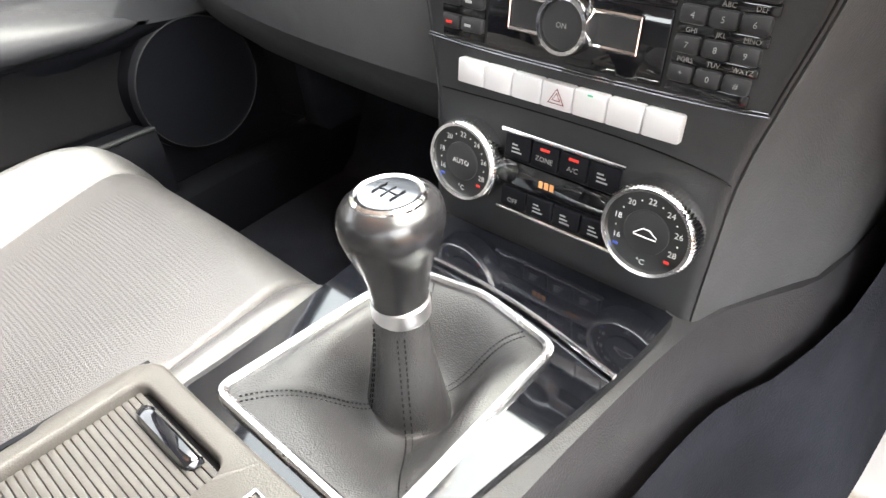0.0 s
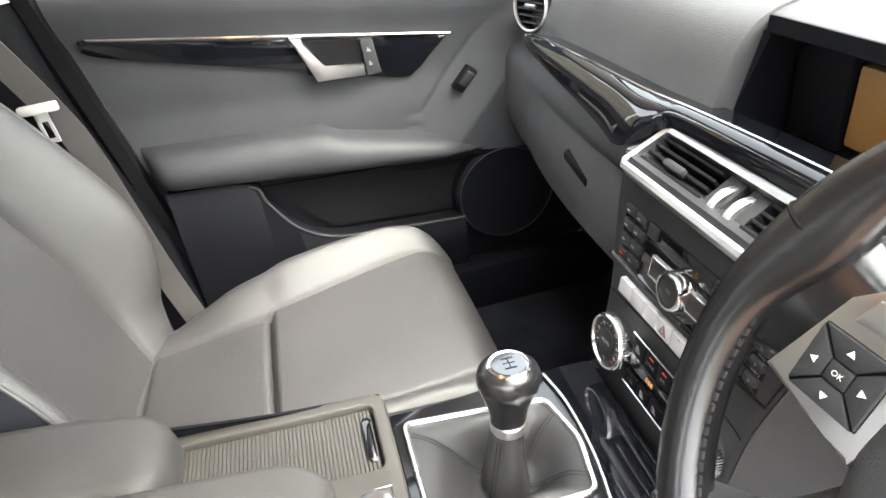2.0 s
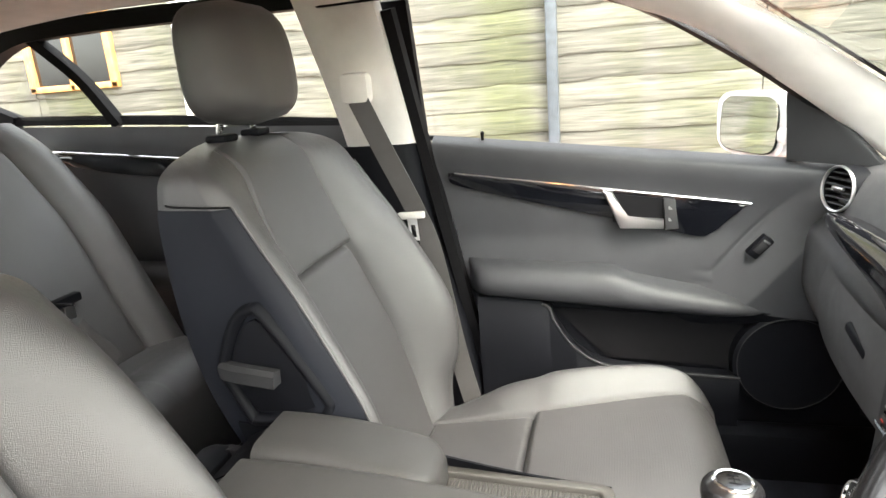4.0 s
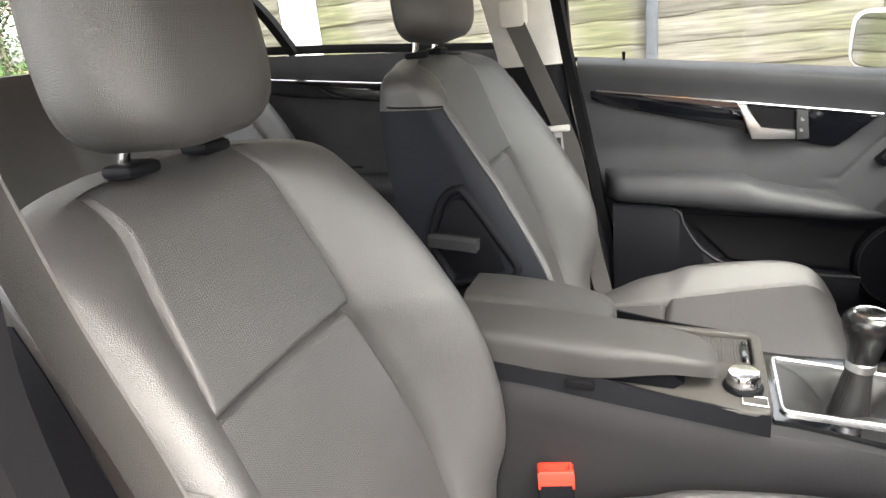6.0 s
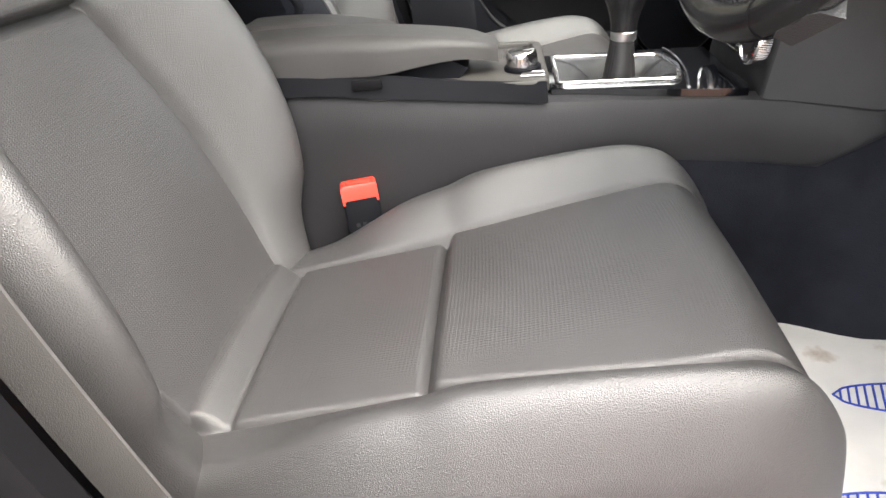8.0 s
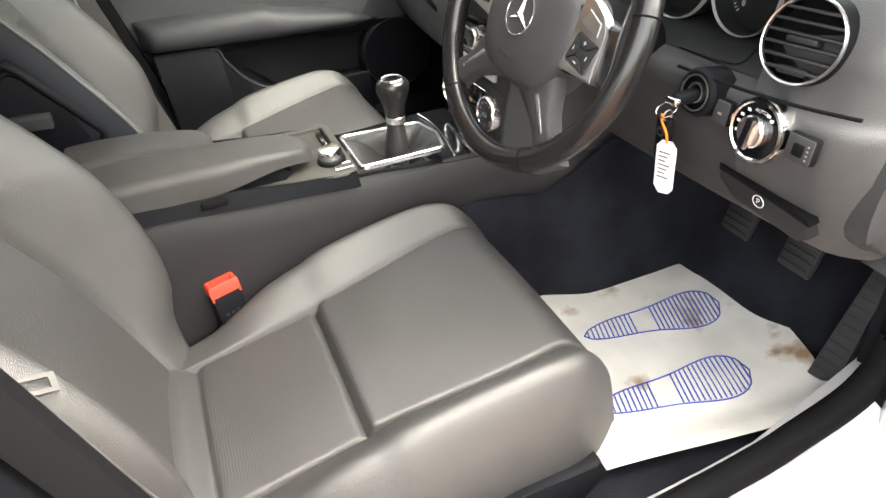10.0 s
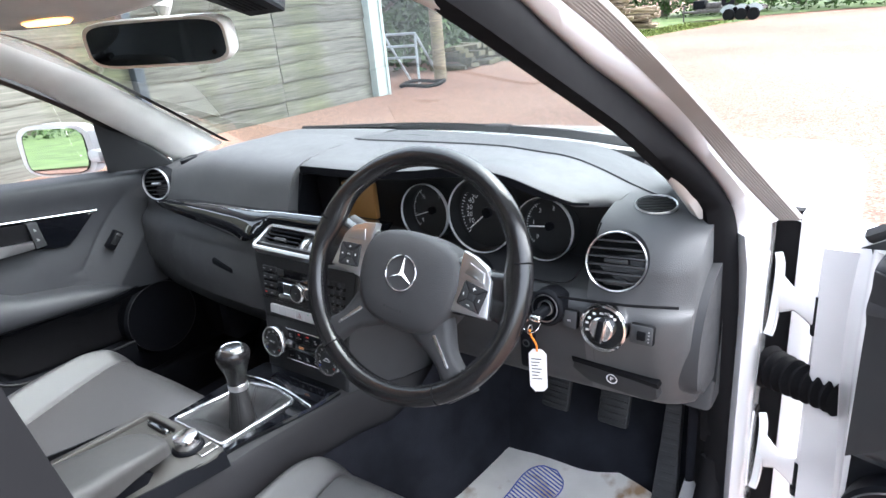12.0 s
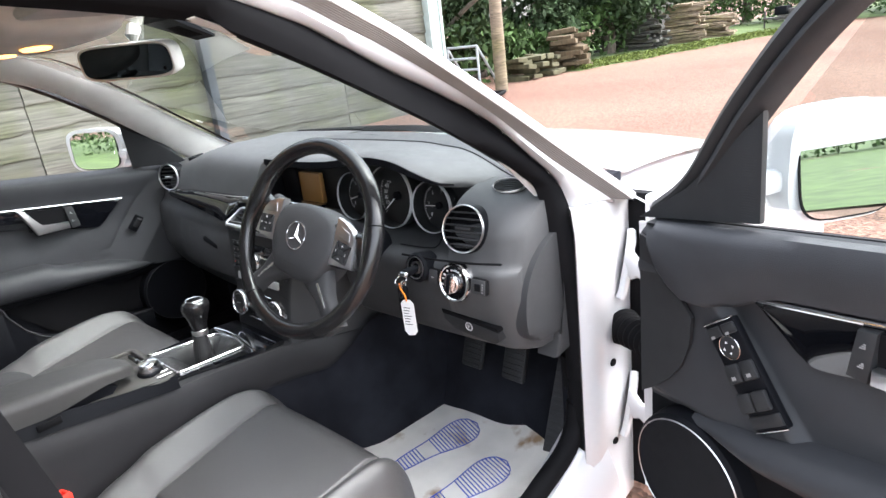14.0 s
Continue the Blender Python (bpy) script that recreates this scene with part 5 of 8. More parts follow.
# twin vents above the radio
V_M = axes((0, 0.205, 0.914), (1, 0, 0), (0, 0.046, 0.029))
bm = B()
frame_line = [V_M @ V(*p, 0.004) for p in ((-0.146, 0.0), (-0.138, 0.05), (-0.13, 0.056), (0.13, 0.056), (0.138, 0.05), (0.146, 0.0), (0.14, -0.005), (-0.14, -0.005))]
sweep(bm, frame_line, [(-0.0045, -0.02), (0.0045, -0.02), (0.0045, 0.002), (0, 0.004), (-0.0045, 0.002)], True, up=V_M.to_3x3() @ V(0, 0, 1))
cv = part("centre_vents", bm, M_SATIN, stack, "satin silver framed twin air vents")
bm = B()
prism(bm, [(-0.142, 0.0), (-0.135, 0.054), (0.135, 0.054), (0.142, 0.0)], -0.05, -0.03, V_M)
part("vent_well", bm, M_BLACK, cv)
for sx in (-1, 1):
    for k in range(5):
        y = 0.003 + k * 0.0105
        bm = B()
        box(bm, (sx * 0.085 - 0.056 + 0.0012 * k, y, -0.03), (sx * 0.085 + 0.056 - 0.0012 * k, y + 0.004, 0.0), 0.0012, V_M)
        part("slat", bm, M_HARD, cv)
    bm = B()
    box(bm, (sx * 0.085 - 0.018, 0.020, -0.006), (sx * 0.085 + 0.018, 0.030, 0.005), 0.004, V_M)
    part("vent_tab", bm, M_PANEL, cv)
    bm = B()
    box(bm, (sx * 0.017 - 0.0125, -0.003, -0.03), (sx * 0.017 + 0.0125, 0.053, -0.004), 0.002, V_M)
    part("wheel_housing", bm, M_PANEL, cv)
    bm = B()
    lathe(bm, [(0.024, -0.0045), (0.026, -0.003), (0.026, 0.003), (0.024, 0.0045), (0, 0.0045), (0, -0.0045)], V_M @ Matrix.Translation((sx * 0.012, 0.026, -0.022)) @ pose(0, 0, 0, 0, 90, 0), 32)
    part("vent_thumbwheel", bm, M_SATIN, cv)

# ---- centre console ----
con = root("centre_console", (0, -0.2, 0.33), "black centre console with gear lever, roller cover and armrest", "centre console")


def con_half(y):
    """Half width of the console, which flares where it meets the dash."""
    return curve(y, [(-0.8, 0.118), (-0.1, 0.119), (0.08, 0.127), (0.18, 0.140), (0.235, 0.166), (0.27, 0.184), (0.32, 0.193), (0.40, 0.199), (0.55, 0.205)])


def con_top(y):
    return interp(y, [(-0.8, 0.74), (-0.46, 0.72), (-0.2, 0.69), (-0.12, 0.676), (0.08, 0.662), (0.3, 0.643), (0.55, 0.62)])


bm = B()
rings = []
for y in lin(-0.68, 0.52, 60):
    t = con_top(y)
    w = con_half(y)
    rings.append([(-w - 0.012, y, 0.33), (-w - 0.005, y, t - 0.06), (-w, y, t - 0.02), (-w + 0.008, y, t - 0.006), (-w + 0.03, y, t), (-w + 0.034, y, t - 0.05), (w - 0.034, y, t - 0.05), (w - 0.03, y, t), (w - 0.008, y, t - 0.006), (w, y, t - 0.02), (w + 0.005, y, t - 0.06), (w + 0.012, y, 0.33)])
loft(bm, rings)
part("console_body", bm, M_CONS, con, "black grained plastic console sides", 40)
# side carpet lining low down
bm = B()
for s in (-1, 1):
    top_z = lambda y: interp(y, [(-0.12, 0.565), (-0.02, 0.582), (0.04, 0.582), (0.217, 0.565), (0.28, 0.615), (0.34, 0.66), (0.65, 0.66)])
    surf(bm, lambda u, v: V(s * (con_half(-0.12 + 0.77 * u) + 0.018 + 0.06 * (1 - v) ** 1.6), -0.12 + 0.77 * u, 0.33 + (top_z(-0.12 + 0.77 * u) - 0.33) * v), lin(0, 1, 28), lin(0, 1, 6))
part("side_carpet", bm, M_CARPET, con, "black carpet lining")
# side seam strip with slot
bm = B()
for s in (-1, 1):
    ruled(bm, [(s * 0.126, -0.66, 0.727), (s * 0.124, -0.46, 0.717), (s * 0.1235, -0.36, 0.704), (s * 0.1228, -0.24, 0.688), (s * 0.122, -0.118, 0.672)], [(s * 0.115, -0.66, 0.765), (s * 0.112, -0.46, 0.754), (s * 0.1125, -0.36, 0.736), (s * 0.1140, -0.24, 0.714), (s * 0.1150, -0.118, 0.7005)], 6, 0.004, (s, 0, 0))
part("upper_side", bm, M_HARD, con)
bm = B()
box(bm, (0.12, -0.385, 0.717), (0.127, -0.342, 0.732), 0.003, pose(0, 0, 0))
part("side_slot", bm, M_BLACK, con, "small dark release slot")
# tray round the roller cover and controller
TM = axes((0, 0, 0.698), (1, 0, 0), (0, 1, -0.05))


def round_rect(x0, x1, y0, y1, r, n=6):
    """Outline of a rectangle with rounded corners, anticlockwise."""
    out = []
    for cx_, cy_, a0 in ((x1 - r, y1 - r, 0), (x0 + r, y1 - r, 90), (x0 + r, y0 + r, 180), (x1 - r, y0 + r, 270)):
        out += [(cx_ + r * math.cos(radians(a0 + 90 * k / n)), cy_ + r * math.sin(radians(a0 + 90 * k / n))) for k in range(n + 1)]
    return out


def dense(loop, n=200):
    """The closed outline cut into n even steps."""
    pts = [Vector((x, y, 0)) for x, y in loop]
    total = [(b - a).length for a, b in zip(pts, pts[1:] + pts[:1])]
    step, out, i, run = sum(total) / n, [], 0, 0.0
    for k in range(n):
        while run + total[i] < k * step - 1e-9 and i < len(pts) - 1:
            run += total[i]
            i += 1
        f = (k * step - run) / max(1e-9, total[i])
        out.append(pts[i].lerp(pts[(i + 1) % len(pts)], min(1.0, f)))
    return out


hole = dense(round_rect(-0.098, -0.004, -0.345, -0.130, 0.010))
mid_ = V(-0.051, -0.237, 0)
rings = []
for p in hole + hole[:1]:
    d_ = p - mid_
    k_ = min(((0.116 if d_.x > 0 else -0.116) - mid_.x) / d_.x if abs(d_.x) > 1e-6 else 9, ((-0.1135 if d_.y > 0 else -0.37) - mid_.y) / d_.y if abs(d_.y) > 1e-6 else 9)
    q = mid_ + d_ * k_
    # rounded outer corners
    for sx in (-1, 1):
        c_ = V(sx * 0.098, -0.1315, 0)
        if (q.x - c_.x) * sx > 0 and q.y > c_.y and (q - c_).length > 0.018:
            q = c_ + (q - c_).normalized() * 0.018
    i_ = d_.normalized()
    rings.append([TM @ (p + V(0, 0, -0.010)), TM @ (p + V(0, 0, -0.002)), TM @ (p + i_ * 0.0012 + V(0, 0, 0.0006)), TM @ (p + i_ * 0.003 + V(0, 0, 0.0015)), TM @ (q - i_ * 0.004 + V(0, 0, 0.0)), TM @ (q - i_ * 0.001 + V(0, 0, -0.002)), TM @ (q + V(0, 0, -0.006)), TM @ (q + V(0, 0, -0.018))])
bm = B()
loft(bm, rings, False)
part("tray", bm, M_GREYP, con, "grey plastic tray surround", 50)
bm = B()
prism(bm, [(-0.104, -0.35), (0.0, -0.35), (0.0, -0.126), (-0.104, -0.126)], -0.013, -0.0085, TM)
part("cover_well", bm, M_BLACK, con)
for k in range(48):
    y0 = -0.343 + k * 0.00437
    bm = B()
    loft(bm, [[TM @ V(x, y0, -0.0075), TM @ V(x, y0 + 0.0004, -0.0057), TM @ V(x, y0 + 0.00215, -0.0052), TM @ V(x, y0 + 0.0039, -0.0057), TM @ V(x, y0 + 0.0043, -0.0075)] for x in (-0.0955, -0.0065)])
    part("roller_slat", bm, M_GREYP, con)
bm = B()
sweep(bm, smooth_line([TM @ V(-0.078, -0.1405, -0.006), TM @ V(-0.075, -0.1405, -0.0015), TM @ V(-0.05, -0.1405, -0.0005), TM @ V(-0.026, -0.1405, -0.0015), TM @ V(-0.023, -0.1405, -0.006)], 5), [(-0.0055, -0.004), (0.0055, -0.004), (0.0035, 0.002), (0.0, 0.003), (-0.0035, 0.002)])
part("roller_handle", bm, M_GLOSS, con, "gloss black pull handle")
# rotary controller
m = Matrix.Translation((0.060, -0.149, 0.703))
bm = B()
lathe(bm, [(0.0, 0), (0.0265, 0), (0.0265, 0.007), (0.0245, 0.0095), (0, 0.0095)], m)
part("controller_collar", bm, M_HARD, con, "black collar")
bm = B()
knurled(bm, [(0.0205, 0.008, 0), (0.0218, 0.010, 1), (0.0218, 0.020, 1), (0.0213, 0.024, 0.3), (0.0205, 0.0275, 0), (0.0192, 0.029, 0), (0.0001, 0.0305, 0)], m, 40, 0.0003)
part("controller_knob", bm, M_CHROME, con, "chrome rotary control knob")
for (bx, by), (w_, h_) in (((0.0925, -0.1365), (0.0095, 0.0145)), ((0.030, -0.1385), (0.008, 0.009))):
    bm = B()
    box(bm, (bx - w_, by - h_, -0.006), (bx + w_, by + h_, 0.0022), 0.001, TM)
    cb = part("controller_button", bm, M_GREYP, con, "small grey button in a bright frame")
    bm = B()
    sweep(bm, [TM @ V(bx + sx * (w_ + 0.001), by + sy * (h_ + 0.001), 0.0022) for sx, sy in ((-1, -1), (1, -1), (1, 1), (-1, 1))], 0.0014, True)
    part("button_frame", bm, M_CHROME, cb)
# armrest lids
def armlid(name, x0, x1, y0, y1, tip):
    bm = B()
    rings = []
    for y in lin(y0, y1, 26):
        f = (y - y0) / (y1 - y0)
        e = max(0, (f - 0.86) / 0.14)
        z1 = 0.792 - 0.032 * f * f - tip * max(0, f - 0.5) ** 1.5 - 0.006 * e ** 2.5
        z0 = z1 - 0.05 + 0.030 * ease((f - 0.5) / 0.45) * (tip > 0.02)
        b_ = max(0, (f - 0.88) / 0.12) ** 2.2 * 0.022
        a, c = x0 + b_, x1 - b_ - (0.026 * ease((f - 0.55) / 0.45) if tip > 0.02 else 0)
        r_ = min(0.021, (z1 - z0) * 0.45)
        sec = []
        for cx_, cz_, a0 in ((c - r_, z1 - r_, 0), (a + r_, z1 - r_, 90)):
            for q in range(6):
                an = radians(a0 + q * 18)
                sec.append((cx_ + r_ * math.cos(an), y, cz_ + r_ * math.sin(an) + 0.003))
        sec += [(a, y, z0), (c, y, z0)]
        rings.append(sec)
    loft(bm, rings)
    return part(name, bm, M_ARM, con, "grey-black leather armrest lid", 60)


armlid("armrest_lid", -0.116, -0.002, -0.575, -0.335, 0.01)
armlid("armrest_lid", 0.002, 0.116, -0.575, -0.182, 0.035)
bm = B()
prism(bm, [(-0.66, 0.70), (-0.64, 0.745), (-0.58, 0.775), (-0.56, 0.762), (-0.45, 0.758), (-0.245, 0.735), (-0.225, 0.722), (-0.25, 0.70), (-0.45, 0.715)], 0.010, 0.088, axes((0, 0, 0), (0, 1, 0), (0, 0, 1)))
prism(bm, [(-0.66, 0.70), (-0.64, 0.745), (-0.58, 0.775), (-0.56, 0.762), (-0.36, 0.752), (-0.345, 0.70)], -0.110, 0.004, axes((0, 0, 0), (0, 1, 0), (0, 0, 1)))
part("armrest_base", bm, M_HARD, con, "black plastic armrest base")
bm = B()
box(bm, (-0.11, -0.72, 0.38), (0.11, -0.66, 0.735), 0.02)
part("console_rear", bm, M_HARD, con)

# gear plate, frame, gaiter
m = axes((0, 0, 0.671), (1, 0, 0), (0, 1, -0.07))
FRM_SHAPE = [(-0.074, -0.1), (0.074, -0.1), (0.069, 0.068), (0.0, 0.081), (-0.065, 0.068)]


def rounded(poly, r, n=5):
    """The outline with its corners rounded off."""
    out, k = [], len(poly)
    for i in range(k):
        a, b, c = (Vector((*poly[j % k], 0)) for j in (i - 1, i, i + 1))
        p, q = b + (a - b).normalized() * r, b + (c - b).normalized() * r
        out += [(p * (1 - t) ** 2 + b * 2 * t * (1 - t) + q * t * t).to_2d()[:] for t in lin(0, 1, n + 1)]
    return out


FRM = rounded(FRM_SHAPE, 0.011)
bm = B()
rim_line = dense(FRM, 160)
outer = []
for p in rim_line:
    k = min(1.32, (0.150 if p.y > 0 else 0.1125) / max(1e-4, abs(p.y)))
    edge_ = 0.094 + 0.022 * ease((p.y * k + 0.1) / 0.22)
    k = min(edge_ / max(1e-4, abs(p.x)), (0.150 if p.y > 0 else 0.1125) / max(1e-4, abs(p.y)))
    outer.append(V(p.x * k, p.y * k, 0))
loft(bm, [[m @ V(p.x, p.y, -0.008), m @ V(p.x, p.y, 0.003), m @ V(q.x, q.y, 0.003), m @ V(q.x, q.y, -0.008)] for p, q in zip(rim_line + rim_line[:1], outer + outer[:1])], True, False)
part("gear_plate", bm, M_GLOSS, con, "piano black gear surround plate")
bm = B()
sweep(bm, smooth_line([m @ V(x, y, 0.006) for x, y in ((-0.104, 0.083), (-0.05, 0.09), (0.03, 0.086), (0.113, 0.07))], 6), 0.0022)
part("lid_line", bm, M_CHROME, con)
bm = B()
sweep(bm, [m @ V(p.x, p.y, 0.006) for p in rim_line], [(-0.0034, -0.004), (0.0034, -0.004), (0.0032, 0.0006), (0.0015, 0.0024), (-0.0015, 0.0024), (-0.0034, 0.0)], True)
part("gaiter_frame", bm, M_FRAME, con, "bright chrome frame round the gaiter")

gl = root("gear_lever", (0, 0, 0.675), "black leather gear knob with silver cap above a leather gaiter", "gear lever")
bm = B()
rings = []
N = 128
base = [p * 0.965 for p in dense(FRM, N)]
k0 = min(range(N), key=lambda k: abs(math.atan2(base[k].y, base[k].x)))
per = base[k0:] + base[:k0]


def gaiter_at(t, p):
    """Leather between the frame (t = 0), down to the foot of the lever's sleeve and up it (t = 1)."""
    a = math.atan2(p.y + 0.006, p.x)
    foot = 0.030 + 0.004 * math.cos(2 * a + 0.6)
    if t < 0.62:
        u = t / 0.62
        r = u ** 0.9
        q = p.lerp(V(foot * math.cos(a), foot * math.sin(a) - 0.006, 0), r)
        z = 0.6745 - 0.036 * ease(u ** 1.25)
        z += 0.0055 * math.sin(a * 2 + 0.9) * math.sin(u * 3.14) + 0.0030 * math.sin(a * 3 + 2.0 * u) * math.sin(u * 3.14) ** 1.5
        z -= 0.007 * math.exp(-((a - 0.35) / 0.5) ** 2) * ease((u - 0.3) / 0.5)
    else:
        u = (t - 0.62) / 0.38
        r_ = 0.0172 + (foot - 0.0172) * (1 - u) ** 1.35 + 0.0012 * math.sin(a * 4 + 1) * math.sin(u * 3.14)
        q = V(r_ * math.cos(a), r_ * math.sin(a) - 0.006 * (1 - u), 0)
        z = 0.6385 + 0.0055 * math.sin(a * 2 + 0.9) * 0.0 - 0.007 * math.exp(-((a - 0.35) / 0.5) ** 2) * (1 - u) ** 2 + 0.080 * u ** 0.9
        z -= 0.0025 * math.sin(a * 3 + 2) * (1 - u) * 0.4
    return V(q.x, q.y, z - 0.07 * q.y)


for k in range(45):
    rings.append([gaiter_at(k / 44, p) for p in per])
loft(bm, rings, True, False)
part("gaiter", bm, M_GAITER, gl, "creased black leather gaiter", 80)
for a0 in (-122, -48, 122, 55):
    p = min(per, key=lambda q: abs(math.atan2(q.y, q.x) - radians(a0)))
    for off in (-0.0022, 0.0022):
        bm = B()
        side = V(-p.y, p.x, 0).normalized() * off
        line = [gaiter_at(t, p) + side + V(0, 0, 0.0004) for t in lin(0.02, 0.98, 90)]
        for i in range(0, 88, 2):
            sweep(bm, [line[i], line[i + 1]], 0.00055)
        part("seam", bm, M_BLACK, gl, "double row of stitches")
GM = axes((0, 0, 0.698), (1, 0, 0), (0, 0.97, -0.06))
bm = B()
lathe(bm, [(0.0165, 0.018), (0.0185, 0.02), (0.0185, 0.031), (0.0165, 0.033)], GM)
part("collar", bm, M_SATIN, gl, "satin silver collar")
bm = B()
lathe(bm, [(0.0155, 0.032), (0.0163, 0.042), (0.0182, 0.054), (0.0215, 0.066), (0.0248, 0.076), (0.0268, 0.085), (0.0272, 0.091), (0.0262, 0.097), (0.0238, 0.1015), (0.0195, 0.1045), (0.018, 0.1055), (0, 0.1055)], GM @ Matrix.Diagonal((1.08, 1.2, 1, 1)), 40)
part("knob", bm, M_WHEEL, gl, "black leather knob", 80)
bm = B()
lathe(bm, [(0.0215, 0.1035), (0.021, 0.106), (0.019, 0.1072), (0.0165, 0.1066), (0.016, 0.1062)], GM @ Matrix.Diagonal((1, 1.05, 1, 1)), 40)
part("knob_ring", bm, M_CHROME, gl, "chrome ring")
bm = B()
lathe(bm, [(0.0168, 0.105), (0.0165, 0.1066), (0.0, 0.1075)], GM @ Matrix.Diagonal((1, 1.05, 1, 1)), 40)
cp = part("knob_cap", bm, M_DARKCHROME, gl, "polished silver cap")
bm = B()
for x in (-0.007, 0.0, 0.007):
    box(bm, (x - 0.0004, -0.006, 0.1072), (x + 0.0004, 0.006, 0.1077), 0, GM)
box(bm, (-0.007, -0.0004, 0.1072), (0.007, 0.0004, 0.1077), 0, GM)
part("shift_pattern", bm, M_HARD, cp)

# ---- steering wheel ----
WC = V(0.384, 0.0925, 0.984)
W_N = V(0.093, -0.899, 0.428).normalized()
W_M = axes(WC, V(1, 0, 0) - W_N * W_N.x, W_N.cross(V(1, 0, 0) - W_N * W_N.x)) @ pose(0, 0, 0, 0, 0, -7)
wh = root("steering_wheel", tuple(WC), "black leather steering wheel with silver spokes and round hub badge", "steering wheel")
bm = B()
R = 0.181
rings = []


def near_angle(k, at, width):
    d_ = (k - at + 180) % 360 - 180
    return math.exp(-(d_ / width) ** 2)


for k in range(144):
    deg = 2.5 * k
    a = radians(deg)
    c = V(R * math.cos(a), R * math.sin(a), 0)
    n_ = V(math.cos(a), math.sin(a), 0)
    thumb = near_angle(deg, 14, 13) + near_angle(deg, 166, 13)
    sect = []
    for q in range(16):
        b_ = radians(22.5 * q)
        inward = max(0, -math.cos(b_))
        sect.append(W_M @ (c + n_ * (0.0158 * math.cos(b_) - 0.012 * thumb * inward) + V(0, 0, 0.0165 * math.sin(b_))))
    rings.append(sect)
rings.append(rings[0])
loft(bm, rings, True, False)
bmesh.ops.remove_doubles(bm, verts=bm.verts, dist=1e-6)
rim = part("rim", bm, M_WHEEL, wh, "glossy worn black leather rim", 80)
for a in (21, 166, 235, 303):
    bm = B()
    mm = W_M @ Matrix.Rotation(radians(a), 4, "Z") @ Matrix.Translation((R, 0, 0)) @ pose(0, 0, 0, 90, 0, 0)
    lathe(bm, [(0.0158, -0.0012), (0.0165, 0), (0.0158, 0.0012)], mm @ Matrix.Diagonal((1.01, 1.05, 1, 1)), 24)
    part("seam", bm, M_BLACK, rim)
# stitches along the inner side of the rim
bm = B()
for k in range(150):
    deg = 2.4 * k
    if near_angle(deg, 14, 13) + near_angle(deg, 166, 13) > 0.3:
        continue
    t0 = W_M @ Matrix.Rotation(radians(deg), 4, "Z") @ Matrix.Translation((R - 0.0149, 0, 0.006))
    box(bm, (-0.0014, -0.0022, -0.001), (0.0004, 0.0022, 0.0012), 0, t0)
part("stitching", bm, M_PANEL, rim)["kind"] = "stuff"
bm = B()
hub = smooth_line([V(*p, 0) for p in ((-0.091, 0.014), (-0.076, 0.046), (-0.04, 0.061), (0.0, 0.065), (0.04, 0.061), (0.076, 0.046), (0.091, 0.014), (0.088, -0.03), (0.066, -0.07), (0.035, -0.083), (0.0, -0.086), (-0.035, -0.083), (-0.066, -0.07), (-0.088, -0.03))], 5, True)
rings = []
for sc, z in ((0.97, -0.05), (0.99, -0.012), (0.985, 0.0), (0.955, 0.008), (0.86, 0.014), (0.6, 0.0185), (0.3, 0.0205), (0.02, 0.021)):
    rings.append([W_M @ V(p.x * sc, p.y * sc, z) for p in hub])
loft(bm, rings)
hb = part("airbag_cover", bm, M_DASHLOW, wh, "black padded hub cover", 70)
bm = B()
BD = W_M @ Matrix.Translation((-0.004, 0.0, 0.0212))
ring(bm, 0.0265, 0.0028, 0.004, BD, 48)
part("badge_ring", bm, M_CHROME, hb, "chrome ring badge")
for k in range(3):
    bm = B()
    t0 = BD @ Matrix.Rotation(radians(90 + 120 * k), 4, "Z")
    loft(bm, [[t0 @ V(0, -0.0042, -0.001), t0 @ V(-0.0005, 0, 0.004), t0 @ V(0, 0.0042, -0.001)], [t0 @ V(0.0258, -0.0004, -0.001), t0 @ V(0.0258, 0, 0.0012), t0 @ V(0.0258, 0.0004, -0.001)]])
    part("badge_arm", bm, M_CHROME, hb)
for k in range(6):
    bm = B()
    box(bm, (-0.021 + k * 0.006, -0.056, 0.0172), (-0.017 + k * 0.006, -0.0515, 0.0180), 0, W_M)
    part("hub_print", bm, M_PANEL, hb)
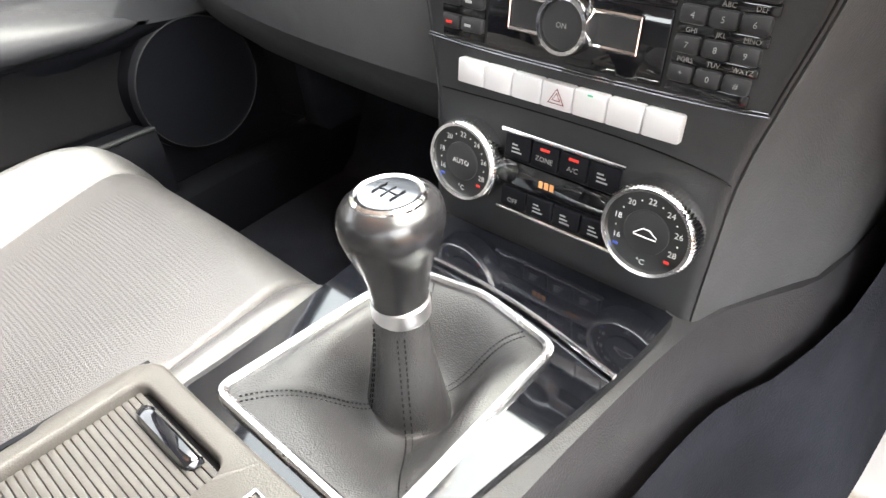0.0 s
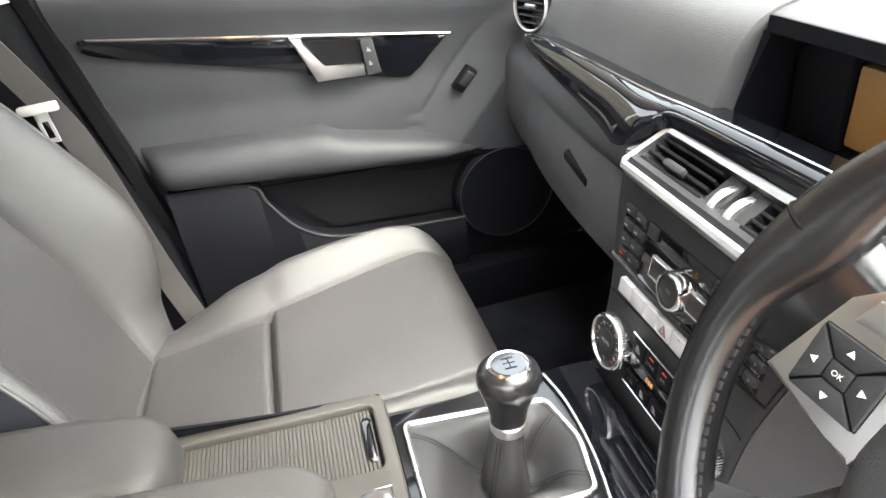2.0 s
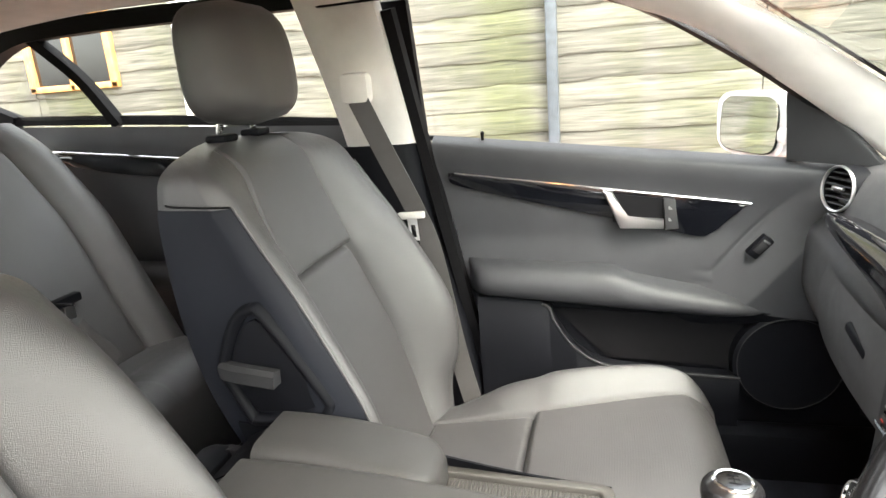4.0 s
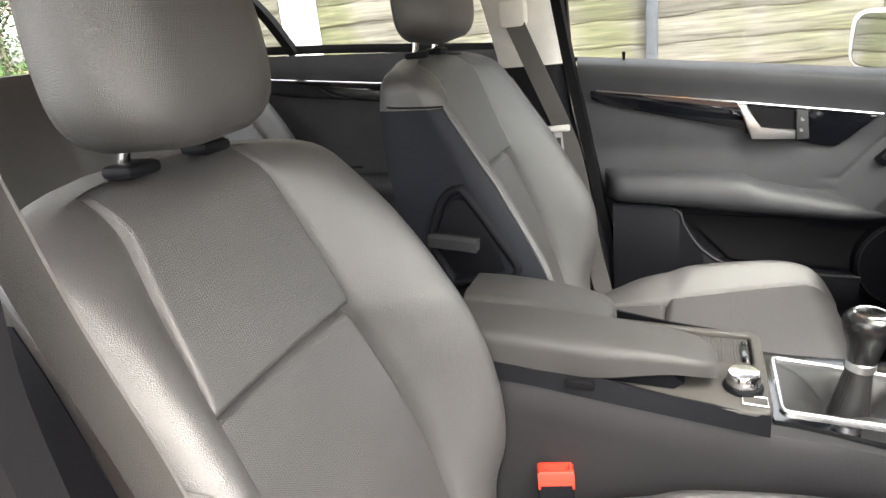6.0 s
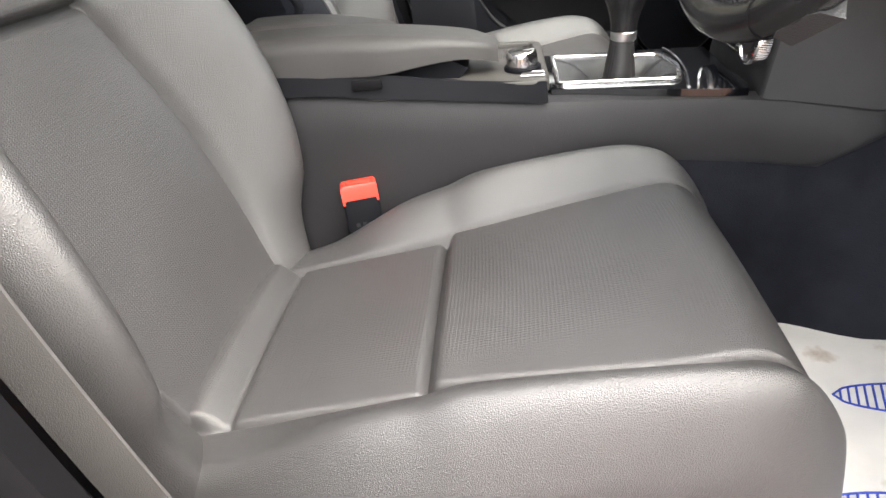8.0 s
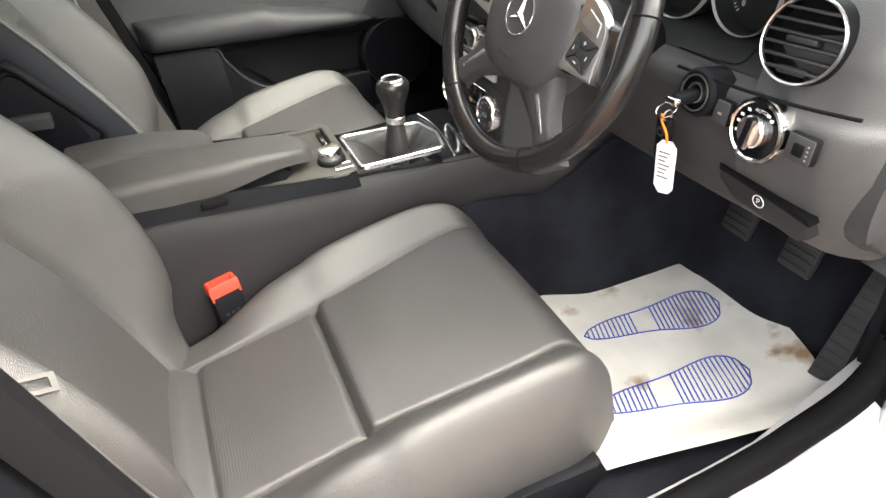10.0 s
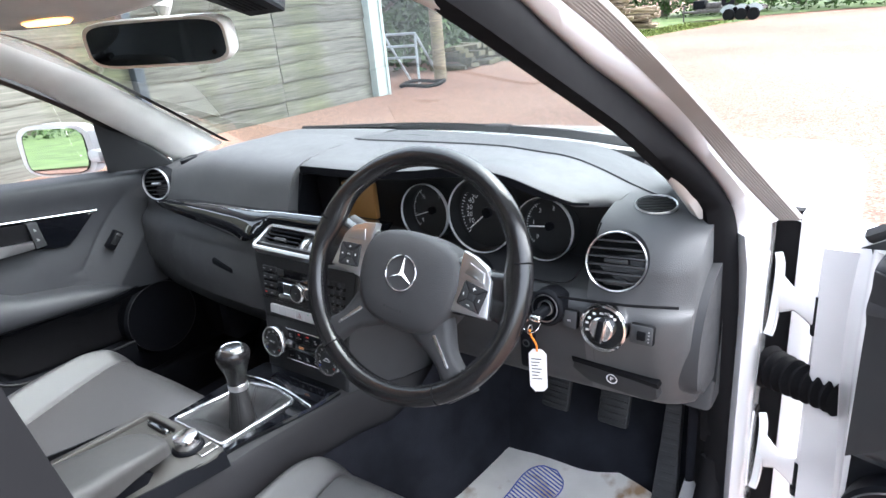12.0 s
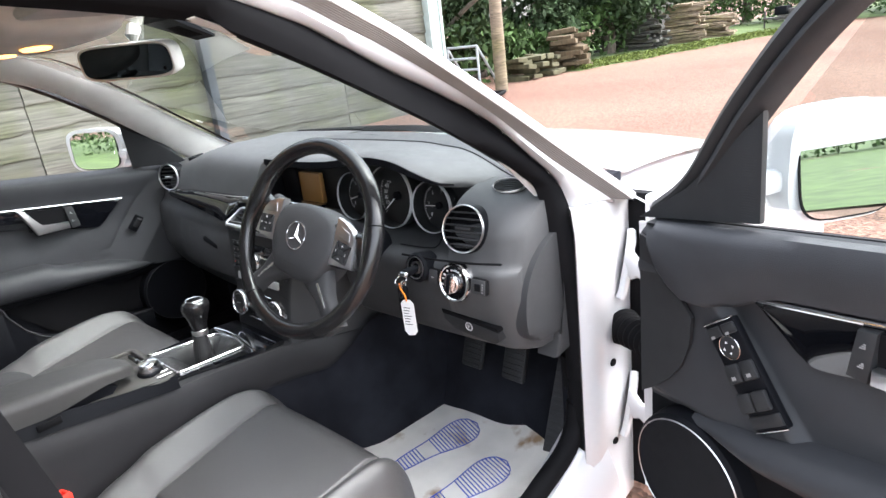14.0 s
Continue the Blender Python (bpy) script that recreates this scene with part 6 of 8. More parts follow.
# side spokes with switch pads
for s in (-1, 1):
    bm = B()
    rings = []
    for f in lin(0, 1, 9):
        x = 0.074 + 0.1 * f
        hi, lo = 0.052 - 0.010 * math.sin(f * 3.14) + 0.004 * f, -0.040 + 0.018 * f ** 0.7 - 0.012 * max(0, f - 0.75) * 4
        z = 0.003 * (1 - f)
        rings.append([W_M @ V(s * x, hi, z - 0.024), W_M @ V(s * x, hi - 0.003, z - 0.004), W_M @ V(s * x, hi - 0.009, z + 0.002), W_M @ V(s * x, lo + 0.009, z + 0.002), W_M @ V(s * x, lo + 0.003, z - 0.004), W_M @ V(s * x, lo, z - 0.024)])
    loft(bm, rings)
    sp = part("spoke", bm, M_WHEEL, wh, "black side spoke", 60)
    bm = B()
    prism(bm, [(s * 0.080, 0.060), (s * 0.100, 0.056), (s * 0.122, 0.046), (s * 0.135, 0.030), (s * 0.1455, -0.024), (s * 0.100, -0.027), (s * 0.085, -0.030)], -0.006, 0.0085, W_M, 0.003)
    part("spoke_bezel", bm, M_SATIN, sp, "satin silver bezel")
    bm = B()
    prism(bm, [(s * 0.092, 0.029), (s * 0.126, 0.023), (s * 0.123, 0.038), (s * 0.097, 0.046)], 0.0, 0.0105, W_M, 0.002)
    part("spoke_key", bm, M_SATIN, sp, "silver key")
    pad = W_M @ Matrix.Translation((s * 0.1135, 0.0, 0.009)) @ Matrix.Rotation(radians(-s * 7), 4, "Z") @ Matrix.Diagonal((0.86, 0.84, 1, 1))
    bm = B()
    box(bm, (-0.0225, -0.0215, -0.004), (0.0225, 0.0215, 0.0005), 0.001, pad)
    part("pad_base", bm, M_BLACK, sp)
    for i, (px, py) in enumerate(((0, 0.0145), (0, -0.0145), (-0.0155, 0), (0.0155, 0))):
        bm = B()
        if px == 0:
            sg = 1 if py > 0 else -1
            pts = [(-0.0205, sg * 0.0210), (0.0205, sg * 0.0210), (0.0065, sg * 0.0068), (-0.0065, sg * 0.0068)]
        else:
            sg = 1 if px > 0 else -1
            pts = [(sg * 0.022, -0.0195), (sg * 0.022, 0.0195), (sg * 0.0078, 0.006), (sg * 0.0078, -0.006)]
        prism(bm, pts, -0.002, 0.0025, pad, 0.0008)
        k_ = part("wheel_button", bm, M_PANEL, sp)
        bm = B()
        t0 = pad @ Matrix.Translation((px, py, 0.0027)) @ Matrix.Rotation(math.atan2(py, px) - 1.5708, 4, "Z")
        if s < 0:
            prism(bm, [(-0.0024, -0.0016), (0.0024, -0.0016), (0, 0.0024)], 0, 0.0004, t0)
        else:
            box(bm, (-0.003, -0.0006, 0), (0.003, 0.0006, 0.0004), 0, t0)
            if i == 0:
                box(bm, (-0.0006, -0.003, 0), (0.0006, 0.003, 0.0004), 0, t0)
        part("button_mark", bm, M_INK, k_)
    bm = B()
    box(bm, (-0.0072, -0.0062, -0.002), (0.0072, 0.0062, 0.0027), 0.001, pad)
    k_ = part("wheel_button", bm, M_PANEL, sp)
    if s < 0:
        bm = B()
        text_bm(bm, "OK", 0.005, pad @ Matrix.Translation((0, 0, 0.003)))
        part("button_mark", bm, M_INK, k_)
# lower spokes
for s in (-1, 1):
    bm = B()
    t0 = W_M @ Matrix.Translation((s * 0.045, -0.052, 0)) @ Matrix.Rotation(radians(-90 + s * 44), 4, "Z")
    rings = []
    for f in lin(0, 1, 12):
        x = 0.128 * f
        w = 0.040 - 0.022 * ease(f / 0.6) + 0.007 * max(0, (f - 0.6) / 0.4)
        z = 0.004 - 0.003 * f
        rings.append([t0 @ V(x, -w, z - 0.022), t0 @ V(x, -w * 0.88, z - 0.004), t0 @ V(x, -w * 0.6, z), t0 @ V(x, w * 0.6, z), t0 @ V(x, w * 0.88, z - 0.004), t0 @ V(x, w, z - 0.022)])
    loft(bm, rings)
    lw = part("lower_spoke", bm, M_DASHLOW, wh, "black lower spoke", 60)
    bm = B()
    prism(bm, [(0.032, -0.0035), (0.082, -0.0025), (0.084, 0.0), (0.082, 0.0025), (0.032, 0.0035), (0.03, 0.0)], -0.003, 0.0015, t0 @ Matrix.Translation((0, s * 0.002, 0.0035)) @ pose(0, 0, 0, 0, 1.3, 0), 0.0008)
    part("spoke_inlay", bm, M_FRAME, lw, "silver inlay")
bm = B()
lathe(bm, [(0.06, -0.02), (0.058, -0.05), (0.05, -0.13), (0.05, -0.2)], W_M, 32)
part("column_shroud", bm, M_HARD, wh, "black steering column shroud")
# stalk
bm = B()
sweep(bm, [W_M @ V(-0.05, 0.01, -0.06), W_M @ V(-0.11, 0.028, -0.055), W_M @ V(-0.135, 0.034, -0.05)], 0.010)
stk = part("stalk", bm, M_HARD, wh, "black column stalk")
bm = B()
sweep(bm, smooth_line([W_M @ V(-0.133, 0.033, -0.05), W_M @ V(-0.15, 0.038, -0.048), W_M @ V(-0.17, 0.043, -0.045)], 4), 0.0165)
part("stalk_end", bm, M_PANEL, stk, "", 40)
bm = B()
sweep(bm, [W_M @ V(-0.134, 0.033, -0.05), W_M @ V(-0.137, 0.034, -0.05)], 0.0172)
part("stalk_ring", bm, M_SATIN, stk)
bm = B()
for k in range(3):
    box(bm, (-0.152 + 0.004 * k, 0.034, -0.0302), (-0.150 + 0.004 * k, 0.042 + 0.002 * (k % 2), -0.0298), 0, W_M)
part("stalk_symbol", bm, M_INK, stk)

# ---- doors ----
def belt_z(y):
    return 1.052 - 0.115 * y


def strip_top(y):
    return 0.961 - 0.142 * y


def door_x(y, z, s=-1):
    """Inner face of a front door, as distance from the car's middle."""
    b = belt_z(y)
    x = 0.775
    x -= 0.022 * math.exp(-((z - (b - 0.03)) / 0.05) ** 2)
    x += 0.006 * math.exp(-((z - 0.87) / 0.04) ** 2)
    if z > b - 0.02:
        x += 0.035 * ((z - b + 0.02) / 0.02) ** 2
    d = y - 0.08 - (z - 0.763) * 0.88
    if s > 0:
        return x - 0.020 * ease(d / 0.03) * ease((0.97 - z) / 0.04) * ease((z - 0.69) / 0.03)
    x -= min(0.042, 0.36 * max(0.0, d - 0.004)) * ease((0.985 - z) / 0.05) * ease((z - 0.66) / 0.03)
    x += 0.004 * math.exp(-(d / 0.005) ** 2) * ease((0.94 - z) / 0.02) * ease((z - 0.70) / 0.02)
    return x


def front_door(s, label):
    """Built shut on the left (s = -1) or right (s = 1) side; returned as one thing hinged at its front edge."""
    name = "door_1" if s < 0 else "door_2"
    hinge = (s * 0.87, 0.50, 0.35)
    d = root(name, hinge, label, "car door", "structure")
    X = lambda x, y, z: V(s * x, y, z)
    face_x = lambda y, z: door_x(y, z, s)
    # skin
    def edge_r(z):
        return interp(z, [(0.4, -0.36), (0.53, -0.385), (0.76, -0.435), (1.03, -0.49), (1.12, -0.5)])
    front = 0.46 if s < 0 else 0.37

    def mid_z(y):
        return interp(y, [(-0.44, 0.78), (-0.08, 0.745), (0.265, 0.695), (0.46, 0.68)])

    def panel(lo, hi):
        def f(u, v):
            y0 = edge_r(0.40 + 0.68 * v)
            y = y0 + (front - y0) * u
            z = lo(y) + (hi(y) - lo(y)) * v
            y0 = edge_r(z)
            y = y0 + (front - y0) * u
            return X(face_x(y, z), y, z)
        return f
    part("upper_panel", surf(B(), panel(mid_z, belt_z), lin(0, 0.6, 24) + lin(0.605, 1, 110), lin(0, 1, 70)), M_DOOR, d, "dark grey moulded door trim", 60)
    part("lower_panel", surf(B(), panel(lambda y: 0.40, mid_z), lin(0, 1, 30), lin(0, 1, 20)), M_HARD, d, "black plastic lower door trim", 80)
    bm = B()
    rings = []
    for y in lin(-0.52, 0.48, 16):
        k = 0.055 * ease((y - 0.30) / 0.06) if s > 0 else 0.0
        rings.append([X(0.81 + k, y, 0.40), X(0.86, y, 0.37), X(0.885, y, 0.55), X(0.885, y, 0.85), X(0.86, y, belt_z(y) - 0.035), X(0.815 + k * 0.7, y, belt_z(y) - 0.035), X(0.80 + k, y, 0.85)])
    loft(bm, rings)
    part("outer_skin", bm, M_WHITE, d, "white painted outer door skin", 60)
    bm = B()
    rings = []
    for z in lin(0.38, 1.0, 14):
        if s > 0:
            bulge = 0.012 * math.sin(z * 9)
            rings.append([X(0.785, front, z), X(0.79, front + 0.012, z), X(0.81, 0.395 + bulge * 0.3, z), X(0.835, 0.405 + bulge * 0.6, z), X(0.866, 0.437 + bulge, z), X(0.885, 0.475, z), X(0.903, 0.505, z), X(0.905, 0.495, z), X(0.885, front, z)])
        else:
            rings.append([X(0.79, front + 0.0, z), X(0.795, front + 0.018, z), X(0.86, front + 0.034, z), X(0.885, front + 0.03, z), X(0.885, front, z)])
    loft(bm, rings)
    part("front_edge", bm, M_WHITE, d, "white painted door edge", 60)
    bm = B()
    sweep(bm, [X(0.797, y, belt_z(y) - (0.006 if s < 0 else 0.004)) for y in lin(-0.52, 0.44 if s < 0 else 0.36, 12)], [(-0.012, -0.006), (0.010, -0.006), (0.006, 0.003), (-0.006, 0.004)])
    part("belt_seal", bm, M_BLACK, d, "black rubber window seal")
    # window frame
    bm = B()
    top = [X(0.83, 0.40, 1.0), X(0.80, 0.30, 1.072), X(0.785, 0.205, 1.20), X(0.768, 0.09, 1.32), X(0.75, -0.04, 1.395), X(0.74, -0.22, 1.425), X(0.73, -0.53, 1.42)] if s > 0 else [X(0.835, 0.46, 1.03), X(0.80, 0.22, 1.208), X(0.765, -0.02, 1.343), X(0.745, -0.16, 1.40), X(0.73, -0.32, 1.43), X(0.73, -0.53, 1.435)]
    sweep(bm, smooth_line(top, 8), [(-0.03, -0.022), (0.008, -0.022), (0.018, -0.014), (0.016, -0.006), (0.008, -0.002), (0.016, 0.002), (0.020, 0.010), (0.012, 0.02), (-0.03, 0.02)])
    part("window_frame", bm, M_PANEL, d, "black window frame with rubber seal", 50)
    bm = B()
    sweep(bm, smooth_line([X(0.735, -0.55, 1.40), X(0.79, -0.545, 1.12)], 6), [(-0.012, -0.03), (0.012, -0.03), (0.012, 0.03), (-0.012, 0.03)], up=(0, 1, 0))
    part("rear_frame", bm, M_BLACK, d)
    bm = B()
    fr = axes((s * 0.79, 0, 0), (0, 1, 0), (0, 0, 1))
    if s > 0:
        prism(bm, [(0.175, 1.04), (0.40, 1.005), (0.30, 1.07), (0.178, 1.19)], -0.012, 0.002, fr, 0.006)
    else:
        corner = [V(-0.770, 0.234, 1.022), V(-0.693, 0.385, 1.012), V(-0.705, 0.335, 1.075), V(-0.735, 0.25, 1.15), V(-0.756, 0.222, 1.172)]
        cm = axes(corner[0], corner[1] - corner[0], corner[4] - corner[0])
        prism(bm, [(cm.inverted() @ p).to_2d() for p in corner], -0.02, 0.004, cm, 0.004)
    tri_ = part("mirror_triangle", bm, M_PANEL, d, "black plastic corner cover")
    if s > 0:
        for k in range(34):
            bm = B()
            sweep(bm, [X(0.779, 0.184, 1.048 + 0.0037 * k), X(0.779, min(0.205, 0.184 + max(0.006, 0.142 - 0.0037 * k)), 1.047 + 0.0037 * k)], 0.0012, up=(0, 0, 1))
            part("corner_rib", bm, M_PANEL, tri_)
    if s > 0:
        bm = B()
        surf(bm, lambda u, v: X(0.812 - 0.06 * v, -0.54 + (0.80 - 0.27 * v) * u, 1.10 - 0.05 * u + 0.32 * v), lin(0, 1, 8), lin(0, 1, 8))
        g = part("window_pane", bm, M_TINT, d, "clear window glass")
        g.visible_shadow = False
    if s > 0:
        bm = B()
        prism(bm, [(0.368, 0.99), (0.35, 0.985), (0.325, 0.945), (0.285, 0.905), (0.262, 0.878), (0.265, 0.83), (0.282, 0.785), (0.305, 0.755), (0.335, 0.725), (0.368, 0.70)], -0.004, 0.004, axes((0.7525, 0, 0), (0, 1, 0), (0, 0, 1)), 0.003)
        part("front_insert", bm, M_PANEL, d, "black front edge insert")
    if s > 0:
        # padded upper section overhanging the switch panel
        bm = B()
        rings = []
        for y in lin(-0.46, 0.10, 14) + lin(0.13, 0.362, 12):
            zb = interp(y, [(-0.46, strip_top(-0.46) + 0.006), (0.14, strip_top(0.14) + 0.006), (0.20, 0.912), (0.258, 0.905), (0.285, 0.905), (0.325, 0.95), (0.362, 1.005)])
            zt = belt_z(y) - 0.004
            h_ = max(0.006, zt - zb)
            p_ = 0.010 + 0.008 * ease((y - 0.1) / 0.1)
            x_ = lambda z: face_x(min(y, 0.36), z)
            rings.append([X(x_(zb) + 0.01, y, zb), X(x_(zb) - p_ * 0.8, y, zb + 0.001), X(x_(zb) - p_, y, zb + min(0.008, h_ * 0.3)), X(x_(zb + h_ * 0.5) - p_ * 0.9, y, zb + h_ * 0.5), X(x_(zb + h_ * 0.8) - p_ * 0.7, y, zb + h_ * 0.85), X(x_(zt - 0.02) + 0.002, y, zt + 0.002), X(x_(zb) + 0.03, y, zt)])
        loft(bm, rings)
        part("upper_pad", bm, M_DOOR, d, "padded dark grey upper door section", 60)
    # gloss strip with chrome line
    bm = B()
    o = lambda y, z, k=0.0: X(face_x(y, z) - 0.004 - k, y, z)
    low = smooth_line([V(-0.45, 1.02, 0), V(-0.437, 0.992, 0), V(-0.112, 0.912, 0), (V(0.06, 0.868, 0)), V(0.10, 0.874, 0), V(0.13, 0.90, 0), V(0.168, 0.934, 0)], 6)
    rings = []
    for p in low:
        zt = strip_top(p.x)
        rings.append([o(p.x, p.y, -0.006), o(p.x, p.y, 0.004), o(p.x, (p.y + zt) / 2, 0.008), o(p.x, zt - 0.002, 0.004), o(p.x, zt - 0.002, -0.006)])
    loft(bm, rings)
    part("gloss_trim", bm, M_GLOSS, d, "piano black trim strip", 60)
    bm = B()
    sweep(bm, [o(y, strip_top(y), 0.005) for y in lin(-0.45, 0.172, 20)], 0.0035)
    part("trim_line", bm, M_CHROME, d, "chrome line")
    # handle
    bm = B()
    rings = []
    for y in lin(-0.105, 0.0, 10):
        z1, z0 = strip_top(y) - 0.008, strip_top(y) - 0.072
        rings.append([o(y, z0, -0.002), o(y, z0, 0.0125), o(y, z1, 0.0125), o(y, z1, -0.002)])
    loft(bm, rings)
    part("handle_recess", bm, M_BLACK, d)
    bm = B()
    hy = [(-0.125, -0.004), (-0.105, -0.006), (-0.075, -0.056), (0.0, -0.052), (-0.0, -0.072), (-0.09, -0.082)]
    prism(bm, [(y, strip_top(y) + dz) for y, dz in hy], 0, 0.02 * s * -1, axes((s * 0.766, 0, 0), (0, 1, 0), (0, 0, 1)), 0.004)
    part("door_handle", bm, M_SATIN, d, "satin silver pull handle")
    bm = B()
    prism(bm, [(y, strip_top(y) + dz) for y, dz in ((-0.002, -0.006), (0.022, -0.006), (0.03, -0.068), (0.004, -0.074))], 0, 0.016 * s * -1, axes((s * 0.766, 0, 0), (0, 1, 0), (0, 0, 1)), 0.003)
    lk = part("lock_switch", bm, M_PANEL, d, "dark lock switch")
    bm = B()
    for dz in (-0.025, -0.05):
        for q in range(3):
            box(bm, (s * 0.7485 - 0.0006, 0.009, strip_top(0.01) + dz - 0.003 + q * 0.0026), (s * 0.7485 + 0.0006, 0.016 - 0.002 * q, strip_top(0.01) + dz - 0.0018 + q * 0.0026))
    part("lock_symbol", bm, M_DIMINK, lk)
    # armrest
    bm = B()
    rings = []
    for k, y in enumerate(lin(-0.435, 0.262, 34)):
        zt = interp(y, [(-0.44, 0.818), (-0.1, 0.80), (-0.07, 0.782), (0.12, 0.742), (0.265, 0.708)])
        zb = interp(y, [(-0.44, 0.745), (-0.08, 0.712), (0.265, 0.683)])
        e = min(1, (y + 0.435) / 0.04) ** 0.5 if y < -0.395 else 1
        out_ = 0.068 * e * (1 - 0.55 * ease((y - 0.1) / 0.17))
        xb = 0.778
        rings.append([X(xb, y, zt + 0.004), X(xb - out_ * 0.55, y, zt), X(xb - out_ * 0.9, y, zt - 0.010), X(xb - out_, y, (zt + zb) / 2), X(xb - out_ * 0.92, y, zb + 0.012), X(xb - out_ * 0.6, y, zb), X(xb, y, zb - 0.004)])
    loft(bm, rings)
    part("armrest", bm, M_DOOR, d, "padded dark grey door armrest", 70)
    # pocket
    bm = B()
    edge = smooth_line([V(-0.41, 0.735, 0), V(-0.262, 0.722, 0), V(-0.235, 0.68, 0), V(-0.193, 0.617, 0), V(-0.126, 0.576, 0), V(0.0, 0.562, 0), V(0.16, 0.553, 0)], 6)
    rings = []
    for p in edge:
        zl = 0.42
        rings.append([X(0.772, p.x, p.y), X(0.735, p.x, p.y + 0.004), X(0.728, p.x, p.y - 0.004), X(0.728, p.x, (p.y + zl) / 2), X(0.735, p.x, zl), X(0.772, p.x, zl)])
    loft(bm, rings)
    pk = part("door_pocket", bm, M_HARD, d, "moulded door pocket", 50)
    bm = B()
    sweep(bm, [X(0.7285, p.x, p.y + 0.002) for p in edge[6:]], 0.003)
    part("pocket_lip", bm, M_PANEL, pk)
    # added flat black sheet that stands in for the shade inside the pocket
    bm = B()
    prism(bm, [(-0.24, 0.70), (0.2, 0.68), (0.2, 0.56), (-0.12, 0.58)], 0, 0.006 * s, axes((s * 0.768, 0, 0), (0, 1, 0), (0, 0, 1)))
    part("pocket_shade_sheet", bm, M_BLACK, pk)
    # speaker
    SM = axes((s * 0.742, 0.258, 0.588), (0, 1, 0), (0, 0, 1))
    if SM.col[2][0] * s > 0:
        SM = axes((s * 0.742, 0.258, 0.588), (0, -1, 0), (0, 0, 1))
    bm = B()
    lathe(bm, [(0.118, -0.045), (0.112, 0.0), (0.104, 0.008), (0.098, 0.006), (0.0, 0.012)], SM, 56)
    spk = part("speaker", bm, M_HARD, d, "round black speaker grille")
    bm = B()
    lathe(bm, [(0.103, 0.007), (0.1045, 0.0088), (0.106, 0.007)], SM, 56)
    part("speaker_ring", bm, M_SATIN if s > 0 else M_PANEL, spk, "thin bright ring")
    # window switches
    if s < 0:
        pin = B()
        lathe(pin, [(0.0, -0.02), (0.0035, -0.02), (0.0035, 0.008), (0.0045, 0.010), (0.0045, 0.015), (0.0, 0.017)], Matrix.Translation((-0.785, -0.386, belt_z(-0.386))), 12)
        part("lock_pin", pin, M_BLACK, d, "small black lock pin")
        PM = axes((s * 0.741, 0.188, 0.848), (0.17, 0.62, 0.76), (0.17, -0.76, 0.62))
        zs = -1 if PM.col[2][0] < 0 else 1
        bm = B()
        box(bm, (-0.026, -0.013, -0.012), (0.026, 0.013, 0.0025), 0.002, PM)
        sw = part("window_switch", bm, M_HARD, d, "black window switch")
        bm = B()
        box(bm, (-0.012, -0.009, 0.0), (0.022, 0.009, 0.0045), 0.002, PM)
        part("switch_rocker", bm, M_PANEL, sw)
        bm = B()
        box(bm, (0.016, -0.008, 0.002), (0.020, 0.008, 0.0056), 0.001, PM)
        part("switch_tip", bm, M_SATIN, sw)
    else:
        PM = axes((0.750, 0.165, 0.828), (0, -0.8, 0.58), (0, 0.58, 0.8))
        if PM.col[2][0] > 0:
            PM = axes((0.750, 0.165, 0.828), (0, 0.8, -0.58), (0, 0.58, 0.8))
        bm = B()
        box(bm, (-0.029, -0.084, -0.01), (0.029, 0.080, 0.004), 0.004, PM)
        sw = part("switch_panel", bm, M_HARD, d, "black window and mirror switch panel")
        bm = B()
        box(bm, (-0.029, 0.0785, 0.0), (0.029, 0.0815, 0.0052), 0.001, PM)
        box(bm, (-0.029, -0.0855, 0.0), (0.029, -0.0825, 0.0052), 0.001, PM)
        part("panel_edge", bm, M_CHROME, sw)
        bm = B()
        ring(bm, 0.0175, 0.0018, 0.003, PM @ Matrix.Translation((0, 0.04, 0.0045)), 40)
        part("mirror_ring", bm, M_CHROME, sw)
        bm = B()
        disc(bm, 0.0168, 0.0, 0.007, PM @ Matrix.Translation((0, 0.04, 0)), 32, 0.003)
        part("mirror_pad", bm, M_PANEL, sw)
        bm = B()
        for k in range(4):
            prism(bm, [(-0.0025, 0.007), (0.0025, 0.007), (0, 0.0105)], 0.0071, 0.0075, PM @ Matrix.Translation((0, 0.04, 0)) @ Matrix.Rotation(radians(90 * k), 4, "Z"))
        part("pad_marks", bm, M_INK, sw)
        for cx in (-0.0142, 0.0142):
            for cy, h in ((0.066, 0.008), (0.003, 0.014), (-0.040, 0.014)):
                bm = B()
                box(bm, (cx - 0.0128, cy - h, 0.002), (cx + 0.0128, cy + h, 0.010 if h > 0.01 else 0.0065), 0.003, PM @ pose(0, 0, 0, -6 if h > 0.01 else 0, 0, 0))
                b_ = part("window_key", bm, M_PANEL, sw)
                bm = B()
                box(bm, (cx - 0.004, cy - 0.008, 0.0105), (cx + 0.004, cy - 0.003, 0.0108) if h > 0.01 else (cx + 0.003, cy - 0.004, 0.0108), 0, PM)
                part("key_symbol", bm, M_DIMINK, b_)
        bm = B()
        box(bm, (-0.028, -0.078, 0.002), (0.028, -0.060, 0.007), 0.002, PM)
        part("child_lock_key", bm, M_PANEL, sw)
    # outside mirror
    bm = B()
    mz = 1.085
    mc, mw, mh = (0.955, 0.115, 0.073) if s < 0 else (0.995, 0.092, 0.090)
    rings = []
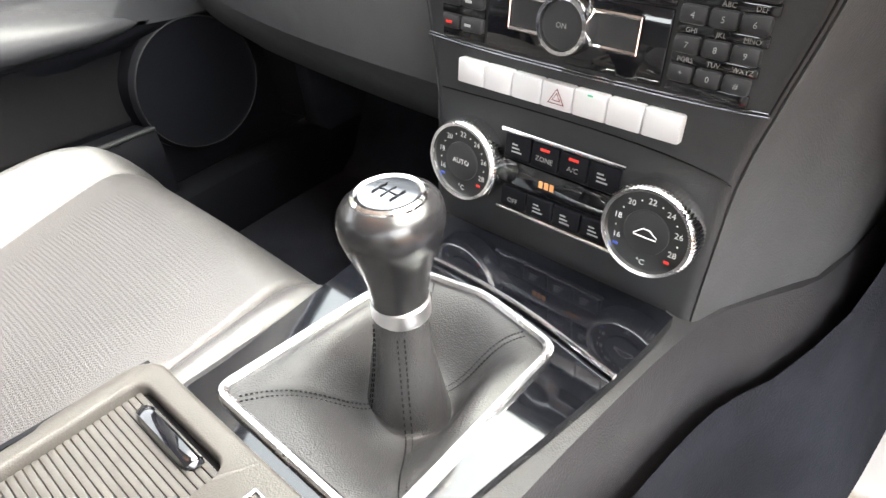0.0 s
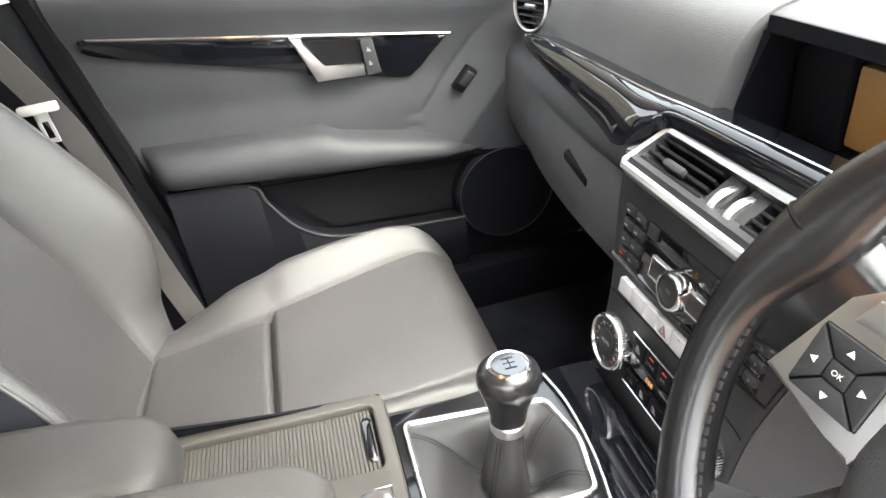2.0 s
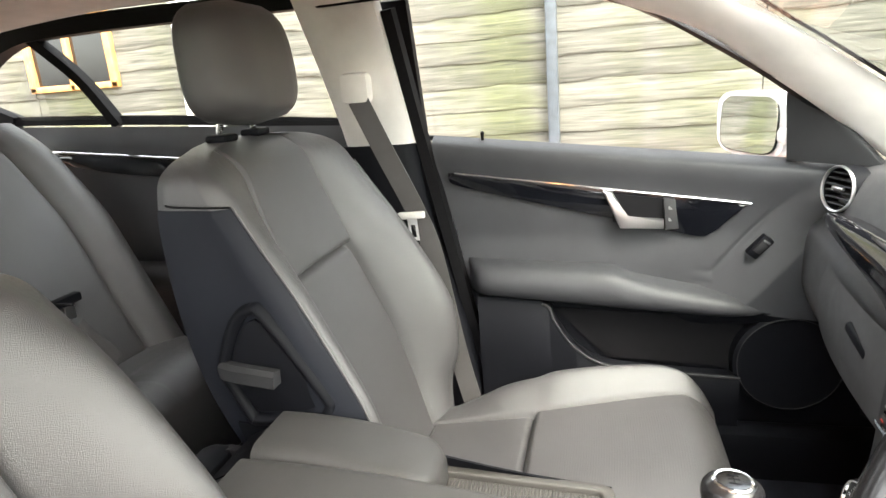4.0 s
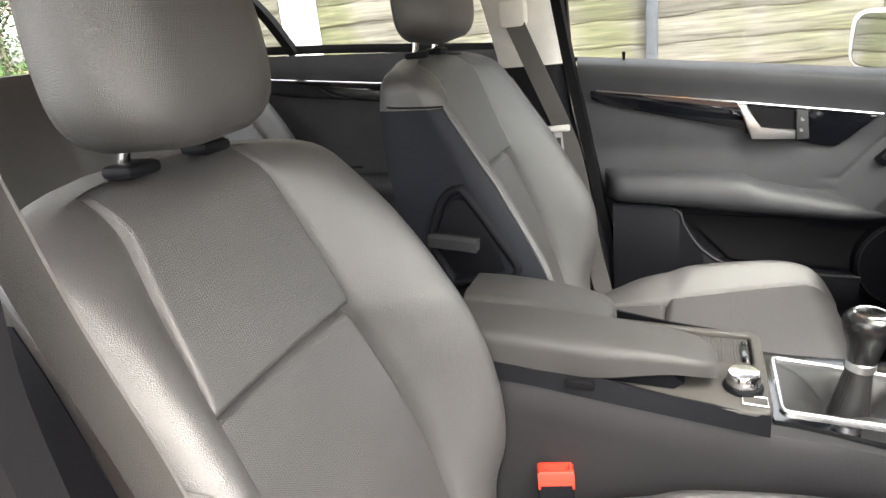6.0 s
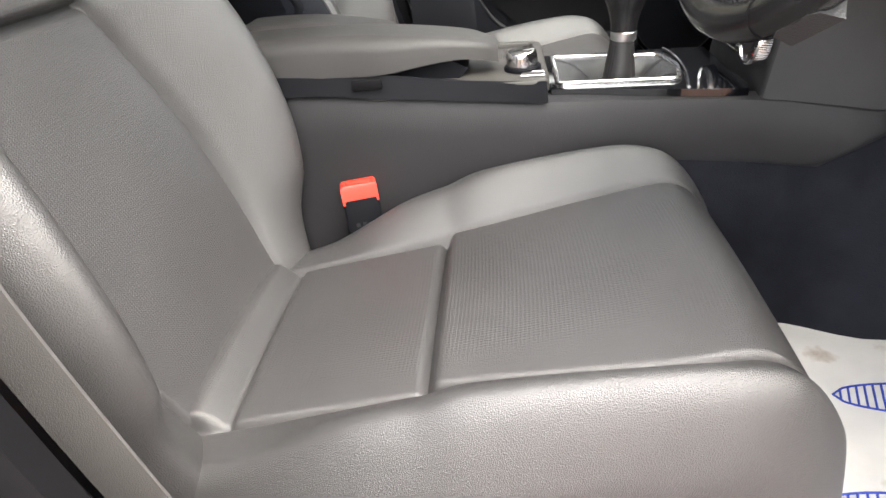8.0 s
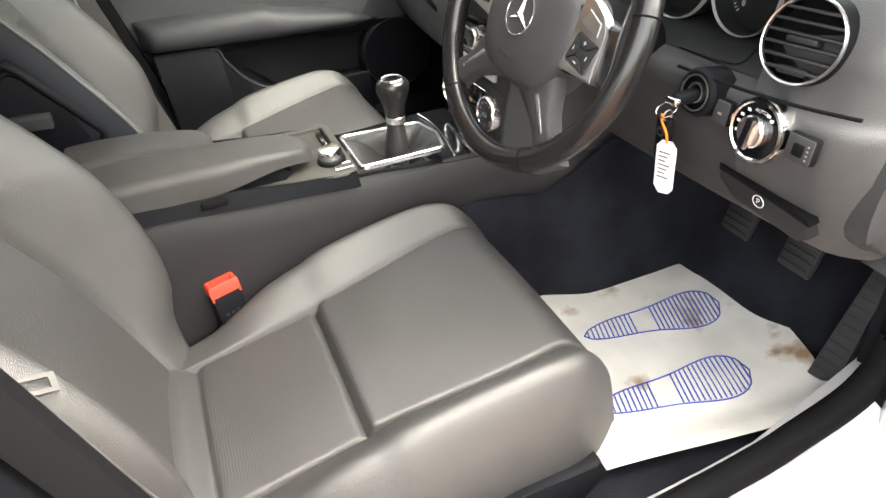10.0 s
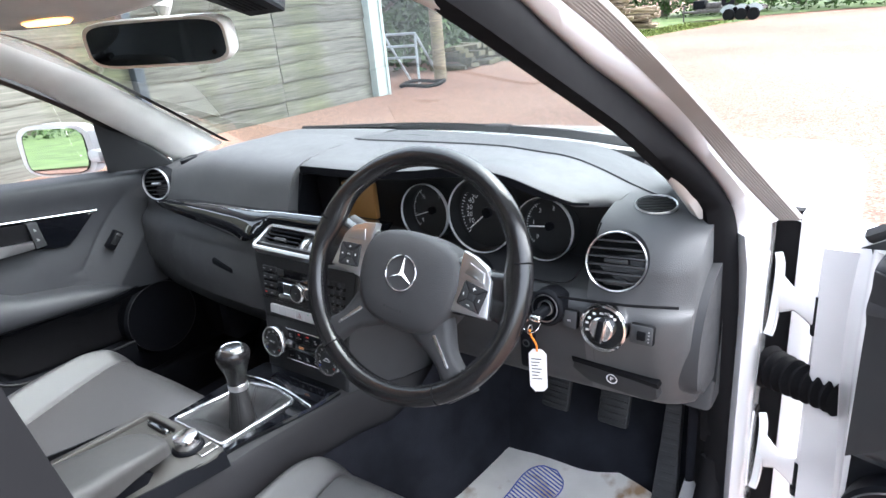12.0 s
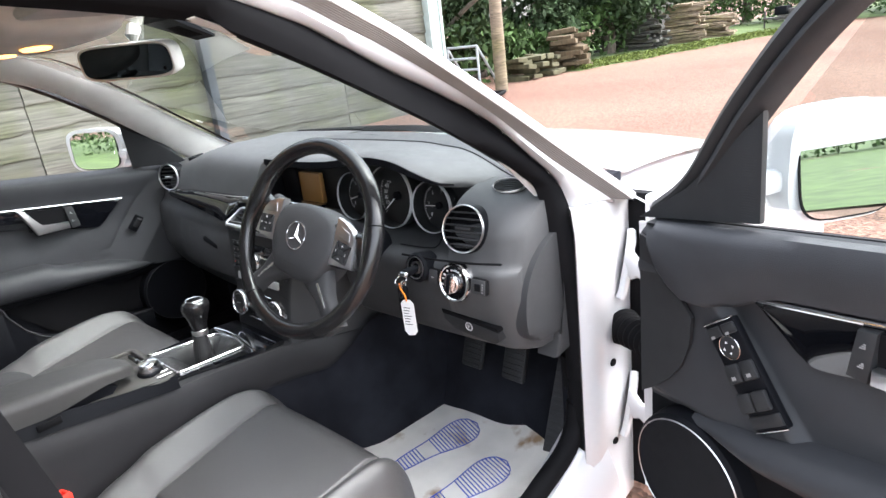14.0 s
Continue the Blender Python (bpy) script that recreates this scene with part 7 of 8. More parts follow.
    for k in lin(0, 1, 15):
        y = 0.20 + 0.11 * k
        f = math.sqrt(max(0.03, 1 - max(0, (k - 0.25) / 0.75) ** 2.2))
        row = []
        for a in [radians(i * 12) for i in range(30)]:
            cx = mc + mw * f * math.copysign(abs(math.cos(a)) ** 0.5, math.cos(a))
            cz = mz - 0.005 + mh * f * math.copysign(abs(math.sin(a)) ** 0.5, math.sin(a))
            row.append(X(cx, y + (0.42 if s < 0 else 0.30) * (mc - cx) * (1 - k) - 0.002, cz))
        rings.append(row)
    loft(bm, rings)
    hs = part("mirror_housing", bm, M_WHITE, d, "white painted door mirror housing", 60)
    bm = B()
    box(bm, (s * 0.80 if s > 0 else -0.94, 0.235, mz - 0.04), (s * 0.94 if s > 0 else -0.80, 0.29, mz - 0.005), 0.01)
    part("mirror_foot", bm, M_WHITE, d)
    bm = B()
    gm = axes((s * mc, 0.1965, mz - 0.005), (1, 0.42, 0) if s < 0 else (1, -0.30, 0), (0, 0.06, 1) if s < 0 else (0, 0.13, 1))
    glass_shape = [((mw - 0.012) * math.copysign(abs(math.cos(a)) ** 0.45, math.cos(a)), (mh - 0.010) * math.copysign(abs(math.sin(a)) ** 0.45, math.sin(a))) for a in [radians(i * 12) for i in range(30)]]
    prism(bm, glass_shape, -0.002, 0.002, gm)
    part("mirror_glass", bm, M_MIRROR, hs, "door mirror glass")
    bm = B()
    prism(bm, [(x * 1.03, y * 1.035) for x, y in glass_shape], -0.0015, 0.0012, gm)
    part("mirror_border", bm, M_BLACK, hs, "thin black border")
    return d


front_door(-1, "closed front passenger door with dark grey trim and gloss strip")
dr = front_door(1, "open driver's door with dark trim, switch panel and speaker")
dr.matrix_basis = Matrix.Translation((0.87, 0.50, 0.35)) @ Matrix.Rotation(radians(70), 4, "Z")

# hinges and check-strap bellows on the driver's hinge post
for z in (0.835, 0.50):
    h = root("door_hinge", (0.84, 0.55, z), "white painted steel door hinge", "hinge", group="door hinges")
    bm = B()
    sweep(bm, smooth_line([(0.806, 0.598, z + 0.062), (0.812, 0.585, z + 0.045), (0.814, 0.565, z), (0.813, 0.545, z - 0.05), (0.810, 0.535, z - 0.068)], 5), [(-0.010, -0.006), (0.010, -0.006), (0.010, 0.004), (0.006, 0.007), (-0.006, 0.007), (-0.010, 0.004)], up=(1, -0.1, 0))
    part("hinge_leaf", bm, M_WHITE, h, "", 60)
    bm = B()
    rings = []
    for f in lin(0, 1, 8):
        x, y = 0.812 + 0.074 * f, 0.565 - 0.03 * f
        hh = 0.034 - 0.02 * math.sin(f * 3.0) ** 2 * (1 if f < 0.55 else 0.8) + 0.002 * f
        zc = z + 0.004 - 0.012 * f
        rings.append([(x, y + 0.008, zc - hh), (x, y + 0.008, zc + hh), (x, y - 0.004, zc + hh + 0.002), (x, y - 0.010, zc + hh * 0.7), (x, y - 0.010, zc - hh * 0.7), (x, y - 0.004, zc - hh - 0.002)])
    loft(bm, rings)
    part("hinge_arm", bm, M_WHITE, h, "", 60)
    bm = B()
    lathe(bm, [(0.0, -0.048), (0.011, -0.048), (0.012, -0.034), (0.009, -0.03), (0.009, 0.02), (0.0, 0.022)], Matrix.Translation((0.884, 0.532, z)), 16)
    part("hinge_pin", bm, M_HARD, h, "black hinge pin")
bl = root("rubber_bellows", (0.835, 0.5, 0.735), "black ribbed rubber cable bellows between body and door", "bellows")
bm = B()
prof = [(0.0, 0.0), (0.04, 0.0)]
for k in range(7):
    z = 0.008 + k * 0.0175
    r_ = 0.036 - 0.0012 * k
    prof += [(r_ - 0.010, z), (r_, z + 0.006), (r_, z + 0.010), (r_ - 0.010, z + 0.0155)]
prof += [(0.03, 0.134), (0.0, 0.134)]
q = V(0.104, -0.062, 0.008).to_track_quat("Z", "Y").to_matrix().to_4x4()
lathe(bm, prof, Matrix.Translation((0.816, 0.536, 0.704)) @ q, 28)
part("ribbed_sleeve", bm, M_BLACK, bl, "", 30)

# rear door, passenger side
rd_ = root("rear_door", (-0.8, -1.1, 0.4), "closed rear door with dark trim and gloss black strip", "car door", "structure")
bm = B()
surf(bm, lambda u, v: V(-0.775 + 0.02 * math.exp(-((v - 0.93) / 0.06) ** 2) - 0.02 * math.exp(-((v - 0.5) / 0.1) ** 2) * 0, -0.70 - 0.98 * u + 0.0 * v, 0.40 + (0.745 + 0.05 * u) * v), lin(0, 1, 30), lin(0, 1, 40))
part("inner_panel", bm, M_DOOR, rd_, "", 80)
bm = B()
loft(bm, [[V(-0.745, y, z0), V(-0.738, y, (z0 + z1) / 2), V(-0.745, y, z1), V(-0.77, y, z1), V(-0.77, y, z0)] for y in lin(-1.55, -0.72, 16) for z1 in [1.075 - 0.09 * (y + 0.9) - 0.01] for z0 in [z1 - 0.045 * (1 - ((y + 1.1) / 0.48) ** 4)]])
part("gloss_trim", bm, M_GLOSS, rd_, "piano black trim strip", 60)
bm = B()
sweep(bm, [V(-0.747, y, 1.069 - 0.09 * (y + 0.9)) for y in lin(-1.55, -0.72, 12)], 0.0035)
part("trim_line", bm, M_CHROME, rd_)
bm = B()
loft(bm, [[V(-0.77, y, 0.82), V(-0.72, y, 0.815), V(-0.71, y, 0.79), V(-0.72, y, 0.755), V(-0.77, y, 0.74)] for y in lin(-1.4, -0.72, 12)])
part("armrest", bm, M_DOOR, rd_, "", 70)
bm = B()
sweep(bm, smooth_line([V(-0.80, -0.72, 1.15), V(-0.80, -1.2, 1.185), V(-0.80, -1.7, 1.21)], 6), [(-0.012, -0.012), (0.012, -0.012), (0.008, 0.01), (-0.006, 0.012)])
part("belt_seal", bm, M_BLACK, rd_)
bm = B()
sweep(bm, smooth_line([V(-0.79, -1.33, 1.18), V(-0.77, -1.40, 1.30), V(-0.72, -1.48, 1.41)], 5), [(-0.012, -0.016), (0.012, -0.016), (0.012, 0.016), (-0.012, 0.016)], up=(-1, 0, 0))
part("window_bar", bm, M_BLACK, rd_, "black upright window bar")
bm = B()
sweep(bm, smooth_line([V(-0.80, -1.66, 1.20), V(-0.79, -1.76, 1.25), V(-0.77, -1.74, 1.31), V(-0.73, -1.55, 1.40), V(-0.715, -1.3, 1.42), V(-0.715, -0.75, 1.42)], 8), [(-0.02, -0.02), (0.02, -0.02), (0.02, 0.02), (-0.02, 0.02)])
part("window_frame", bm, M_BLACK, rd_, "black rubber window frame", 50)
bm = B()
box(bm, (-0.90, -1.75, 0.3), (-0.81, -0.55, 1.12), 0.02)
part("outer_skin", bm, M_WHITE, rd_)

# centre pillars, rear pillar, belts
for s in (-1, 1):
    nm = "centre_pillar_left" if s < 0 else "centre_pillar_right"
    p = root(nm, (s * 0.74, -0.62, 0.35), "pale upper and dark lower trim on the centre pillar", "pillar", "structure")
    bm = B()
    rings = []
    for z in lin(1.10, 1.42, 10):
        x = 0.735 - 0.09 * ((z - 1.1) / 0.32) ** 1.3
        y0, y1 = -0.53 - 0.04 * (z - 1.1) / 0.3, -0.69 - 0.05 * (z - 1.1) / 0.3
        rings.append([(s * x, y0, z), (s * (x - 0.014), y0 - 0.02, z), (s * (x - 0.014), y1 + 0.02, z), (s * x, y1, z), (s * (x + 0.05), y1, z), (s * (x + 0.05), y0, z)])
    loft(bm, rings)
    part("upper_trim", bm, M_BEIGE, p, "pale grey upper trim", 50)
    bm = B()
    rings = []
    for z in lin(0.36, 1.10, 12):
        y0, y1 = -0.40 - 0.13 * ease((z - 0.4) / 0.7), -0.72
        rings.append([(s * 0.75, y0, z), (s * 0.722, y0 - 0.025, z), (s * 0.722, y1 + 0.02, z), (s * 0.75, y1, z), (s * 0.80, y1, z), (s * 0.80, y0, z)])
    loft(bm, rings)
    part("lower_trim", bm, M_HARD, p, "black lower trim", 50)
    bm = B()
    sweep(bm, smooth_line([(s * 0.765, -0.385, 0.42), (s * 0.765, -0.44, 0.7), (s * 0.76, -0.505, 1.03), (s * 0.745, -0.525, 1.15), (s * 0.70, -0.555, 1.38)], 6), [(-0.016, -0.012), (0.016, -0.012), (0.012, 0.01), (-0.012, 0.01)], up=(-s, 0, 0))
    part("pillar_seal", bm, M_BLACK, p, "black rubber seal")
    bm = B()
    box(bm, (s * 0.66 if s > 0 else -0.70, -0.665, 1.195), (s * 0.70 if s > 0 else -0.66, -0.60, 1.26), 0.012)
    part("belt_anchor", bm, M_BEIGE, p, "pale belt height adjuster")
    if s > 0:
        bm = B()
        rings = [[(0.80, -0.60, z), (0.835, -0.60, z), (0.85, -0.66, z), (0.85, -0.80, z), (0.80, -0.80, z)] for z in lin(0.3, 1.1, 6)]
        loft(bm, rings)
        part("painted_post", bm, M_WHITE, p)
    b = root("seat_belt", (s * 0.7, -0.6, 0.4), "dark grey seat belt hanging beside the seat", "seat belt", group="front seat belts")
    bm = B()
    line = smooth_line([(0.665, -0.635, 1.225), (0.662, -0.60, 1.08), (0.655, -0.565, 0.96), (0.657, -0.545, 0.89), (0.680, -0.505, 0.76), (0.695, -0.45, 0.58), (0.69, -0.42, 0.45)] if s > 0 else [(s * 0.665, -0.635, 1.225), (s * 0.672, -0.585, 1.10), (s * 0.70, -0.53, 0.95), (s * 0.705, -0.50, 0.85), (s * 0.70, -0.46, 0.62), (s * 0.69, -0.42, 0.45)], 8)
    sweep(bm, line, [(-0.023, -0.0012), (0.023, -0.0012), (0.023, 0.0012), (-0.023, 0.0012)], up=(s, 0, 0.1))
    part("webbing", bm, M_BELT, b, "dark grey woven webbing")
    bm = B()
    mm = axes((s * 0.688, -0.538, 0.938), (0.1, 0.98, 0.06), (0, -0.06, 0.98)) if s < 0 else axes((0.6455, -0.541, 0.893), (0.78, 0.12, -0.60), (0.12, -0.65, 0.75))
    box(bm, (-0.032, 0.0, -0.006), (0.032, 0.016 if s < 0 else 0.028, 0.006), 0.004, mm)
    part("tongue_grip", bm, M_BELT if s > 0 else M_BEIGE, b, "grey plastic belt tongue")
    bm = B()
    k = 1.0 if s < 0 else 0.8
    for lo, hi in (((-0.011, -0.045), (-0.006, 0.0)), ((0.006, -0.045), (0.011, 0.0)), ((-0.011, -0.05), (0.011, -0.043)), ((-0.011, -0.014), (0.011, 0.0))):
        box(bm, (lo[0] * k, lo[1] * k, -0.0015), (hi[0] * k, hi[1] * k, 0.0015), 0, mm)
    part("tongue", bm, M_STEEL if s > 0 else M_SILVERKEY, b, "steel tongue")
bm = B()
surf(bm, lambda u, v: V(-0.76 + 0.16 * v + 0.10 * u * v, -1.62 - 0.45 * u, 1.1 + 0.31 * v - 0.03 * u * v), lin(0, 1, 8), lin(0, 1, 8))
solo("rear_pillar_left", bm, M_BEIGE, "pale grey rear pillar trim", "pillar", "structure")
bm = B()
surf(bm, lambda u, v: V(-0.75 + 1.5 * u, -2.05 + 0.03 * v, 0.3 + 0.81 * v), lin(0, 1, 4), lin(0, 1, 4))
solo("wall_rear", bm, M_HEAD, "grey lining closing the boot behind the rear seat", "rear lining", "structure")
bm = B()
surf(bm, lambda u, v: V((-1 + 2 * u) * (0.66 - 0.08 * v), -2.02 + 0.40 * v - 0.05 * math.sin(3.14 * u) * 0.5, 1.12 + 0.28 * v), lin(0, 1, 10), lin(0, 1, 4))
g = solo("window_3", bm, M_GLASS, "clear raked rear window", "window", "structure")
g.visible_shadow = False
bm = B()
box(bm, (0.80, -2.1, 0.3), (0.86, -0.80, 1.15), 0.02)
solo("body_rear_right", bm, M_WHITE, "white painted rear door, closed", "car body", "structure")
rbelt = root("rear_seat_belt", (-0.5, -1.45, 0.7), "dark grey rear seat belt lying on the backrest", "seat belt")
bm = B()
sweep(bm, smooth_line([(-0.46, -1.405, 1.20), (-0.42, -1.295, 0.97), (-0.394, -1.225, 0.82), (-0.42, -1.155, 0.70)], 6), [(-0.023, -0.0012), (0.023, -0.0012), (0.023, 0.0012), (-0.023, 0.0012)], up=(0, 1, 0.2))
part("webbing", bm, M_BELT, rbelt)
bm = B()
box(bm, (-0.435, -1.237, 0.835), (-0.355, -1.215, 0.855), 0.005)
part("tongue_grip", bm, M_HARD, rbelt)
bm = B()
box(bm, (-0.407, -1.218, 0.79), (-0.383, -1.214, 0.835))
part("tongue", bm, M_SATIN, rbelt)

# belt buckle by the driver's seat
bk = root("belt_buckle", (0.145, -0.40, 0.45), "black seat belt buckle with a red release button", "belt buckle")
mm = axes((0.143, -0.40, 0.515), (-0.25, 0.95, 0), (-0.06, 0.1, 1))
bm = B()
box(bm, (-0.027, -0.06, -0.014), (0.027, 0.055, 0.014), 0.005, mm)
part("buckle_body", bm, M_HARD, bk)
bm = B()
loft(bm, [[mm @ V(sx * w_, h_, sz * d_) for sx, sz in ((-1, -1), (1, -1), (1, 1), (-1, 1))] for w_, d_, h_ in ((0.0265, 0.0135, 0.045), (0.0265, 0.0135, 0.070), (0.0235, 0.0115, 0.074), (0.0195, 0.0075, 0.073), (0.018, 0.0065, 0.064))])
part("red_button", bm, M_RED, bk, "hollow red release button", 30)
bm = B()
for k in range(3):
    box(bm, (-0.014 + 0.010 * k, 0.008, 0.0135), (-0.008 + 0.010 * k, 0.014, 0.0143), 0, mm)
part("buckle_print", bm, M_PANEL, bk)
bm = B()
box(bm, (0.12, -0.46, 0.36), (0.19, -0.36, 0.475), 0.02)
part("buckle_stalk", bm, M_GREYP, bk, "grey stalk cover")

# interior mirror and sensor cover
rv = root("interior_mirror", (0.02, -0.01, 1.345), "rear-view mirror in a pale grey frame", "mirror")
MM = axes((0.018, -0.008, 1.345), (0.93, 0.38, -0.02), (0.05, -0.12, 1))
shape = [(0.128 * math.copysign(abs(math.cos(a)) ** 0.35, math.cos(a)), 0.036 * math.copysign(abs(math.sin(a)) ** 0.5, math.sin(a))) for a in [radians(i * 10) for i in range(36)]]
zsign = 1 if MM.col[2][1] < 0 else -1
bm = B()
rings = [[MM @ V(x * k, y * k, zsign * z) for x, y in shape] for k, z in ((0.7, -0.04), (0.95, -0.025), (1.0, -0.006), (1.0, 0.004), (0.97, 0.008), (0.92, 0.006))]
loft(bm, rings)
part("mirror_frame", bm, M_BEIGE, rv, "pale grey plastic frame", 50)
bm = B()
loft(bm, [[MM @ V(x * 0.93, y * 0.86, zsign * z) for x, y in shape] for z in (0.003, 0.0072)])
part("mirror_glass", bm, M_MIRDIM, rv, "dark dimming mirror glass")
bm = B()
lathe(bm, [(0.0, 0.001), (0.0035, 0.001), (0.004, 0.0), (0.0, -0.001)], MM @ Matrix.Translation((0.098, -0.018, zsign * 0.0075)) @ (I4 if zsign > 0 else pose(0, 0, 0, 180, 0, 0)), 16)
part("sensor_eye", bm, M_BLACK, rv)
bm = B()
sweep(bm, [MM @ V(0.0, 0.0, -zsign * 0.03), MM @ V(0, 0.045, -zsign * 0.035), V(0.0, 0.03, 1.41)], 0.014)
part("mirror_stem", bm, M_BEIGE, rv)
sc = root("sensor_cover", (0.14, 0.05, 1.38), "black rain sensor cover with a grille behind the mirror", "sensor cover")
SC = axes((0.145, 0.06, 1.389), (1, 0, 0), (0, 1, -0.42))
bm = B()
prism(bm, [(-0.06, -0.05), (0.058, -0.05), (0.045, 0.045), (-0.04, 0.05)], 0, 0.022, SC, 0.008, 3)
part("cover_body", bm, M_HARD, sc)
for k in range(5):
    bm = B()
    box(bm, (-0.03 + 0.012 * k, -0.02, -0.001), (-0.024 + 0.012 * k, 0.03, 0.001), 0, SC)
    part("grille_slot", bm, M_BLACK, sc)
oc = root("overhead_console", (-0.05, -0.12, 1.40), "pale overhead console with lit courtesy lamps", "overhead console")
bm = B()
rings = []
for x in lin(-0.30, 0.22, 24):
    f = (1 - abs((x + 0.04) / 0.262) ** 4)
    d = 0.010 + 0.034 * max(0.0, f) ** 0.6
    rings.append([(x, -0.30, 1.445), (x, -0.29, 1.438 - d * 0.8), (x, -0.24, 1.43 - d), (x, -0.12, 1.424 - d), (x, -0.075, 1.424 - d * 0.8), (x, -0.06, 1.44)])
loft(bm, rings)
part("console_shell", bm, M_BEIGE, oc, "", 70)
M_LAMP, nt, b = nodes_of("lit_lamp_lens")
b.inputs["Base Color"].default_value = (0.8, 0.6, 0.4, 1)
b.inputs["Emission Color"].default_value, b.inputs["Emission Strength"].default_value = (1.0, 0.42, 0.10, 1), 0.9
for x in (-0.15, 0.07):
    bm = B()
    lathe(bm, [(0.0, 0.004), (0.02, 0.004), (0.024, 0.0), (0, -0.004)], Matrix.Translation((x, -0.18, 1.383)) @ pose(0, 0, 0, 180, 0, 0) @ Matrix.Diagonal((1.9, 1, 1, 1)), 24)
    part("reading_lamp", bm, M_LAMP, oc, "courtesy lamp lens, lit warm orange")
for s in (-1, 1):
    bm = B()
    box(bm, (s * 0.36 - 0.19, -0.24, 1.420), (s * 0.36 + 0.19, -0.07, 1.438), 0.008)
    solo("sun_visor", bm, M_HEAD, "folded pale grey sun visor", "sun visor", group="sun visors")

# key with tag
ky = root("ignition_key", (0.53, 0.2, 0.86), "car key in the ignition with orange cord and white tag", "car key")
bm = B()
box(bm, (0.528, 0.196, 0.889), (0.545, 0.233, 0.904), 0.005, I4, 3)
part("key_end", bm, M_HARD, ky, "dark key head")
bm = B()
box(bm, (0.5265, 0.190, 0.8915), (0.5465, 0.201, 0.9015), 0.004, I4, 3)
part("key_cap", bm, M_CHROME, ky, "chrome key end")
bm = B()
ring(bm, 0.013, 0.0018, 0.002, axes((0.533, 0.190, 0.886), (1, 0, 0), (0, 1, 0.6)), 24)
part("key_ring", bm, M_CHROME, ky)
bm = B()
sweep(bm, smooth_line([(0.532, 0.184, 0.882), (0.535, 0.183, 0.872), (0.541, 0.186, 0.858), (0.541, 0.189, 0.843)], 5), 0.0016)
part("cord", bm, M_ORANGE, ky, "orange cord")
bm = B()
tg = axes((0.541, 0.190, 0.808), (0.93, 0.3, 0.0), (0.05, 0.0, 1))
prism(bm, [(-0.014, -0.030), (-0.006, -0.040), (0.008, -0.038), (0.014, -0.030), (0.014, 0.03), (0.007, 0.038), (-0.007, 0.038), (-0.014, 0.03)], -0.0006, 0.0006, tg)
tgo = part("tag", bm, M_PAPERW, ky, "white printed card tag")
bm = B()
for k in range(7):
    for sgn in (1, -1):
        box(bm, (-0.010, 0.02 - k * 0.006, sgn * 0.0007), (0.006 - 0.003 * (k % 3), 0.0215 - k * 0.006, sgn * 0.001), 0, tg)
part("tag_print", bm, M_PANEL, tgo)
bm = B()
box(bm, (0.504, 0.198, 0.800), (0.530, 0.212, 0.866), 0.006, I4, 3)
fob = part("spare_fob", bm, M_HARD, ky, "black key fob")
part("fob_badge", lathe(B(), [(0.004, 0), (0.0055, 0.001), (0.007, 0)], axes((0.517, 0.1975, 0.847), (1, 0, 0), (0, 0, 1)), 20), M_PANEL, fob)
part("fob_loop", ring(B(), 0.007, 0.0016, 0.002, axes((0.522, 0.203, 0.870), (0, 1, 0), (0, 0, 1)), 16), M_SATIN, fob)

# pedals
for nm, x, y, z, w, h in (("clutch_pedal", 0.412, 0.505, 0.552, 0.033, 0.046), ("brake_pedal", 0.545, 0.503, 0.560, 0.033, 0.050)):
    p = root(nm, (x, y, z), "black rubber-faced foot pedal", "pedal", group="foot pedals")
    m = axes((x, y, z), (1, 0, 0), (0, 0.35, 1))
    bm = B()
    box(bm, (-w, -h, -0.008), (w, h, 0.008), 0.008, m)
    part("pedal_pad", bm, M_PANEL, p)
    for k in range(6):
        bm = B()
        box(bm, (-w * 0.85, -h * 0.8 + k * h * 0.28, 0.007), (w * 0.85, -h * 0.68 + k * h * 0.28, 0.0105), 0.001, m)
        part("pad_rib", bm, M_PANEL, p)
    bm = B()
    sweep(bm, [V(x, y + 0.01, z + 0.02), V(x, y + 0.03, z + 0.12), V(x, y + 0.08, z + 0.22)], 0.010)
    part("pedal_arm", bm, M_HARD, p)
p = root("accelerator_pedal", (0.64, 0.5, 0.37), "long black accelerator pedal hinged at the floor", "pedal")
bm = B()
m = axes((0.655, 0.52, 0.475), (1, 0, 0.05), (0.28, 0.42, 1))
prism(bm, [(-0.026, -0.125), (0.026, -0.125), (0.019, 0.0), (0.016, 0.13), (-0.014, 0.13), (-0.018, 0.0)], -0.01, 0.01, m, 0.005)
part("pedal_pad", bm, M_DASHLOW, p)
for k in range(14):
    f = -0.112 + 0.0175 * k
    w = 0.021 - 0.008 * (k / 13)
    part("pad_rib", box(B(), (-w, f, 0.009), (w, f + 0.010, 0.0112), 0.001, m), M_DASHLOW, p)

# paper floor mat with printed shoe soles
pm = root("paper_floor_mat", (0.45, 0.3, 0.345), "white protective paper floor mat printed with blue shoe soles", "floor mat")


def mat_pt(u, v, lift=0.0):
    """u across, v forward, each 0 to 1."""
    p = V(0.225, 0.175, 0) + V(0.36, -0.12, 0) * u + V(0.085, 0.42, 0) * v
    z = 0.345 + 0.006 * noise.noise(V(u * 3, v * 3, 5)) + 0.035 * ease((v - 0.8) / 0.3) + 0.03 * ease((u - 0.95) / 0.2)
    return V(p.x, p.y, z + lift)


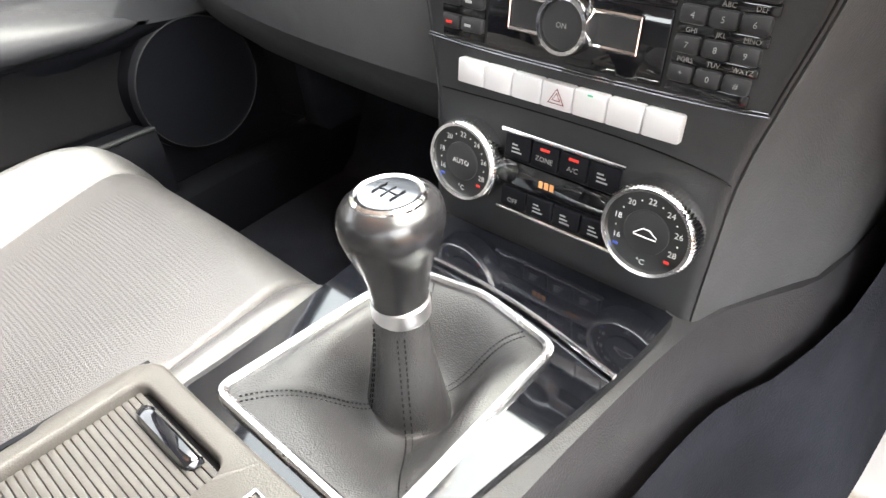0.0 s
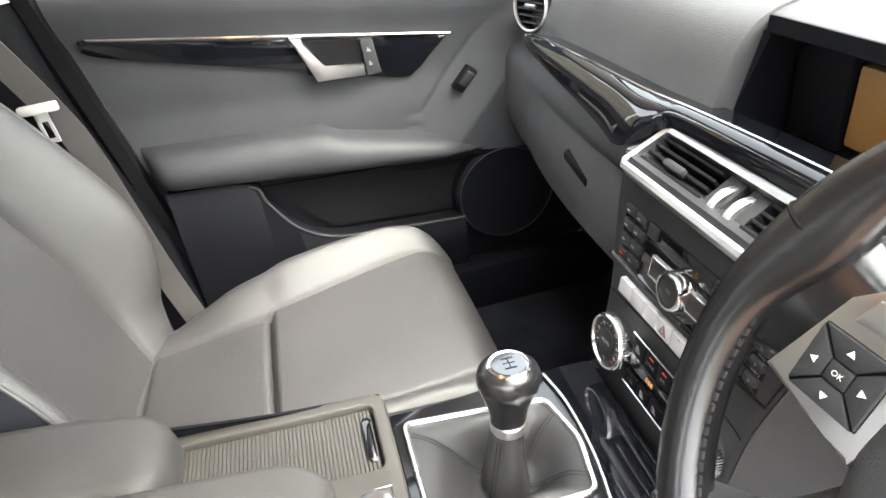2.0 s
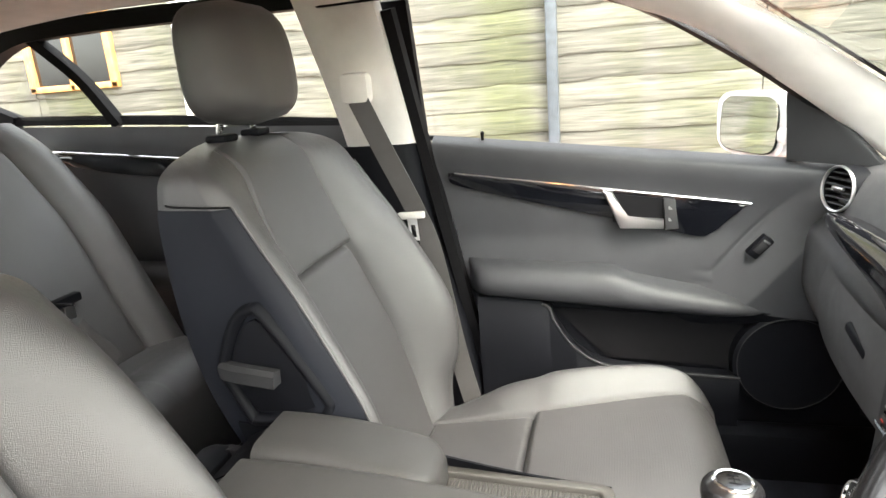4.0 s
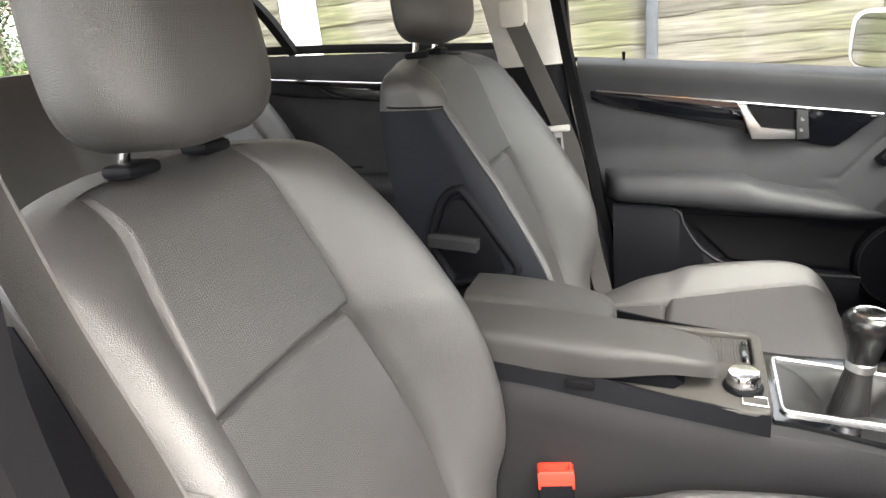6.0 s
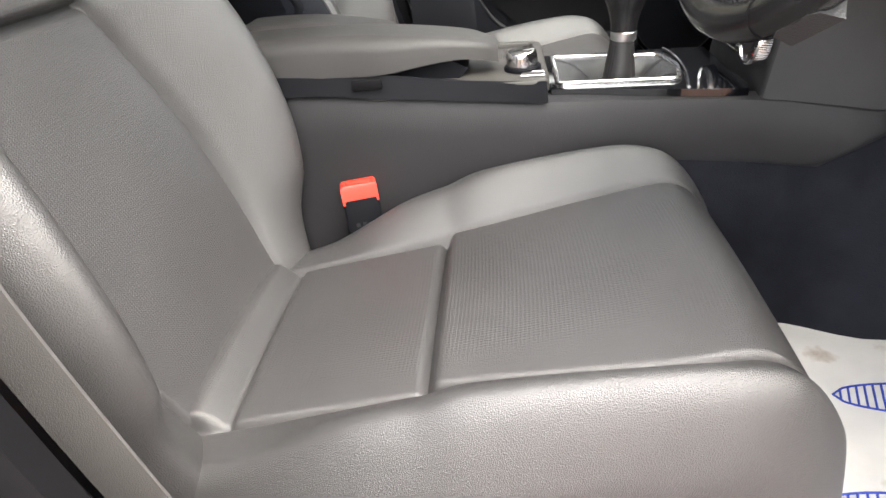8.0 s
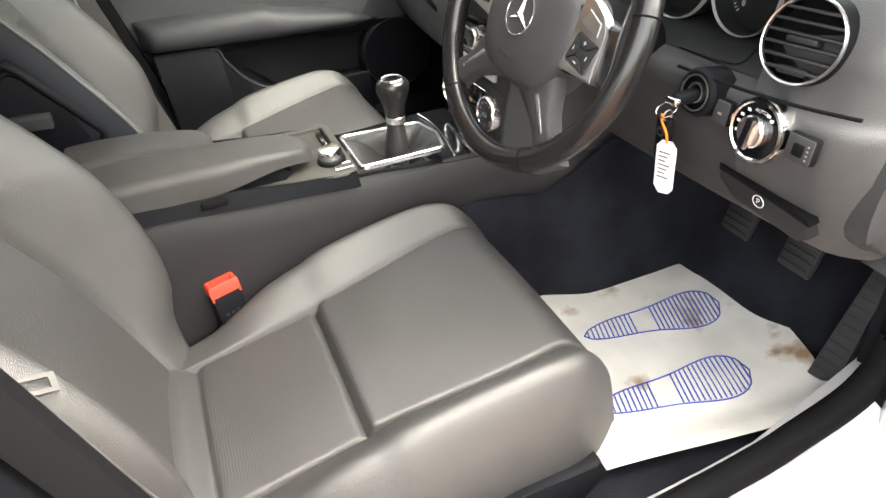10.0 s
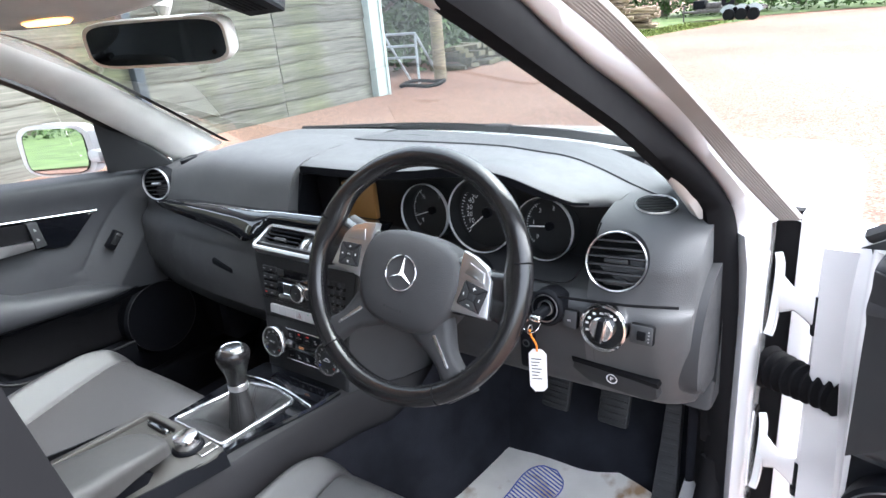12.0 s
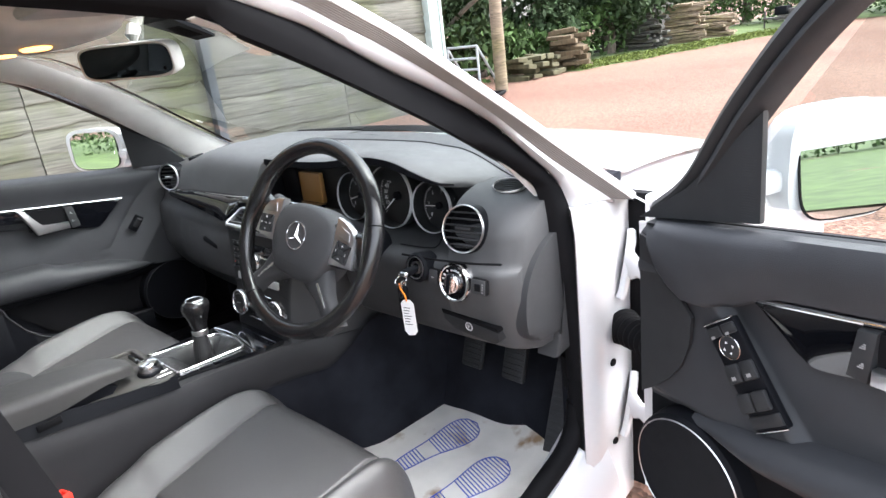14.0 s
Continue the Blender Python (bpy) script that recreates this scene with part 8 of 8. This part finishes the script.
bm = B()
surf(bm, lambda u, v: mat_pt(u, v), lin(-0.03, 1.15, 30), lin(-0.15, 1.0, 30))
M_MAT = plain("paper_mat", (0.74, 0.72, 0.68), 0.8, vary=0.08, big=14)
nt = M_MAT.node_tree
bs = nt.nodes["Principled BSDF"]
sm = tex(nt, "ShaderNodeTexNoise", 11, Detail=8.0)
sr = ramp(nt, sm.outputs["Fac"], [(0.60, (0, 0, 0)), (0.72, (1, 1, 1))])
mx = nt.nodes.new("ShaderNodeMix")
mx.data_type = "RGBA"
nt.links.new(sr.outputs[0], mx.inputs[0])
nt.links.new(bs.inputs["Base Color"].links[0].from_socket, mx.inputs[6])
mx.inputs[7].default_value = (0.33, 0.22, 0.13, 1)
nt.links.new(mx.outputs[2], bs.inputs["Base Color"])
part("paper_sheet", bm, M_MAT, pm, "white paper with brown smudges", 80)


def sole(u0, v0, k):
    def w(f):
        return 0.135 * (0.62 + 0.30 * math.sin(f * 4.2 - 1.6) + 0.1 * math.sin(f * 9)) * math.sqrt(max(0.0, 1 - (2 * f - 1) ** 8))
    left = [(u0 - w(f), v0 + 0.66 * f) for f in lin(0.0, 1, 26)]
    right = [(u0 + w(f) * 0.92, v0 + 0.66 * f) for f in lin(1, 0.0, 26)]
    bm = B()
    sweep(bm, [mat_pt(u, v, 0.0012) for u, v in left + right], 0.0013, True)
    so = part("printed_sole", bm, M_BLUEINK, pm, "blue striped shoe sole print")
    for j in range(30):
        f = 0.03 + j * 0.0325
        if 0.36 < f < 0.50:
            continue
        a = w(f) * 0.93
        bm = B()
        sweep(bm, [mat_pt(u0 - a, v0 + 0.66 * f, 0.0012), mat_pt(u0 + a * 0.9, v0 + 0.66 * f, 0.0012)], 0.0014)
        part("stripe", bm, M_BLUEINK, so)


sole(0.34, 0.16, 0)
sole(0.80, 0.10, 1)
bm = B()
for k in range(16):
    if k % 5 != 4:
        sweep(bm, [mat_pt(0.55 + 0.013 * k, -0.10, 0.001), mat_pt(0.558 + 0.013 * k, -0.075, 0.001)], 0.0012)
part("printed_line", bm, M_BLUEINK, pm, "blue printed line")

# ---- yard: timber wall, posts, piles, trees ----
rng = random.Random(4)
M_PINE = plain("orange_pine", (0.5, 0.25, 0.08), 0.6, vary=0.25)
M_POST = plain("blue_grey_steel", (0.05, 0.062, 0.075), 0.6, vary=0.2)
M_PALELOG = wood("pale_timber", (0.26, 0.21, 0.165))
M_PALE = plain("pale_paint", (0.6, 0.64, 0.63), 0.6)
wall = root("wall_timber", (FX, 0, 0), "weathered grey waney-edge board wall beside the yard", "wall", "structure")
bm = B()
box(bm, (FX - 0.25, WALL_S, 0), (FX - 0.06, WALL_N, 4.6))
part("backing", bm, M_BLACK, wall)


def board_mesh(length, seed):
    r = random.Random(seed)
    bm = B()
    rings = []
    for k in range(49):
        y = -length / 2 + length * k / 48
        lo = -BOARD / 2 - 0.02 + 0.045 * noise.noise(V(y * 1.3, seed * 7.3, 1)) + 0.022 * noise.noise(V(y * 3.7, seed * 3.1, 4)) + 0.008 * noise.noise(V(y * 11, seed * 1.7, 2))
        rings.append([(0.035, y, lo), (0.045, y, lo + 0.025), (0.018, y, BOARD / 2 + 0.02), (0.0, y, BOARD / 2 + 0.02), (0.0, y, lo)])
    loft(bm, rings)
    return to_mesh("board", bm, M_BOARD)


for n_, (a, c) in enumerate(zip(SEAMS, SEAMS[1:])):
    L = abs(a - c) - 0.012
    kinds = [board_mesh(L, 11 * n_ + k) for k in range(5)]
    for k in range(17):
        ob = new("board", kinds[(k * 3 + n_) % 5])
        ob.parent = wall
        ob.matrix_parent_inverse = Matrix.Translation(wall["base"]).inverted()
        ob.location = (FX + 0.012 * rng.random(), (a + c) / 2, 0.12 + BOARD * k + rng.uniform(-0.012, 0.012))
        ob.rotation_euler = (radians(rng.uniform(-0.35, 0.35)), 0, 0)
wn1 = root("window_frame", (FX, -7.0, 1.4), "orange-brown timber window frame in the board wall", "window")
for lo, hi in (((-7.7, 1.4), (-6.3, 1.48)), ((-7.7, 2.3), (-6.3, 2.4)), ((-7.7, 1.4), (-7.6, 2.4)), ((-6.4, 1.4), (-6.3, 2.4)), ((-7.04, 1.4), (-6.96, 2.4))):
    bm = B()
    box(bm, (FX + 0.03, lo[0], lo[1]), (FX + 0.12, hi[0], hi[1]), 0.01)
    part("frame_bar", bm, M_PINE, wn1)
bm = B()
box(bm, (FX + 0.045, -7.65, 1.45), (FX + 0.06, -6.35, 2.35))
part("pane", bm, M_GLOSS, wn1, "dark window glass")
bm = B()
box(bm, (FX + 0.05, -5.28, 0), (FX + 0.22, -4.82, 4.6), 0.01)
solo("wide_post", bm, M_PALE, "wide pale painted post on the timber wall", "post")
for y in POSTS_Y:
    bm = B()
    box(bm, (FX + 0.05, y - 0.06, 0), (FX + 0.19, y + 0.06, 4.6), 0.008)
    solo("steel_post", bm, M_POST, "upright blue-grey steel post against the timber wall", "post", group="wall posts")
bm = B()
box(bm, (FX - 0.05, WALL_N, 0), (FX + 0.18, WALL_N + 0.3, 4.6), 0.01)
box(bm, (FX + 0.18, WALL_N + 0.24, 0), (FX + 0.21, WALL_N + 0.30, 4.6), 0.004)
solo("corner_post", bm, plain("pale_painted_post", (0.42, 0.5, 0.48), 0.6), "pale green-grey corner post of the timber building", "post")
bm = B()
lathe(bm, [(0.0, 0.0), (0.13, 0.0), (0.12, 2.2), (0.11, 4.6), (0, 4.6)], Matrix.Translation((-6.87, 10.0, 0)), 16)
solo("timber_post", bm, M_LOG, "round weathered timber post in the open bay", "post")


def pile(name, x, y, lx, ly, h, rows, label, mat=M_LOG, turn=0.0):
    p = root(name, (x, y, 0), label, "timber stack")
    p.matrix_basis = Matrix.Translation((x, y, 0)) @ Matrix.Rotation(radians(turn), 4, "Z")
    r = random.Random(int(x * 10 + y))
    shapes = []
    for k in range(4):
        bm = B()
        box(bm, (-lx / 2 * r.uniform(0.8, 1), -0.12, -0.025), (lx / 2 * r.uniform(0.8, 1), 0.12, 0.025), 0.006, I4, 1)
        shapes.append(to_mesh("timber", bm, mat))
    per = h / rows
    cols = max(1, int(ly / 0.26))
    for j in range(rows):
        for i in range(cols):
            if r.random() < 0.12 + 0.25 * (j / rows) ** 3:
                continue
            ob = new("timber", shapes[r.randrange(4)])
            ob.parent = p
            ob.location = (r.uniform(-0.22, 0.22), -ly / 2 + (i + 0.5) * ly / cols + r.uniform(-0.05, 0.05), per * (j + 0.5))
            ob.rotation_euler = (r.uniform(-0.12, 0.12), r.uniform(-0.05, 0.05) * (3 if rows < 9 else 1), r.uniform(-0.2, 0.2) * (2 if rows < 9 else 1))
            ob.scale = (1, ly / cols / 0.25, per / 0.052 * r.uniform(0.7, 1.05))
    return p


M_DARKLOG = wood("dark_weathered_timber", (0.085, 0.08, 0.078))
pile("timber_stack", -8.75, 19.4, 1.9, 1.5, 1.33, 16, "stack of dark weathered sawn boards on the grass edge", M_DARKLOG, 12)
pile("timber_stack", -8.05, 21.1, 1.7, 1.3, 1.25, 14, "stack of pale weathered sawn boards", M_LOG, 22)
pile("timber_stack", -7.75, 23.1, 1.6, 1.3, 0.72, 8, "low stack of weathered boards", M_LOG, 20)
pile("pallet_stack", -7.75, 14.0, 0.75, 1.2, 1.0, 8, "untidy heap of mossy timber offcuts", plain("mossy_timber", (0.085, 0.062, 0.034), 0.9, vary=0.4), 30)
pile("pallet_stack", -7.9, 12.4, 0.9, 1.5, 0.5, 4, "low heap of mossy timber offcuts", plain("mossy_offcuts", (0.075, 0.07, 0.036), 0.9, vary=0.4), 10)

# trailer
tr = root("flat_trailer", (-5, 25.4, 0), "dark grey three-axle flat trailer parked on the grass edge", "trailer")
M_TRAILER = plain("rusty_trailer_steel", (0.075, 0.068, 0.066), 0.6, 0.2, 0.35)
bm = B()
for y in (25.0, 26.2):
    box(bm, (-6.2, y - 0.04, 0.30), (-3.95, y + 0.04, 0.42), 0.01)
for x in lin(-6.1, -4.0, 8):
    box(bm, (x - 0.03, 25.0, 0.32), (x + 0.03, 26.2, 0.40))
part("deck_frame", bm, M_TRAILER, tr)
part("deck_boards", box(B(), (-6.15, 25.05, 0.42), (-4.0, 26.15, 0.455), 0.004), M_DARKLOG, tr)
bm = B()
sweep(bm, [V(-6.2, 25.1, 0.36), V(-6.75, 25.5, 0.36), V(-6.2, 26.1, 0.36)], 0.035)
sweep(bm, [V(-6.7, 25.5, 0.0), V(-6.7, 25.5, 0.62)], 0.03, up=(1, 0, 0))
part("drawbar", bm, M_TRAILER, tr)
for x in (-4.95, -4.55, -4.15):
    bm = B()
    lathe(bm, [(0, -0.07), (0.12, -0.07), (0.13, -0.09), (0.19, -0.09), (0.21, -0.05), (0.21, 0.05), (0.19, 0.09), (0, 0.09)], Matrix.Translation((x, 24.9, 0.21)) @ pose(0, 0, 0, 90, 0, 0), 24)
    part("wheel", bm, M_BLACK, tr)
    part("mudguard", sweep(B(), [V(x + 0.25 * math.cos(q), 24.9, 0.22 + 0.25 * math.sin(q)) for q in lin(0.3, 2.84, 8)], [(-0.09, -0.006), (0.09, -0.006), (0.09, 0.006), (-0.09, 0.006)], up=(0, 1, 0)), M_GREYMET, tr)
part("winch_box", box(B(), (-6.3, 25.2, 0.455), (-5.9, 25.7, 0.75), 0.03), M_HARD, tr)
part("scrap_frame", box(B(), (-5.85, 25.2, 0.455), (-5.35, 25.9, 0.66), 0.05), M_TRAILER, tr)
part("spare_wheel", lathe(B(), [(0.08, -0.06), (0.15, -0.08), (0.22, -0.06), (0.23, 0.0), (0.22, 0.06), (0.15, 0.08), (0.08, 0.06)], Matrix.Translation((-5.1, 25.3, 0.67)) @ pose(0, 0, 0, 75, 0, 0), 20), M_BLACK, tr)

# grass verge
bm = B()
surf(bm, lambda u, v: V(-9 + 60 * u - 0.0, 23.5 + 28 * v + 36 * u + (0 if v > 0 else 2 * noise.noise(V(u * 9, 0, 0))), 0.03 + 1.6 * v * v + 0.05 * noise.noise(V(u * 30, v * 12, 0))), lin(0, 1, 50), lin(0, 1, 20))
solo("grass_verge", bm, M_GRASS, "bright green grass verge beyond the gravel", "grass", "stuff")
bm = B()
surf(bm, lambda u, v: V(-60 + 120 * u, -12 - 60 * v, 0.03 + 0.05 * noise.noise(V(u * 30, v * 12, 0))), lin(0, 1, 30), lin(0, 1, 20))
solo("lawn", bm, M_GRASS, "mown green lawn behind the car", "grass", "stuff")

bm = B()
surf(bm, lambda u, v: V(11 + 60 * u + 1.5 * noise.noise(V(v * 6, 1, 0)) * (1 - u), -30 + 62 * v, 0.03 + 0.05 * noise.noise(V(u * 30, v * 12, 3))), lin(0, 1, 30), lin(0, 1, 30))
solo("lawn_side", bm, M_GRASS, "open green meadow beside the yard", "grass", "stuff")


def edge_x(y):
    """Line where the gravel meets the rough grass in front of the stacks."""
    return interp(y, [(10, -7.6), (14, -7.0), (22, -5.1), (24.5, -4.4), (30, -2.0)]) + 0.25 * noise.noise(V(y * 0.8, 2, 0))


bm = B()
surf(bm, lambda u, v: V(edge_x(13.4 + 12 * u) - 9 * v, 13.4 + 12 * u, 0.012 + 0.06 * v + 0.03 * noise.noise(V(u * 30, v * 12, 5))), lin(0, 1, 40), lin(0, 1, 12))
solo("grass_edge", bm, M_GRASS, "rough grass edge in front of the timber stacks", "grass", "stuff")


def leaf_mat(name, c):
    m, nt, b = nodes_of(name)
    g = nt.nodes.new("ShaderNodeNewGeometry")
    r = ramp(nt, g.outputs["Random Per Island"], [(0.0, [v * 0.5 for v in c]), (0.6, c), (1.0, [v * 1.7 for v in c])])
    nt.links.new(r.outputs[0], b.inputs["Base Color"])
    b.inputs["Roughness"].default_value = 0.75
    b.inputs["Specular IOR Level"].default_value = 0.15
    return m


M_LEAF = leaf_mat("hedge_leaves", (0.045, 0.08, 0.025))
M_TUFT = leaf_mat("grass_tufts", (0.10, 0.125, 0.03))
M_LEAFD = leaf_mat("dark_leaves", (0.035, 0.058, 0.026))
M_BARK = plain("bark", (0.12, 0.1, 0.08), 0.9, vary=0.3)


def crown(n, size, place, seed):
    """Many small leaf cards as one mesh; place gives a random centre."""
    r = np.random.default_rng(seed)
    c = np.array([place(r) for _ in range(n)])
    a, b = r.normal(size=(n, 3)), r.normal(size=(n, 3))
    a /= np.linalg.norm(a, axis=1)[:, None]
    b -= (a * b).sum(1)[:, None] * a
    b /= np.linalg.norm(b, axis=1)[:, None]
    s = size * r.uniform(0.6, 1.4, (n, 1))
    q = np.stack([c - a * s, c + b * s * 0.5, c + a * s, c - b * s * 0.5], 1).reshape(-1, 3)
    me = bpy.data.meshes.new("crown")
    me.from_pydata(q.tolist(), [], np.arange(4 * n).reshape(-1, 4).tolist())
    return me


def tree(x, y, h, w, seed, mat=M_LEAFD):
    t = root("tree", (x, y, 0), "dark green leafy tree at the edge of the yard", "tree", group="trees round the yard")
    r = random.Random(seed)
    bm = B()
    lathe(bm, [(0.0, 0), (0.22, 0), (0.16, h * 0.3), (0.08, h * 0.7), (0, h * 0.9)], Matrix.Translation((x, y, 0)), 10)
    for k in range(6):
        a = k * 1.05 + r.random()
        z0 = h * (0.25 + 0.09 * k)
        sweep(bm, [V(x, y, z0), V(x + math.cos(a) * w * 0.4, y + math.sin(a) * w * 0.4, z0 + h * 0.12), V(x + math.cos(a) * w * 0.7, y + math.sin(a) * w * 0.7, z0 + h * 0.2)], 0.05)
    part("trunk", bm, M_BARK, t)
    blobs = [(r.uniform(-w, w) * 0.6, r.uniform(-w, w) * 0.6, h * r.uniform(0.2, 0.9), w * r.uniform(0.3, 0.5)) for _ in range(14)]

    def place(g):
        bx, by, bz, br = blobs[g.integers(len(blobs))]
        v = g.normal(size=3)
        v /= np.linalg.norm(v)
        v *= br * g.uniform(0.45, 1.1)
        return (x + bx + v[0], y + by + v[1], max(0.1, bz + v[2] * 1.2))
    me = crown(5200, 0.105, place, seed)
    me.materials.append(mat)
    ob = new("crown", me)
    ob.parent = t
    ob.matrix_parent_inverse = Matrix.Translation(t["base"]).inverted()
    return t


for k in range(11):
    tree(-15.5 + k * 3.0 + rng.uniform(-0.5, 0.5), 26.5 + 1.6 * k + rng.uniform(-1, 1), rng.uniform(7, 10), rng.uniform(2.4, 3.4), 40 + k)
for k in range(5):
    tree(-9.6 + rng.uniform(-0.6, 0.6), 10.5 + 2.6 * k, rng.uniform(4, 6), rng.uniform(1.6, 2.2), 60 + k)
for k in range(6):
    tree(-24 + k * 8 + rng.uniform(-2, 2), -34 + rng.uniform(-3, 3), rng.uniform(6, 9), rng.uniform(2.6, 3.6), 80 + k)


def hedge(name, x0, x1, y0, y1, h, n, seed, label):
    def place(g):
        x, y = g.uniform(x0, x1), g.uniform(y0, y1)
        return (x, y, h * (0.85 + 0.2 * math.sin(x * 1.3) * math.sin(x * 0.37 + y)) * g.uniform(0, 1) ** 0.6)
    me = crown(n, 0.16 if h > 2 else 0.10, place, seed)
    me.materials.append(M_LEAF)
    return tagged(new(name, me), label, "hedge", kind="stuff")


hedge("hedge", -40, 30, -27.5, -26, 1.7, 14000, 5, "clipped green hedge behind the lawn")
hedge("hedge", 38, 42, -25, 25, 3.2, 14000, 9, "tall green hedge beyond the meadow")
hedge("undergrowth", -10.5, -8.3, 9.5, 24, 1.5, 6000, 6, "rough green undergrowth behind the timber stacks")
hedge("undergrowth", -16, 4, 28, 31, 1.6, 9000, 7, "rough green undergrowth under the trees")



def tuft_place(g):
    y = g.uniform(13.6, 24.0)
    return (edge_x(y) - 1.6 * g.uniform(0, 1), y, 0.02 + 0.07 * g.uniform(0, 1) ** 2)


me = crown(9000, 0.035, tuft_place, 12)
me.materials.append(M_TUFT)
tagged(new("grass_tufts", me), "yellow-green tufts of grass along the gravel", "grass", kind="stuff")

# hose and tubular frame by the open bay
bm = B()
sweep(bm, [V(-6.75 + 0.42 * math.cos(a), 9.25 + 0.42 * math.sin(a), 0.05 + 0.02 * math.sin(3 * a)) for a in [radians(k * 12) for k in range(30)]], 0.035, True)
solo("rubber_hose", bm, M_BLACK, "coiled black rubber hose lying on the gravel", "hose")
fr = root("tubular_frame", (-7.5, 9.6, 0), "pale grey tubular metal frame standing in the open bay", "metal frame")
for a, c in (((-7.9, 9.6, 0), (-7.9, 9.6, 0.95)), ((-7.1, 9.6, 0), (-7.1, 9.6, 0.95)), ((-7.9, 9.6, 0.95), (-7.1, 9.6, 0.95)), ((-7.9, 9.6, 0.5), (-7.1, 9.6, 0.5)), ((-7.9, 10.3, 0), (-7.9, 9.6, 0.95)), ((-7.1, 10.3, 0), (-7.1, 9.6, 0.95)), ((-7.9, 9.6, 0.72), (-7.1, 9.6, 0.72))):
    bm = B()
    sweep(bm, [V(*a), V(*c)], 0.025, up=(0.1, 1, 0.1))
    part("tube", bm, M_GREYMET, fr)
